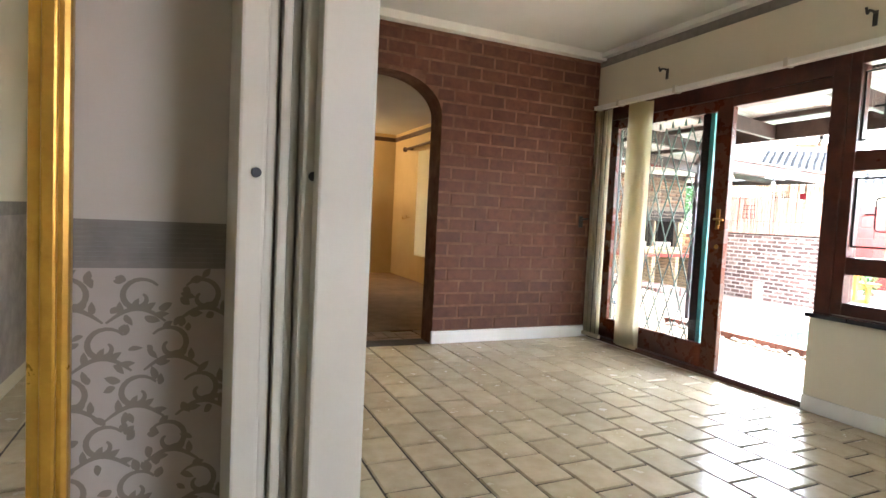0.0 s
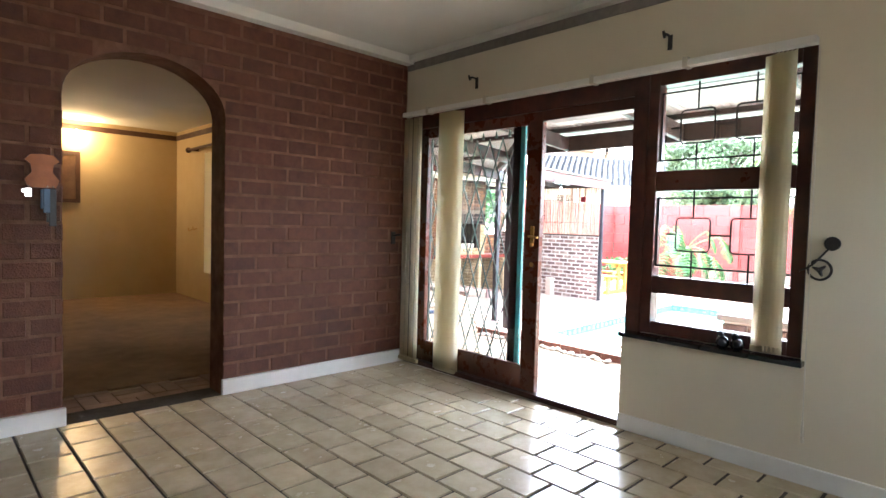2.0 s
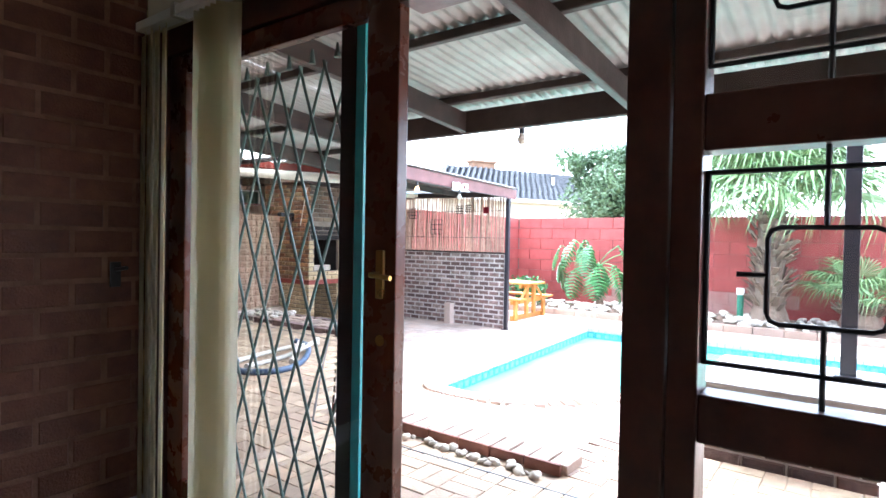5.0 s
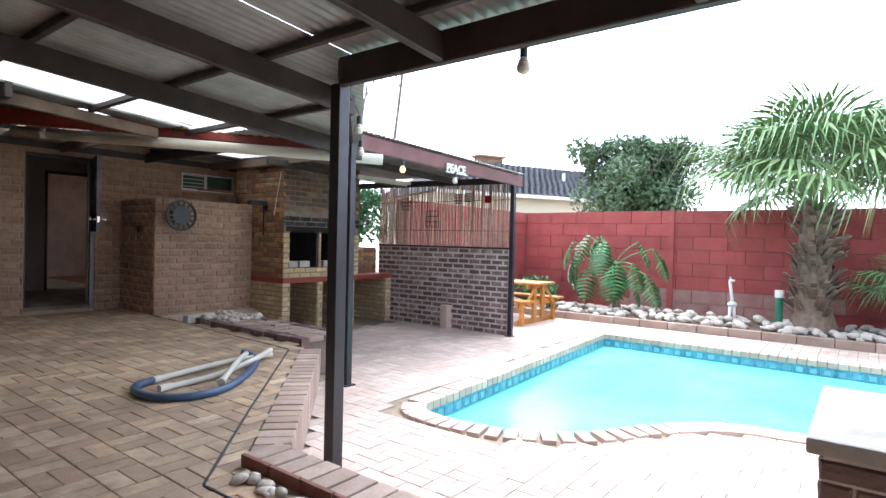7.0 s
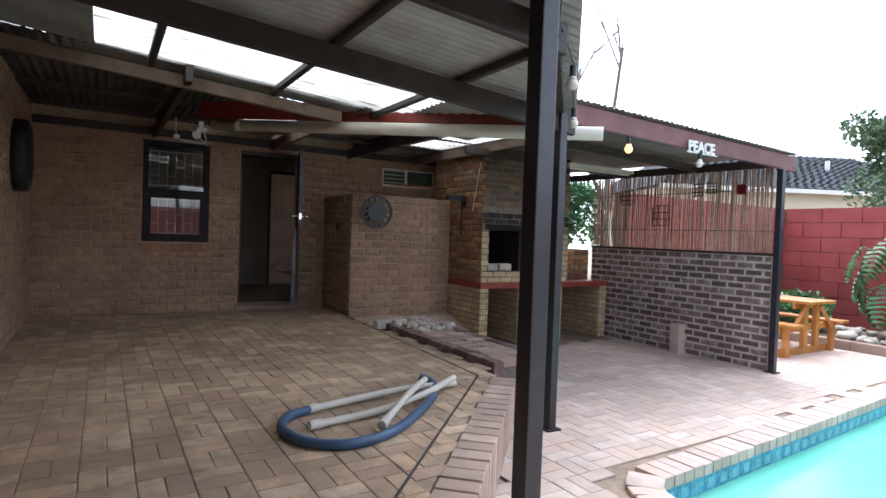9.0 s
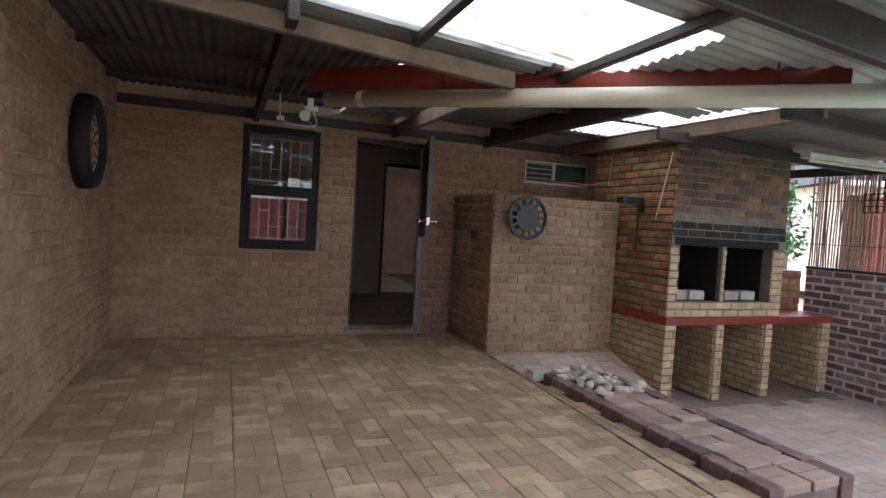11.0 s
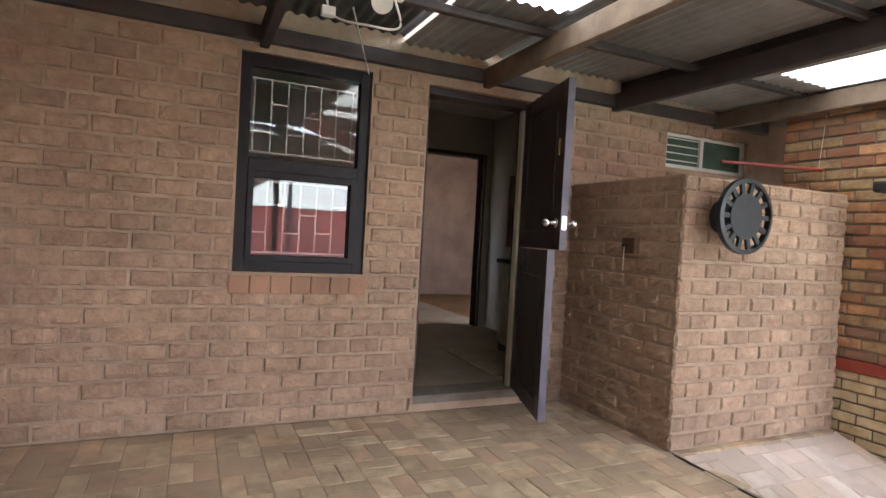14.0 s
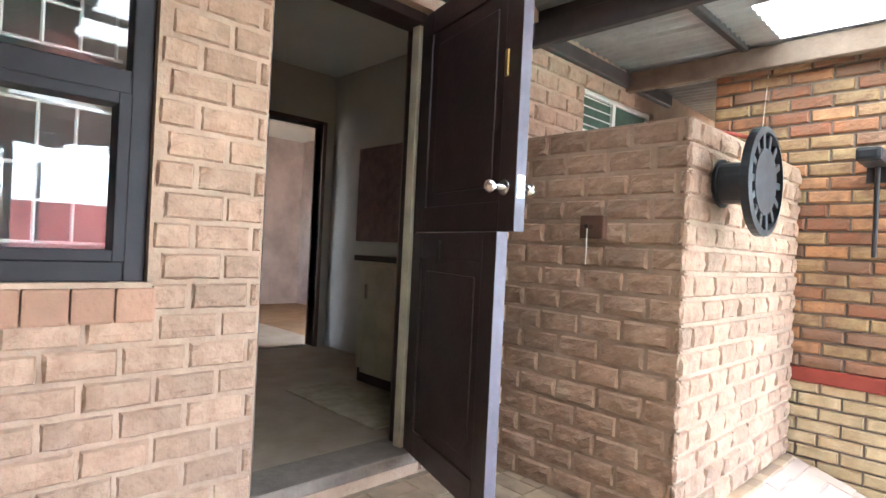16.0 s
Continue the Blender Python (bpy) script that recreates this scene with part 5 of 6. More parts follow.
for at, lit in (((7.82, 6.44, 1.90), True), ((8.87, 6.44, 1.87), False), ((6.75, 6.05, 1.93), False), ((6.1, 5.4, 1.97), False), ((5.28, 3.4, 1.93), False)):
    bulb(at, lit)
string = thing("light_string", "dark cable of the bulb string along the eaves", "cable")
part("cable", tube(curve_pts([(5.24, 3.0, 2.04), (5.25, 4.5, 2.05), (6.1, 5.4, 2.09), (6.75, 6.05, 2.05), (7.2, 6.44, 2.04), (7.82, 6.44, 2.02), (8.87, 6.44, 1.99), (10.4, 6.44, 1.98)], 5), 0.005, 6), M_METAL, string)

wall_pav = solid("wall_pavilion", boxes(((10.52, 6.56, ZD - 0.1), (10.62, 9.4, 0.955))), M_CLINKM, "half-height dark clinker brick wall of the pavilion", "wall", "structure")
course_wall(wall_pav, "clink", (10.52, 9.4, 0), -90, 2.84, ZD + 0.01, 0.95, 0.2, 0.066, 0.020, 0.003, M_CLINKER, (), 0.004, near=(10.5, 7.2, 0.2), jitter=0.003)
stub = solid("brick_stub", boxes(((10.38, 7.66, ZD), (10.52, 7.80, ZD + 0.4)), bevel=0.01), M_DECK, "short broken brick stub against the pavilion wall", "brick stub")
screen = thing("cane_screen", "screen of upright cane poles above the brick wall", "screen")
part("rail", boxes(((10.5, 6.53, 0.955), (10.545, 9.4, 0.985))), M_BEAM, screen)
rnd = random.Random(11)
pole_meshes = []
for k in range(6):
    bm = bmesh.new()
    bend = rnd.uniform(-0.012, 0.012)
    bm2 = tube([(0, 0, 0), (bend, bend * 0.5, 0.35), (bend * 0.3, -bend, 0.75), (0, 0, 1.05)], rnd.uniform(0.007, 0.011), 6)
    bm.free()
    pole_meshes.append(mesh_of(bm2, "pole", M_BAMBOO))
y = 6.58
while y < 9.4:
    ob = new("pole", rnd.choice(pole_meshes))
    ob.parent = screen
    ob.matrix_local = Matrix.Translation((10.52 + rnd.uniform(-0.008, 0.008), y, 0.98)) @ Euler((rnd.uniform(-0.02, 0.02), 0, rnd.uniform(0, 6))).to_matrix().to_4x4()
    y += rnd.uniform(0.022, 0.034)
for z in (1.25, 1.75):
    part("wire", rod((10.505, 6.55, z), (10.505, 9.4, z), 0.004, n=6), M_METAL, screen)
for at, s in (((10.49, 8.1, 1.45), 0.28), ((10.49, 7.55, 1.78), 0.15), ((10.49, 7.35, 1.8), 0.13), ((10.49, 8.7, 1.72), 0.2)):
    o = thing("iron_ornament", "black wire-grid ornament hung on the cane screen", "ornament", "ornaments on the screen", at=at)
    for k in range(4):
        part("wire", rod((0, -s / 2, -s / 2 + s * k / 3), (0, s / 2, -s / 2 + s * k / 3), 0.006, n=6), M_METAL, o)
        part("wire", rod((0, -s / 2 + s * k / 3, -s / 2), (0, -s / 2 + s * k / 3, s / 2), 0.006, n=6), M_METAL, o)
o = thing("red_ornament", "small red tin heart on the cane screen", "ornament", at=(10.49, 6.95, 1.76))
part("plate", boxes(((-0.004, -0.06, -0.06), (0.004, 0.06, 0.06)), bevel=0.02), mat("dark_red_tin", (0.22, 0.01, 0.02), None, 10, 0.4, 0.0, 0.0), o)
tubelight = thing("tube_light", "white fluorescent batten under the pavilion roof", "ceiling light", at=(8.95, 8.37, 2.02))
part("body", boxes(((-0.03, -0.05, 0), (1.2, 0.05, 0.05)), bevel=0.006), M_PVC, tubelight)
part("tube", rod((0.02, 0, -0.015), (1.15, 0, -0.015), 0.014), M_BULBOFF, tubelight)


# ---- braai ----
def braai():
    b = thing("braai", "built-in brick barbecue with sooted chimney and red slab", "barbecue")
    x0, x1, y0, y1 = 8.07, 9.62, 9.02, 10.3
    xr = 10.46
    def core_box(_, a, c):
        part("core", boxes((a, c)), M_BRM, b)

    for a, c in ((x0 + 0.012, 8.21), (8.74, 8.85), (9.44, 9.55), (10.32, xr)):
        core_box(0, (a, y0 + 0.012, ZD), (c, y1, 0.37))
    core_box(0, (x0 + 0.1, y1 - 0.1, ZD), (xr, y1, 0.37))
    for a, c in ((x0 + 0.012, 8.19), (8.75, 8.80), (9.46, x1)):
        core_box(0, (a, y0 + 0.012, 0.45), (c, y1, 1.17))
    core_box(0, (8.19, y0 + 0.012, 0.45), (9.46, y0 + 0.12, 0.60))
    core_box(0, (8.19, y1 - 0.1, 0.45), (9.46, y1, 1.17))
    core_box(0, (x0 + 0.012, y0 + 0.012, 1.17), (x1, y1, 2.9))
    core_box(0, (x1, y0 + 0.4, 0.45), (xr, y1, 0.92))
    part("slab", boxes(((x0 - 0.015, y0 - 0.02, 0.37), (xr, y1, 0.45)), bevel=0.008), M_REDBAND, b, "red painted slab")
    part("lintel", boxes(((8.12, y0 - 0.006, 1.165), (9.52, y0 + 0.02, 1.24)), bevel=0.003), mat("soot", (0.012, 0.011, 0.011), None, 8, 0.9, 0.3, 0.0), b, "soot-black steel lintel")
    soot = mat("black_soot", (0.014, 0.013, 0.012), None, 6, 0.95, 0.3, 0.0)
    for a, c in (((8.19, y1 - 0.12, 0.45), (9.46, y1 - 0.105, 1.17)), ((8.191, y0 + 0.13, 0.452), (8.2, y1 - 0.12, 1.168)), ((9.45, y0 + 0.13, 0.452), (9.459, y1 - 0.12, 1.168)), ((8.2, y0 + 0.13, 1.155), (9.45, y1 - 0.12, 1.168)), ((8.742, y0 + 0.06, 0.452), (8.749, y1 - 0.12, 1.15)), ((8.801, y0 + 0.06, 0.452), (8.808, y1 - 0.12, 1.15))):
        part("firebox_lining", boxes((a, c)), soot, b, "soot-blackened lining")
    front, side = (x0, y0 + 0.012, 0), (x0 + 0.012, y1, 0)
    args = dict(jitter=0.002, limit=300)
    course_wall(b, "brL", side, -90, y1 - y0, ZD + 0.005, 0.37, 0.2, 0.062, 0.011, 0.012, M_YELLOW, (), 0.003, near=(8, 9.3, 0), **args)
    course_wall(b, "brU", side, -90, y1 - y0, 0.452, 2.35, 0.2, 0.066, 0.011, 0.012, M_MIXED, (), 0.006, near=(8, 9.3, 1), first=1, **args)
    hl = [(8.21 - x0, 8.74 - x0, -1, 1), (8.85 - x0, 9.44 - x0, -1, 1), (9.55 - x0, 10.32 - x0, -1, 1)]
    course_wall(b, "brF", front, 0, xr - x0, ZD + 0.005, 0.37, 0.2, 0.062, 0.011, 0.012, M_YELLOW, hl, 0.003, near=(8.8, 9, 0), **args)
    hu = [(8.19 - x0, 8.75 - x0, 0.60, 1.24), (8.80 - x0, 9.46 - x0, 0.60, 1.24)]
    course_wall(b, "brH", front, 0, x1 - x0, 0.452, 1.165, 0.2, 0.066, 0.011, 0.012, M_YELLOW, hu, 0.006, near=(8.8, 9, 1), first=1, **args)
    course_wall(b, "brK", front, 0, x1 - x0, 1.25, 1.42, 0.2, 0.066, 0.011, 0.006, M_BLACKBRICK, (), 0.006, near=(8.8, 9, 1.3), **args)
    course_wall(b, "brC", front, 0, x1 - x0, 1.481, 2.35, 0.2, 0.066, 0.011, 0.006, M_SOOT, (), 0.006, near=(8.8, 9, 1.5), first=1, **args)
    course_wall(b, "brR", (x1, y0 + 0.4, 0), 0, xr - x1, 0.452, 0.92, 0.2, 0.066, 0.011, 0.012, M_MIXED, (), 0.006, near=(10, 9, 1), **args)
    for k in range(5):
        x = 8.25 + k * 0.24
        if abs(x - 8.77) < 0.12:
            continue
        br = part("loose_brick", boxes(((x, y0 + 0.14, 0.60), (x + 0.2, y0 + 0.25, 0.60 + 0.1)), bevel=0.012), M_STONE, b, "ash-grey loose firebrick")
    # inner side walls of the lower bays
    for xa in (8.74, 9.44, 10.32):
        course_wall(b, "brS", (xa, y1, 0), -90, y1 - y0 - 0.02, ZD + 0.005, 0.365, 0.2, 0.062, 0.011, 0.008, M_YELLOW, (), 0.002, near=(9, 9, 0), limit=60)


braai()
tool = thing("braai_tool", "black hooded tool holder hung on the braai", "holder", at=(8.04, 9.45, 1.5))
part("hood", boxes(((-0.28, -0.05, 0.05), (0.0, 0.06, 0.12)), bevel=0.02), M_PLASTIC, tool)
part("rod", rod((-0.03, 0, -0.42), (-0.03, 0, 0.06), 0.012), M_METAL, tool)
part("plate", boxes(((-0.012, -0.05, -0.03), (0.0, 0.05, 0.1))), M_METAL, tool)
rope = thing("rope", "frayed pale rope hanging on the braai corner", "rope")
part("strand", tube(curve_pts([(8.02, 9.04, 2.05), (8.02, 9.12, 1.75), (8.03, 9.22, 1.4)], 6), 0.007, 6), M_PVC, rope)


def wheel_reel():
    d = thing("hose_reel", "round black plastic hose reel on the brick screen", "hose reel", at=(6.815, BY0, 1.34))
    part("axle", rod((0, 0, 0), (0, -0.15, 0), 0.085, n=24), M_PLASTIC, d)
    ring = bmesh.new()
    n = 40
    prev = None
    prof = [(0.215, -0.15), (0.215, -0.18), (0.19, -0.185), (0.19, -0.15)]
    rows = [[ring.verts.new((r * math.cos(a), y, r * math.sin(a))) for r, y in prof] for a in [2 * math.pi * i / n for i in range(n)]]
    for i in range(n):
        for k in range(4):
            ring.faces.new((rows[i][k], rows[i][(k + 1) % 4], rows[(i + 1) % n][(k + 1) % 4], rows[(i + 1) % n][k]))
    part("rim", ring, M_PLASTIC, d)
    part("hub", rod((0, -0.155, 0), (0, -0.178, 0), 0.135, 0.13, 36), M_PLASTIC, d, "raised black hub plate")
    for k in range(14):
        a = 2 * math.pi * k / 14
        bm = boxes(((0.13, -0.176, -0.014), (0.195, -0.156, 0.014)), bevel=0.003)
        bmesh.ops.transform(bm, matrix=Matrix.Rotation(a, 4, "Y"), verts=bm.verts)
        part("spoke", bm, M_PLASTIC, d)
    part("back_flange", rod((0, -0.02, 0), (0, -0.012, 0), 0.1, n=30), M_PLASTIC, d)


wheel_reel()
plug = thing("wall_tap", "small dark tap box with a dangling string", "tap", at=(BX0 - 0.015, 10.19, 1.14))
part("plate", boxes(((-0.03, -0.055, -0.05), (0.012, 0.055, 0.05)), bevel=0.006), M_BROWNTRIM, plug)
part("stem", rod((-0.03, 0, 0), (-0.07, 0, 0), 0.01), M_CHROME, plug)
part("string", rod((-0.06, 0, 0), (-0.06, 0, -0.16), 0.003, n=6), M_PVC, plug)


def dartboard():
    d = thing("dartboard", "round dartboard in a thick black tyre surround", "dartboard", at=(XO + 0.012, 9.48, 1.67), rz=90)
    n = 40
    ring = bmesh.new()
    prof = [(0.235, 0.0), (0.235, -0.07), (0.25, -0.105), (0.285, -0.118), (0.32, -0.105), (0.335, -0.07), (0.335, 0.0)]
    rows = [[ring.verts.new((r * math.cos(a), y, r * math.sin(a))) for r, y in prof] for a in [2 * math.pi * i / n for i in range(n)]]
    for i in range(n):
        for k in range(len(prof)):
            ring.faces.new((rows[i][k], rows[i][(k + 1) % len(prof)], rows[(i + 1) % n][(k + 1) % len(prof)], rows[(i + 1) % n][k]))
    part("surround", ring, mat("tyre_rubber", (0.016, 0.016, 0.017), None, 14, 0.7, 0.3, 0.0), d, "thick black rubber surround", smooth=True)
    part("board", rod((0, 0, 0), (0, -0.07, 0), 0.234, n=40), mat("green_number_ring", (0.02, 0.14, 0.10), None, 10, 0.7, 0.1, 0.0), d, "green number ring")
    cols = [mat("dart_red", (0.40, 0.03, 0.02), None, 10, 0.8, 0.1, 0.0), mat("dart_cream", (0.62, 0.52, 0.36), None, 10, 0.8, 0.1, 0.0), mat("dart_black", (0.02, 0.02, 0.02), None, 10, 0.8, 0.1, 0.0)]
    for c, (r0, r1) in enumerate(((0.03, 0.095), (0.095, 0.108), (0.108, 0.155), (0.155, 0.17))):
        for k in range(20):
            par = k % 2
            a0, a1 = math.pi * (2 * k - 1) / 20, math.pi * (2 * k + 1) / 20
            bm = bmesh.new()
            vs = [[bm.verts.new((r * math.cos(a), y, r * math.sin(a))) for r, a in ((r0, a0), (r1, a0), (r1, a1), (r0, a1))] for y in (-0.069, -0.0725 - 0.0004 * c)]
            bm.faces.new(vs[0])
            bm.faces.new(vs[1])
            for q in range(4):
                bm.faces.new((vs[0][q - 1], vs[0][q], vs[1][q], vs[1][q - 1]))
            part("segment", bm, cols[par] if c % 2 == 0 else cols[0 if par else 2], d)
    part("bull", rod((0, -0.07, 0), (0, -0.0745, 0), 0.03, n=20), cols[0], d)
    for k in range(20):
        a = math.pi * k / 10
        part("numeral", boxes(((0.2 * math.cos(a) - 0.008, -0.0735, 0.2 * math.sin(a) - 0.012), (0.2 * math.cos(a) + 0.008, -0.069, 0.2 * math.sin(a) + 0.012))), M_BULBOFF, d, "pale number mark")


dartboard()
spot = thing("clamp_lamp", "white clamp spotlight with trailing cable under the roof", "lamp", at=(4.66, 9.75, 2.12))
part("shade", rod((0, 0, 0), (-0.03, -0.09, -0.05), 0.025, 0.045, 20), M_WHITE, spot)
part("clamp", boxes(((-0.02, -0.02, 0.01), (0.09, 0.02, 0.05)), ((0.0, -0.015, 0.05), (0.05, 0.015, 0.12)), bevel=0.006), M_WHITE, spot)
part("cable", tube(curve_pts([(0.05, 0, 0.02), (0.08, 0, -0.10), (-0.05, 0, -0.12), (-0.2, 0.1, -0.06), (-0.22, 0.1, 0.15)], 6), 0.005, 6), M_WHITE, spot)
part("plug", boxes(((-0.24, 0.08, -0.08), (-0.18, 0.12, -0.04)), bevel=0.006), M_WHITE, spot)
wire = thing("window_wire", "thin cable from the roof beam to the window corner", "cable")
part("cable", rod((4.62, 10.1, 2.2), (4.93, 10.86, 2.12), 0.004, n=6), M_PVC, wire)
redbar = thing("red_bar", "red painted iron rod with a white end above the screen", "rod", at=(8.1, 10.0, 1.76))
part("bar", rod((-0.7, 0.3, 0.02), (0.0, 0, 0), 0.012), M_RED, redbar)
part("tip", rod((0, 0, 0), (0.05, -0.02, 0), 0.016), M_WHITE, redbar)
part("cord", rod((-0.05, 0.02, 0), (-0.02, 0.0, 0.5), 0.003, n=6), M_PVC, redbar)
bulk = thing("bulkhead_lamp", "small lit bulkhead lamp behind the screen", "wall lamp", at=(9.5, 10.6, 2.04))
part("shade", rod((0, 0.2, 0), (0, 0.08, 0), 0.045, 0.05), M_BULB, bulk, "warm glowing lamp glass")
part("mount", rod((0, 0.27, 0), (0, 0.2, 0), 0.05), M_METAL, bulk)

# ---- patio edge, platform and hose ----
kerb = thing("kerb", "brick-on-edge coping along the patio edge", "kerb", kind="structure")
DRAIN = [(4.24, 2.4), (4.19, 4.35), (4.9, 5.1), (6.34, 6.58), (6.46, 8.6), (6.54, 9.79)]
EDGE = [(5.2, 2.50), (4.44, 2.62), (4.44, 4.42), (6.42, 6.5)]
rnd = random.Random(21)
M_COP = palette(mat("coping_brick", (0.42, 0.31, 0.25), (0.35, 0.25, 0.19), 8, 0.8, 0.4, 0.12), [(0.44, 0.32, 0.26), (0.38, 0.27, 0.21), (0.47, 0.36, 0.29)])
M_COP2 = mat("dark_coping_brick", (0.27, 0.115, 0.08), (0.20, 0.08, 0.058), 8, 0.8, 0.4, 0.2)
for (ax, ay), (bx, by) in zip(EDGE, EDGE[1:]):
    ln = math.hypot(bx - ax, by - ay)
    d = ((bx - ax) / ln, (by - ay) / ln)
    ang = math.atan2(d[1], d[0])
    raised = ax == bx
    n = int(ln / 0.115)
    for k in range(n):
        s = (k + 0.5) * ln / n
        hgt = 0.06 if raised else 0.012
        me = MESHES.get(("copb", raised)) or mesh_of(boxes(((-0.053, -0.10, -0.3), (0.053, 0.10, hgt)), bevel=0.008), "brick", M_COP)
        MESHES[("copb", raised)] = me
        ob = new("brick", me)
        ob.parent = kerb
        ob.matrix_local = Matrix.Translation((ax + d[0] * s + 0.10 * d[1], ay + d[1] * s - 0.10 * d[0], ZP + rnd.uniform(-0.002, 0.002))) @ Matrix.Rotation(ang + rnd.uniform(-.02, .02), 4, "Z")

for k in range(8):
    part("face_brick", boxes(((4.415, 2.66 + k * 0.22, ZP), (4.438, 2.66 + k * 0.22 + 0.212, ZP + 0.064)), bevel=0.004), M_COP2, kerb, "dark red brick face")
gap = thing("drain_gap", "dark open joint along the paved patio", "joint", kind="structure")
for (ax, ay), (bx, by) in zip(DRAIN, DRAIN[1:]):
    beam((ax, ay, ZP + 0.009), (bx, by, ZP + 0.009), 0.022, 0.01, M_METAL, gap, "joint")


def platform():
    p = thing("brick_platform", "long low brick edging bed with pebbles at one end", "brick edging")
    x0, x1, y0, y1 = 6.60, 7.25, 6.72, 8.85
    part("core", boxes(((x0 + 0.02, y0 + 0.02, ZD), (x1 - 0.02, y1 - 0.02, -0.02))), M_BRM, p)
    rn = random.Random(8)
    me = mesh_of(boxes(((-0.105, -0.052, -0.14), (0.105, 0.052, 0.0)), bevel=0.01), "brick", M_CLINKER)
    me2 = mesh_of(boxes(((-0.105, -0.052, -0.055), (0.105, 0.052, 0.0)), bevel=0.01), "brick", M_COP)
    k = 0
    y = y0
    while y < y1 - 0.05:
        for x, m in ((x0 + 0.052, me), (x1 - 0.052, me)):
            ob = new("brick", m)
            ob.parent = p
            ob.matrix_local = Matrix.Translation((x, y + 0.105, 0.015 + rn.uniform(-0.008, 0.004))) @ Matrix.Rotation(math.pi / 2 + rn.uniform(-0.04, 0.04), 4, "Z")
        if y < y1 - 0.75:
            for j, side in ((0, -0.109), (0, 0.109), (1, -0.109), (1, 0.109)):
                ob = new("brick", me2)
                ob.parent = p
                ob.matrix_local = Matrix.Translation(((x0 + x1) / 2 + side + rn.uniform(-.006, .006), y + 0.055 + j * 0.11, 0.015 + rn.uniform(-0.012, 0.006))) @ Euler((rn.uniform(-.03, .03), rn.uniform(-.03, .03), rn.uniform(-0.06, 0.06))).to_matrix().to_4x4()
        y += 0.222
        k += 1
    for k in range(6):
        ob = new("block", mesh_of(boxes(((-0.1, -0.05, 0), (0.1, 0.05, 0.1)), bevel=0.012), "block", M_STONE)) if k < 2 else None
        if ob:
            ob.parent = p
            ob.matrix_local = pose(x0 - 0.02 + k * 0.2, y1 + 0.02, ZP, 0, 0, 8 + 15 * k)


platform()


def stone_mesh(seed, r):
    rn = random.Random(seed)
    bm = bmesh.new()
    bmesh.ops.create_icosphere(bm, subdivisions=2, radius=r)
    s = (rn.uniform(0.9, 1.5), rn.uniform(0.8, 1.1), rn.uniform(0.5, 0.8))
    for v in bm.verts:
        k = 1 + 0.22 * noise.noise(v.co / r * 1.3 + Vector((seed * 7.1, 0, 0)))
        v.co = Vector((v.co.x * s[0] * k, v.co.y * s[1] * k, v.co.z * s[2] * k))
    return mesh_of(bm, "stone", M_STONE, True)


STONES = [stone_mesh(k, 0.05) for k in range(8)]


def stones(name, label, n, area, z, size, seed, heap=0.0):
    p = thing(name, label, "stones", kind="")
    rn = random.Random(seed)
    for k in range(n):
        ob = new("stone", rn.choice(STONES))
        ob.parent = p
        s = size * rn.uniform(0.6, 1.4)
        x, y = rn.uniform(area[0], area[1]), rn.uniform(area[2], area[3])
        ob.matrix_local = Matrix.Translation((x, y, z + 0.03 * s + rn.uniform(0, heap))) @ Euler((rn.uniform(-.4, .4), rn.uniform(-.4, .4), rn.uniform(0, 6))).to_matrix().to_4x4() @ Matrix.Scale(s, 4)


stones("pebble_heap", "heap of pale river pebbles on the brick edging", 70, (6.66, 7.18, 8.2, 8.85), -0.02, 0.72, 2, 0.05)
stones("pebble_row", "row of white pebbles at the foot of the kerb", 60, (4.30, 4.38, 2.75, 4.3), ZP, 0.5, 4)


def pool_hose():
    h = thing("pool_hose", "coiled blue and white pool cleaner hose on the paving", "hose", at=(0, 0, ZP + 0.034))
    white = [[(4.846, 6.223, 0), (5.2, 6.30, 0.005), (5.6, 6.36, 0.01), (5.989, 6.368, 0.0)], [(4.78, 5.95, 0), (5.2, 6.02, 0), (5.6, 6.14, 0.03), (5.95, 6.33, 0.055)], [(5.10, 5.72, 0.03), (5.45, 6.07, 0.07), (5.78, 6.45, 0.03)]]
    blue = [(4.846, 6.223, 0), (4.70, 6.15, 0), (4.62, 5.98, 0), (4.65, 5.77, 0), (4.80, 5.62, 0), (5.02, 5.62, 0), (5.25, 5.75, 0.0), (5.55, 6.02, 0.0), (5.78, 6.3, 0.0), (5.83, 6.46, 0.01), (5.76, 6.5, 0.04)]
    for w in white:
        part("white_section", tube(curve_pts(w, 10), 0.022, 12), M_PVC, h, "white ribbed hose section", smooth=True)
    part("blue_section", tube(curve_pts(blue, 8), 0.028, 12), M_BLUEHOSE, h, "dark blue ribbed hose section", smooth=True)
    for w in white:
        part("cuff", rod(Vector(w[0]) - (Vector(w[1]) - Vector(w[0])).normalized() * 0.02, Vector(w[0]) + (Vector(w[1]) - Vector(w[0])).normalized() * 0.06, 0.027), M_PVC, h)


pool_hose()


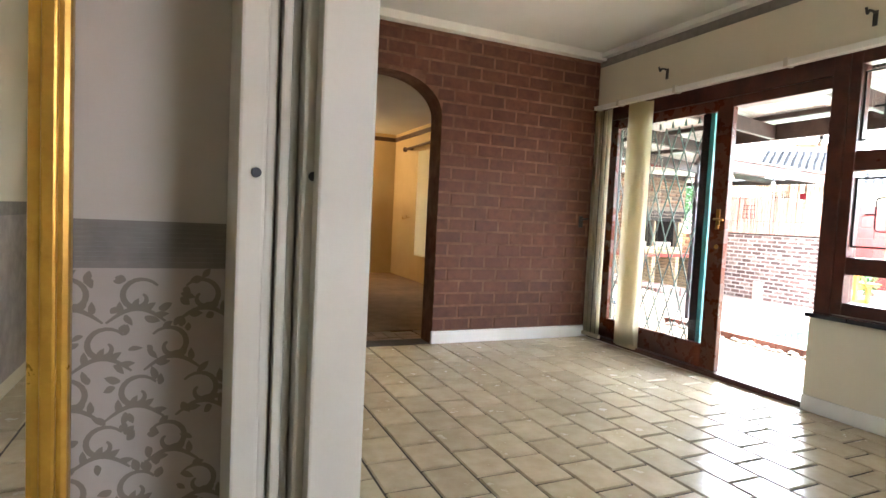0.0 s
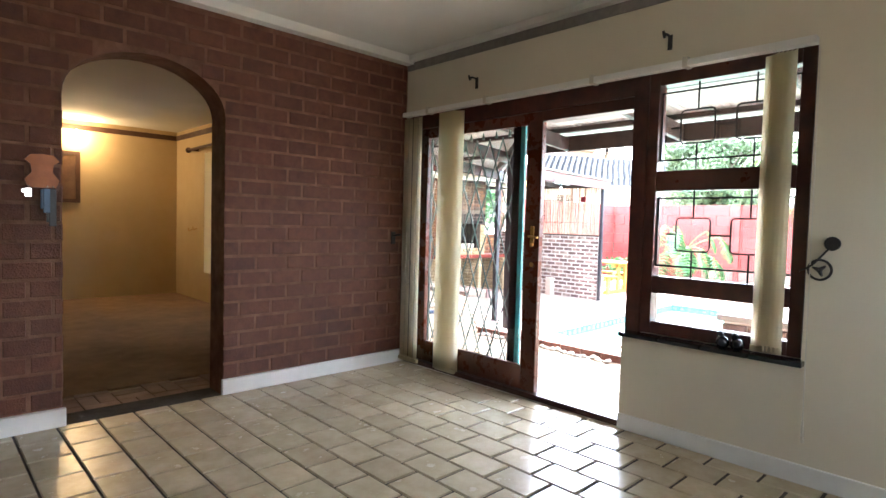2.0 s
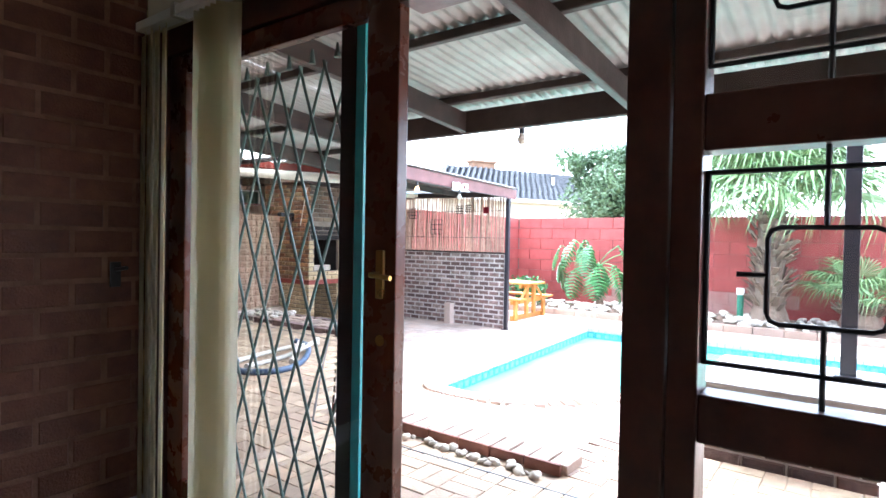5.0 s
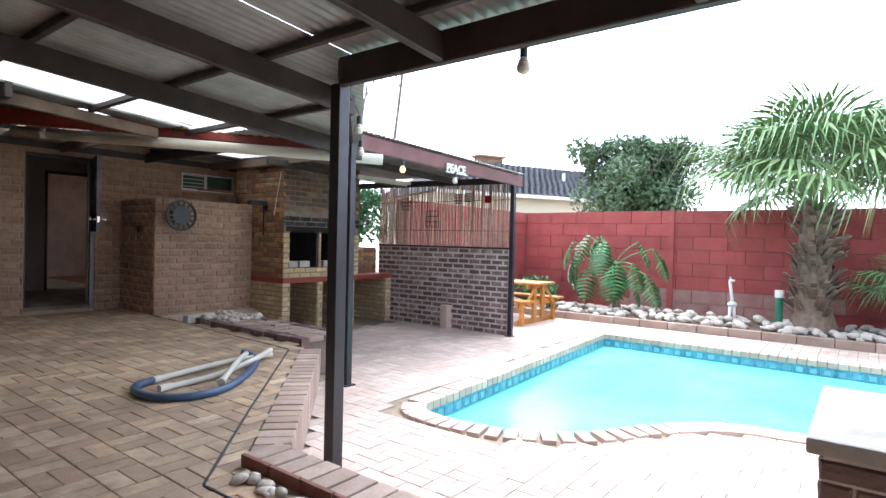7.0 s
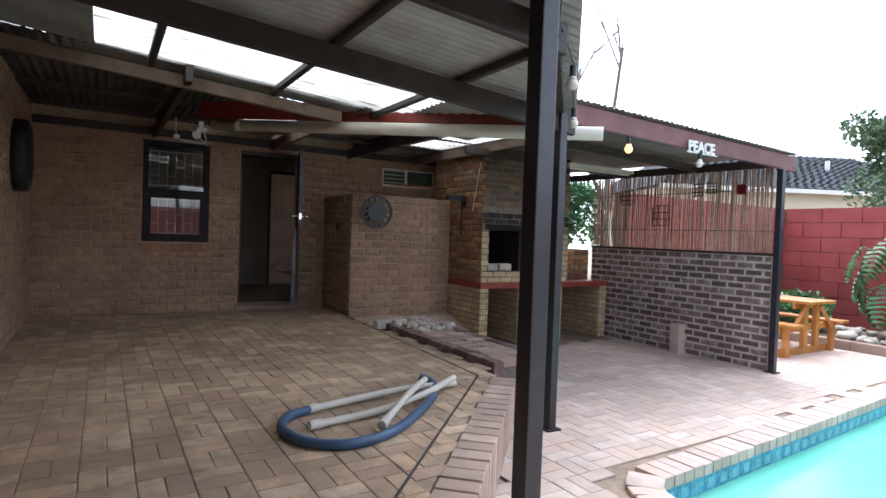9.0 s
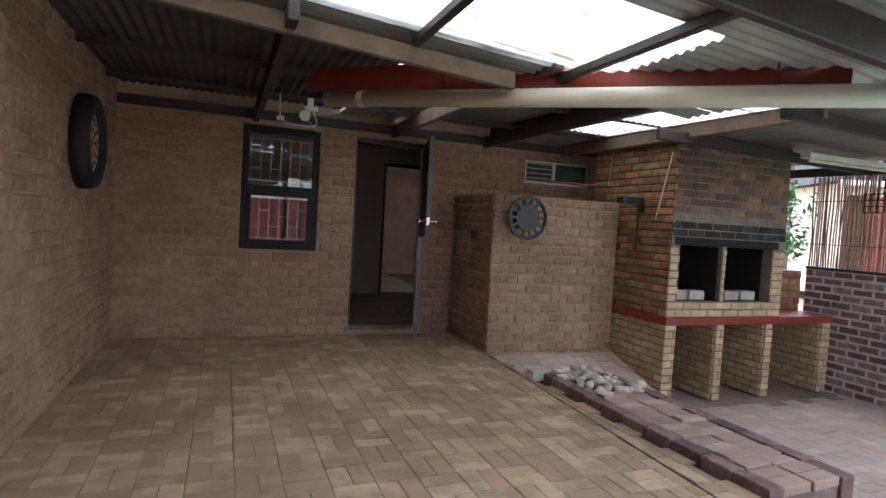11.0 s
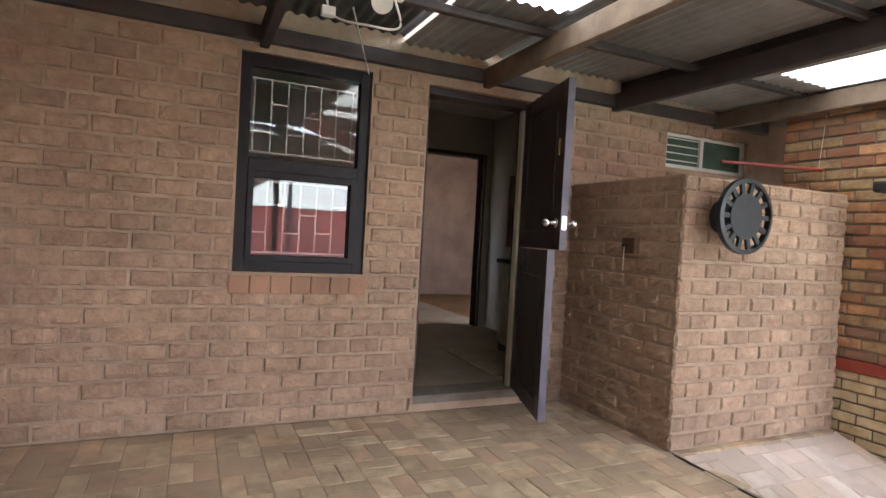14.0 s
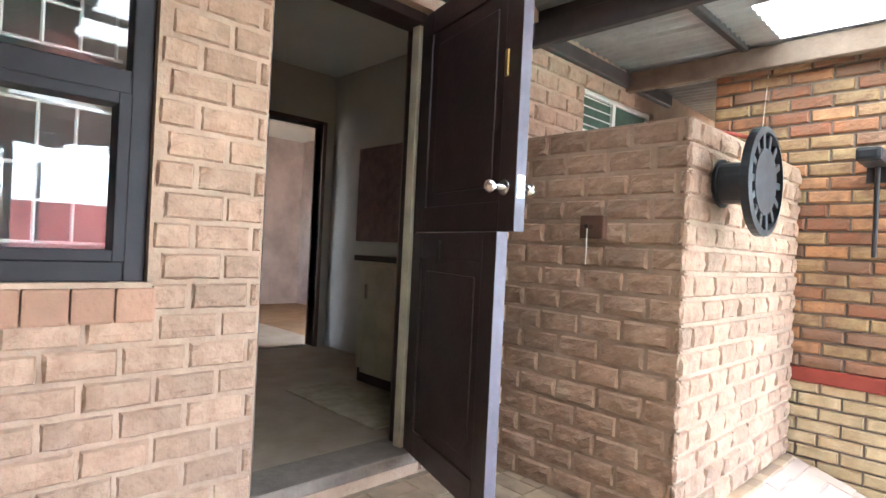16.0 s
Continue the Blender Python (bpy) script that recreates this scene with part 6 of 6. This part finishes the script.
def plinth():
    p = thing("brick_plinth", "low brick plinth with a worn concrete slab", "plinth")
    x0, x1, y0, y1 = 5.3, 6.2, 1.3, 2.15
    part("core", boxes(((x0 + 0.012, y0 + 0.012, ZD), (x1, y1 - 0.012, 0.33))), M_CLINKM, p)
    part("slab", boxes(((x0 - 0.04, y0 - 0.04, 0.33), (x1 + 0.04, y1 + 0.04, 0.39)), bevel=0.012), mat("grey_slab", (0.33, 0.31, 0.29), (0.22, 0.20, 0.19), 6, 0.85, 0.5, 0.0), p, "worn grey slab")
    course_wall(p, "pl", (x0 + 0.012, y1, 0), -90, y1 - y0, ZD, 0.33, 0.21, 0.07, 0.012, 0.012, M_CLINKER, (), 0.006)
    course_wall(p, "pl2", (x1, y1 - 0.012, 0), 180, x1 - x0, ZD, 0.33, 0.21, 0.07, 0.012, 0.012, M_CLINKER, (), 0.006)


plinth()

# ---- pool ----
bm = bmesh.new()
lo = [bm.verts.new((x, y, -1.9)) for x, y in POOL]
mid = [bm.verts.new((x, y, ZD - 0.012)) for x, y in POOL]
for i in range(len(POOL)):
    bm.faces.new((lo[i - 1], lo[i], mid[i], mid[i - 1]))
bm.faces.new(lo)
solid("pool_basin", bm, M_POOL, "turquoise plastered swimming pool basin", "swimming pool", "structure")
bm = bmesh.new()
bm.faces.new([bm.verts.new((x, y, ZD - 0.17)) for x, y in POOL])
solid("water", bm, M_WATER, "still milky turquoise pool water", "water", "structure")


def along(poly, step):
    for i in range(len(poly)):
        (ax, ay), (bx, by) = poly[i - 1], poly[i]
        ln = math.hypot(bx - ax, by - ay)
        n = max(1, round(ln / step))
        for k in range(n):
            t = (k + 0.5) / n
            yield ax + (bx - ax) * t, ay + (by - ay) * t, math.atan2(by - ay, bx - ax), ln / n


edge = thing("pool_edge", "brick coping and blue mosaic band round the pool", "pool edge", kind="structure")
M_MOTIF = mat("pale_blue_motif", (0.25, 0.52, 0.60), (0.16, 0.42, 0.55), 20, 0.2, 0.0, 0.1)
for x, y, a, ln in along(POOL, 0.112):
    s = 1 if not inside(x - math.sin(a) * 0.1, y + math.cos(a) * 0.1, POOL) else -1
    nx, ny = -math.sin(a) * s, math.cos(a) * s
    me = MESHES.get("poolcop") or mesh_of(boxes(((-0.051, -0.11, -0.06), (0.051, 0.11, 0.02)), bevel=0.008), "brick", M_DECK)
    MESHES["poolcop"] = me
    ob = new("brick", me)
    ob.parent = edge
    ob.matrix_local = Matrix.Translation((x + nx * 0.09, y + ny * 0.09, ZD + 0.006 + rnd.uniform(-.003, .003))) @ Matrix.Rotation(a + rnd.uniform(-.03, .03), 4, "Z")
for x, y, a, ln in along(POOL, 0.155):
    s = 1 if inside(x - math.sin(a) * 0.1, y + math.cos(a) * 0.1, POOL) else -1
    nx, ny = -math.sin(a) * s, math.cos(a) * s
    for key, w, d, z0, z1, m in (("ptile", 0.150, 0.006, -0.18, -0.055, M_BLUETILE), ("pmotif", 0.075, 0.009, -0.15, -0.085, M_MOTIF)):
        me = MESHES.get(key) or mesh_of(boxes(((-w / 2, -d, z0), (w / 2, d, z1))), "tile", m)
        MESHES[key] = me
        ob = new("tile", me)
        ob.parent = edge
        ob.matrix_local = Matrix.Translation((x + nx * 0.004, y + ny * 0.004, ZD)) @ Matrix.Rotation(a, 4, "Z")

# ---- garden ----
bed = thing("flower_bed", "raised bed with pale kerb along the red wall", "flower bed", kind="structure")
part("soil", boxes(((13.3, -6, ZD - 0.1), (15.4, 8.9, ZD + 0.08))), M_SOIL, bed)
rnd = random.Random(31)
y = -2.5
while y < 8.8:
    part("kerb_stone", boxes(((13.2, y, ZD - 0.05), (13.32, y + 0.48, ZD + 0.13)), bevel=0.012), M_COP, bed)
    y += 0.49
stones("bed_stones", "white rounded stones covering the garden bed", 260, (13.38, 14.9, 1.6, 8.7), ZD + 0.08, 1.5, 6, 0.03)

wall_red = solid("wall_red", boxes(((15.42, -8, ZD - 0.2), (15.6, 9.1, 1.83)), ((10.7, 8.98, ZD - 0.2), (15.42, 9.15, 1.83))), M_BRM, "red painted precast garden wall", "wall", "structure")
solid("wall_garden_south", boxes(((3.0, -8.18, ZD - 0.2), (15.42, -8.0, 1.83)), ((2.9, -8.2, 1.83), (15.6, -7.97, 1.90))), M_REDWALL, "red painted garden wall at the far end", "wall", "structure")
slabs = []
for row in range(8):
    for k in range(26):
        y = -7.9 + k * 0.66 + (0.33 if row % 2 else 0)
        l = min(0.65, 8.97 - y)
        if l < 0.1:
            continue
        z = ZD + 0.02 + row * 0.28
        base = row < 2 and 2.2 < y < 6.0
        me = MESHES.get(("slab", round(l, 2), base)) or mesh_of(boxes(((-0.015, -l / 2, 0), (0.03, l / 2, 0.272)), bevel=0.006), "slab", M_BARE if base else M_REDWALL)
        MESHES[("slab", round(l, 2), base)] = me
        slabs.append((me, Matrix.Translation((15.41, y + l / 2, z))))
    for k in range(8):
        x = 10.75 + k * 0.58
        me = MESHES.get("slabx") or mesh_of(boxes(((-0.285, -0.03, 0), (0.285, 0.015, 0.272)), bevel=0.006), "slab", M_REDWALL)
        MESHES["slabx"] = me
        slabs.append((me, Matrix.Translation((x + 0.29, 8.97, ZD + 0.02 + row * 0.28))))
lay(wall_red, "slab", slabs, M_REDWALL, 300)
solid("wall_pier", boxes(((15.36, 5.35, ZD), (15.44, 5.47, 1.84))), M_REDWALL, "red painted wall pier", "pier", "structure")


def picnic_table():
    t = thing("picnic_table", "orange varnished pine picnic table with attached benches", "picnic table", at=(12.25, 7.6, ZD))
    y0, y1 = -0.85, 0.85
    for k in range(5):
        part("top_plank", boxes(((-0.36 + k * 0.145, y0, 0.72), (-0.225 + k * 0.145, y1, 0.76)), bevel=0.006), M_PINE, t)
    for s in (-1, 1):
        for k in range(2):
            x = s * 0.62 + (k - 1) * 0.145 + 0.07
            part("bench_plank", boxes(((x - 0.068, y0, 0.42), (x + 0.068, y1, 0.46)), bevel=0.006), M_PINE, t)
        for ye in (y0 + 0.14, y1 - 0.2):
            part("bench_leg", boxes(((s * 0.62 - 0.05, ye, 0.0), (s * 0.62 + 0.05, ye + 0.06, 0.42)), bevel=0.005), M_PINE, t)
    for ye in (y0 + 0.14, y1 - 0.2):
        part("foot_bar", boxes(((-0.72, ye + 0.062, 0.0), (0.72, ye + 0.10, 0.1)), bevel=0.005), M_PINE, t)
        part("cross_bar", boxes(((-0.72, ye + 0.062, 0.33), (0.72, ye + 0.10, 0.42)), bevel=0.005), M_PINE, t)
        part("top_bar", boxes(((-0.36, ye + 0.062, 0.64), (0.36, ye + 0.10, 0.72)), bevel=0.005), M_PINE, t)
        for s in (-1, 1):
            part("table_leg", boxes(((s * 0.16 - 0.05, ye, 0.1), (s * 0.16 + 0.05, ye + 0.06, 0.72)), bevel=0.005), M_PINE, t)
            part("brace", tube([(s * 0.2, ye - 0.005, 0.68), (s * 0.55, ye - 0.005, 0.36)], 0.03, 4), M_PINE, t)


picnic_table()


def giraffe():
    bm = tube(curve_pts([(0, 0, 0.38), (0.0, 0.02, 0.55), (0.0, 0.05, 0.78)], 4), 0.028, 8)
    for x, y in ((-0.03, -0.04), (0.03, -0.04), (-0.03, 0.05), (0.03, 0.05)):
        cyl(bm, (x, y, 0), (x * 0.8, y * 0.7, 0.32), 0.017, 0.024, 8)
    bmesh.ops.create_uvsphere(bm, u_segments=12, v_segments=8, radius=0.07, matrix=Matrix.Translation((0, 0, 0.36)) @ Matrix.Diagonal((0.8, 1.2, 0.9, 1)))
    bmesh.ops.create_uvsphere(bm, u_segments=12, v_segments=8, radius=0.036, matrix=Matrix.Translation((0, 0.02, 0.80)) @ Matrix.Diagonal((0.8, 1.7, 0.8, 1)))
    for s in (-1, 1):
        cyl(bm, (s * 0.015, 0.04, 0.82), (s * 0.02, 0.045, 0.87), 0.006, 0.008, 6)
    ob = solid("garden_statue", bm, M_WHITE, "white painted wooden giraffe statue in the garden bed", "statue", smooth=True)
    ob.matrix_world = pose(14.3, 4.0, ZD + 0.08, 0, 0, 20)


giraffe()
gl = thing("garden_light", "green garden bollard light with a white cap", "garden light", at=(14.25, 3.25, ZD + 0.08))
part("post", rod((0, 0, 0), (0, 0, 0.55), 0.06, n=20), M_GREEN, gl)
part("cap", rod((0, 0, 0.55), (0, 0, 0.68), 0.075, n=20), M_WHITE, gl, "white ribbed lamp cap")


def fan_leaf(r, seed):
    rn = random.Random(seed)
    bm = bmesh.new()
    n = 34
    for k in range(n):
        a = radians(-125 + 250 * k / (n - 1))
        a1 = a + radians(5.2)
        ln = r * (0.82 + 0.18 * math.cos(a)) * rn.uniform(0.9, 1.05)
        droop = rn.uniform(0.35, 0.85) * ln
        o = bm.verts.new((0, 0, 0))
        fold = 0.012 if k % 2 else -0.012
        m0 = bm.verts.new((0.55 * ln * math.cos(a), 0.55 * ln * math.sin(a), fold))
        m1 = bm.verts.new((0.55 * ln * math.cos(a1), 0.55 * ln * math.sin(a1), -fold))
        t0 = bm.verts.new((0.86 * ln * math.cos(a + 0.03), 0.86 * ln * math.sin(a + 0.03), -0.3 * droop))
        t1 = bm.verts.new((0.86 * ln * math.cos(a1 - 0.03), 0.86 * ln * math.sin(a1 - 0.03), -0.3 * droop))
        e = bm.verts.new((ln * 0.92 * math.cos(a + 0.04), ln * 0.92 * math.sin(a + 0.04), -droop))
        bm.faces.new((o, m0, m1))
        bm.faces.new((m0, t0, t1, m1))
        bm.faces.new((t0, e, t1))
    return mesh_of(bm, "leaf", M_LEAF)


def fan_palm(at, trunk_h, r, leaf_n, seed, label):
    p = thing("palm_tree", label, "palm tree", at=at)
    rn = random.Random(seed)
    bm = bmesh.new()
    cyl(bm, (0, 0, 0), (0, 0, 0.35), 0.40, 0.29, 18)
    cyl(bm, (0, 0, 0.3), (0, 0, trunk_h), 0.28, 0.22, 18)
    trunk = part("trunk", bm, M_BARK, p, "shaggy grey-brown palm trunk")
    boot = mesh_of(boxes(((-0.045, -0.012, 0), (0.045, 0.012, 0.25)), bevel=0.01), "leaf_base", M_BARK)
    for k in range(int(170 * trunk_h / 2)):
        a, z = k * 2.4, 0.3 + (trunk_h - 0.3) * rn.random()
        ob = new("leaf_base", boot)
        ob.parent = trunk
        ob.matrix_local = Matrix.Translation((0.26 * math.cos(a), 0.26 * math.sin(a), z)) @ Matrix.Rotation(a - math.pi / 2, 4, "Z") @ Matrix.Rotation(radians(-rn.uniform(30, 60)), 4, "X") @ Matrix.Scale(rn.uniform(0.7, 1.2), 4)
    leaves = [fan_leaf(r, s) for s in range(4)]
    for k in range(leaf_n):
        a = k * 2.399
        el = radians(82 - 60 * k / leaf_n + rn.uniform(-8, 8))
        ln = r * rn.uniform(0.9, 1.25)
        root = Vector((0.1 * math.cos(a), 0.1 * math.sin(a), trunk_h))
        tip = root + ln * Vector((math.cos(a) * math.cos(el), math.sin(a) * math.cos(el), math.sin(el)))
        part("stalk", tube([root, (root + tip) / 2 + Vector((0, 0, 0.08)), tip], 0.014, 5), M_LEAF, p)
        ob = new("leaf", leaves[k % 4])
        ob.parent = p
        ob.matrix_local = Matrix.Translation(tip) @ Matrix.Rotation(a, 4, "Z") @ Matrix.Rotation(-el + radians(rn.uniform(15, 45)), 4, "Y") @ Matrix.Rotation(rn.uniform(-0.3, 0.3), 4, "X")


fan_palm((14.25, 2.75, ZD + 0.05), 2.1, 1.15, 40, 1, "tall fan palm with drooping leaves and shaggy trunk")
fan_palm((14.4, 1.3, ZD + 0.05), 0.4, 0.6, 14, 2, "small low fan palm in the garden bed")


def philodendron():
    p = thing("garden_plant", "large split-leaf philodendron in the stone bed", "plant", at=(14.3, 6.15, ZD + 0.08))
    rn = random.Random(4)
    part("stem", tube(curve_pts([(0, 0, 0), (0.05, 0.1, 0.5), (0, 0.12, 0.98)], 5), 0.09, 8), M_BARK, p)

    def lobed(r):
        bm = bmesh.new()
        for k in range(10):
            for s in (-1, 1):
                t = k / 9
                x0 = r * t
                ln = r * 0.55 * math.sin(math.pi * (0.12 + 0.82 * t)) * rn.uniform(0.85, 1.1)
                bend = -0.25 * r * t * t
                q = [(x0 - 0.01 * r, 0, bend), (x0 + 0.045 * r, 0, bend), (x0 + 0.25 * ln + 0.042 * r, s * ln * 0.6, bend + 0.02), (x0 + 0.45 * ln, s * ln, bend - 0.35 * ln), (x0 + 0.25 * ln - 0.042 * r, s * ln * 0.6, bend + 0.02)]
                vs = [bm.verts.new(c) for c in q]
                bm.faces.new(vs)
        return mesh_of(bm, "leaf", M_LEAF2)

    shapes = [lobed(0.66), lobed(0.56)]
    for k, (a, el, ln) in enumerate(((100, 20, 0.8), (60, 55, 0.75), (130, 50, 0.8), (180, 35, 0.6), (-80, 25, 0.85), (-110, 5, 0.5), (150, -5, 0.55), (90, -15, 0.75), (-150, 10, 0.4), (200, -20, 0.45), (-60, -25, 0.4), (120, 30, 0.95), (80, 5, 0.9), (-90, 45, 0.7), (105, 70, 0.6), (165, 60, 0.55), (-100, -12, 0.75))):
        root = Vector((0, 0.12, 0.98))
        tip = root + ln * Vector((math.cos(radians(a)) * math.cos(radians(el)), math.sin(radians(a)) * math.cos(radians(el)), math.sin(radians(el))))
        part("stalk", tube(curve_pts([root, (root + tip) / 2 + Vector((0, 0, 0.06)), tip], 4), 0.014, 6), M_LEAF, p)
        ob = new("leaf", shapes[k % 2])
        ob.parent = p
        ob.matrix_local = Matrix.Translation(tip) @ Matrix.Rotation(radians(a), 4, "Z") @ Matrix.Rotation(radians(rn.uniform(50, 80)), 4, "Y") @ Matrix.Rotation(rn.uniform(-0.5, 0.5), 4, "X")


philodendron()


def bush(name, at, rx, ry, rz, n, size, material, label, seed, trunk=1.6):
    b = thing(name, label, "tree", at=at)
    rn = random.Random(seed)
    bm = bmesh.new()
    cyl(bm, (0, 0, -trunk), (0, 0, 0.3), 0.14, 0.08, 10)
    for k in range(6):
        a = k * 1.05
        cyl(bm, (0, 0, -0.2), (0.6 * rx * math.cos(a), 0.6 * ry * math.sin(a), 0.5 * rz), 0.06, 0.02, 6)
    part("trunk", bm, M_BARE_TREE, b)
    clumps = [(Vector((rn.gauss(0, 0.42) * rx, rn.gauss(0, 0.42) * ry, rn.uniform(-0.75, 0.75) * rz)), rn.uniform(0.16, 0.36) * rx) for _ in range(90)]
    verts, faces = [], []
    for k in range(n):
        c, r = clumps[rn.randrange(len(clumps))]
        d = Vector((rn.gauss(0, 1), rn.gauss(0, 1), rn.gauss(0, 1))).normalized()
        p = c + d * r * rn.uniform(0.75, 1.05)
        p.z = max(p.z, -rz)
        u = Vector((rn.gauss(0, 1), rn.gauss(0, 1), rn.gauss(0, 1))).normalized()
        v = u.cross(d).normalized()
        u, v = u * size * rn.uniform(0.7, 1.4), v * size * 0.45
        i = len(verts)
        verts += [p - u, p - v + 0.02 * d, p + u, p + v + 0.02 * d]
        faces += [(i, i + 1, i + 2), (i, i + 2, i + 3)]
    me = bpy.data.meshes.new("crown")
    me.from_pydata(verts, [], faces)
    me.materials.append(material)
    ob = new("crown", me)
    ob.parent = b


bush("garden_tree", (20.7, 7.9, 3.0), 1.9, 1.75, 1.6, 22000, 0.085, M_BUSH, "dense dark green leafy tree behind the garden wall", 1, 3.4)
bush("garden_shrub", (14.2, 8.0, 0.0), 0.4, 0.5, 0.3, 1500, 0.06, M_LEAF2, "low grey-green shrub by the red wall", 2, 0.4)
bush("far_tree", (26.0, -3.0, 2.2), 2.6, 3.0, 1.5, 12000, 0.12, M_BUSH, "leafy tree beyond the garden wall", 3, 2.8)
bush("side_tree", (11.6, 11.2, 1.6), 0.7, 0.7, 0.7, 3000, 0.06, M_LEAF2, "green foliage behind the pavilion", 4, 2.0)


def bare_tree():
    t = thing("bare_tree", "leafless grey tree behind the pavilion roof", "tree", at=(14.1, 12.4, ZD))
    rn = random.Random(9)
    bm = bmesh.new()

    def limb(p, d, ln, r, depth):
        q = p + d * ln
        cyl(bm, p, q, r, r * 0.7, 6)
        if depth:
            for k in range(3 if depth > 1 else 2):
                nd = (d + Vector((rn.uniform(-0.8, 0.8), rn.uniform(-0.8, 0.8), rn.uniform(0.0, 0.4)))).normalized()
                limb(p + d * ln * rn.uniform(0.5, 1.0), nd, ln * rn.uniform(0.5, 0.75), r * 0.55, depth - 1)

    limb(Vector((0, 0, 0)), Vector((0, 0, 1)), 4.2, 0.09, 3)
    part("trunk", bm, M_BARE_TREE, t)


bare_tree()


def neighbour_house():
    h = thing("house", "neighbouring house with a dark grey tiled hip roof", "house", at=(25.9, 15.9, 0.25), rz=-27)
    hw, hd, ze, zr = 5.5, 4.0, 2.75, 4.55
    part("wall", boxes(((-hw + 0.4, -hd + 0.4, ZD), (hw - 0.4, hd - 0.4, ze))), M_CREAM, h)
    bm = bmesh.new()
    e = [bm.verts.new(p) for p in ((-hw, -hd, ze), (hw, -hd, ze), (hw, hd, ze), (-hw, hd, ze))]
    r = [bm.verts.new((-hw + 2.6, 0, zr)), bm.verts.new((hw - 1.0, 0, zr))]
    for f in ((e[0], e[1], r[1], r[0]), (e[1], e[2], r[1]), (e[2], e[3], r[0], r[1]), (e[3], e[0], r[0])):
        bm.faces.new(f)
    bm.faces.new(e)
    roofp = part("roof", bm, M_ROOFTILE, h, "dark grey tiled roof")
    bm = bmesh.new()
    for k in range(22):
        t = k / 22
        y, z = -hd + t * hd, ze + t * (zr - ze)
        xl, xr = -hw + 2.6 * t, hw - 1.0 * t
        n = int((xr - xl) / 0.3)
        for q in range(n):
            a = xl + (xr - xl) * q / n
            vs = [bm.verts.new(p) for p in ((a + 0.02, y, z + 0.05), (a + 0.15, y, z + 0.09), (a + 0.28, y, z + 0.05), (a + 0.28, y + hd / 22, z + (zr - ze) / 22 + 0.02), (a + 0.15, y + hd / 22, z + (zr - ze) / 22 + 0.06), (a + 0.02, y + hd / 22, z + (zr - ze) / 22 + 0.02))]
            bm.faces.new((vs[0], vs[1], vs[4], vs[5]))
            bm.faces.new((vs[1], vs[2], vs[3], vs[4]))
    tiles = part("roof_tiles", bm, M_ROOFTILE, roofp)
    tiles["kind"] = "stuff"
    part("gutter", boxes(((-hw, -hd - 0.12, ze - 0.12), (hw, -hd, ze + 0.02))), M_WHITE, h, "white gutter board")
    part("chimney", boxes(((-1.4, 0.2, zr - 0.4), (-0.1, 0.7, zr + 0.35)), ((-1.5, 0.1, zr + 0.3), (0.0, 0.8, zr + 0.4))), M_MIXED, h, "brick chimney")
    part("vent", rod((2.0, -1.8, 3.4), (2.0, -1.8, 4.1), 0.08), M_WHITE, h)


neighbour_house()

# ---- pieces of walls and floors ----
for job in LATER:
    lay_now(*job)
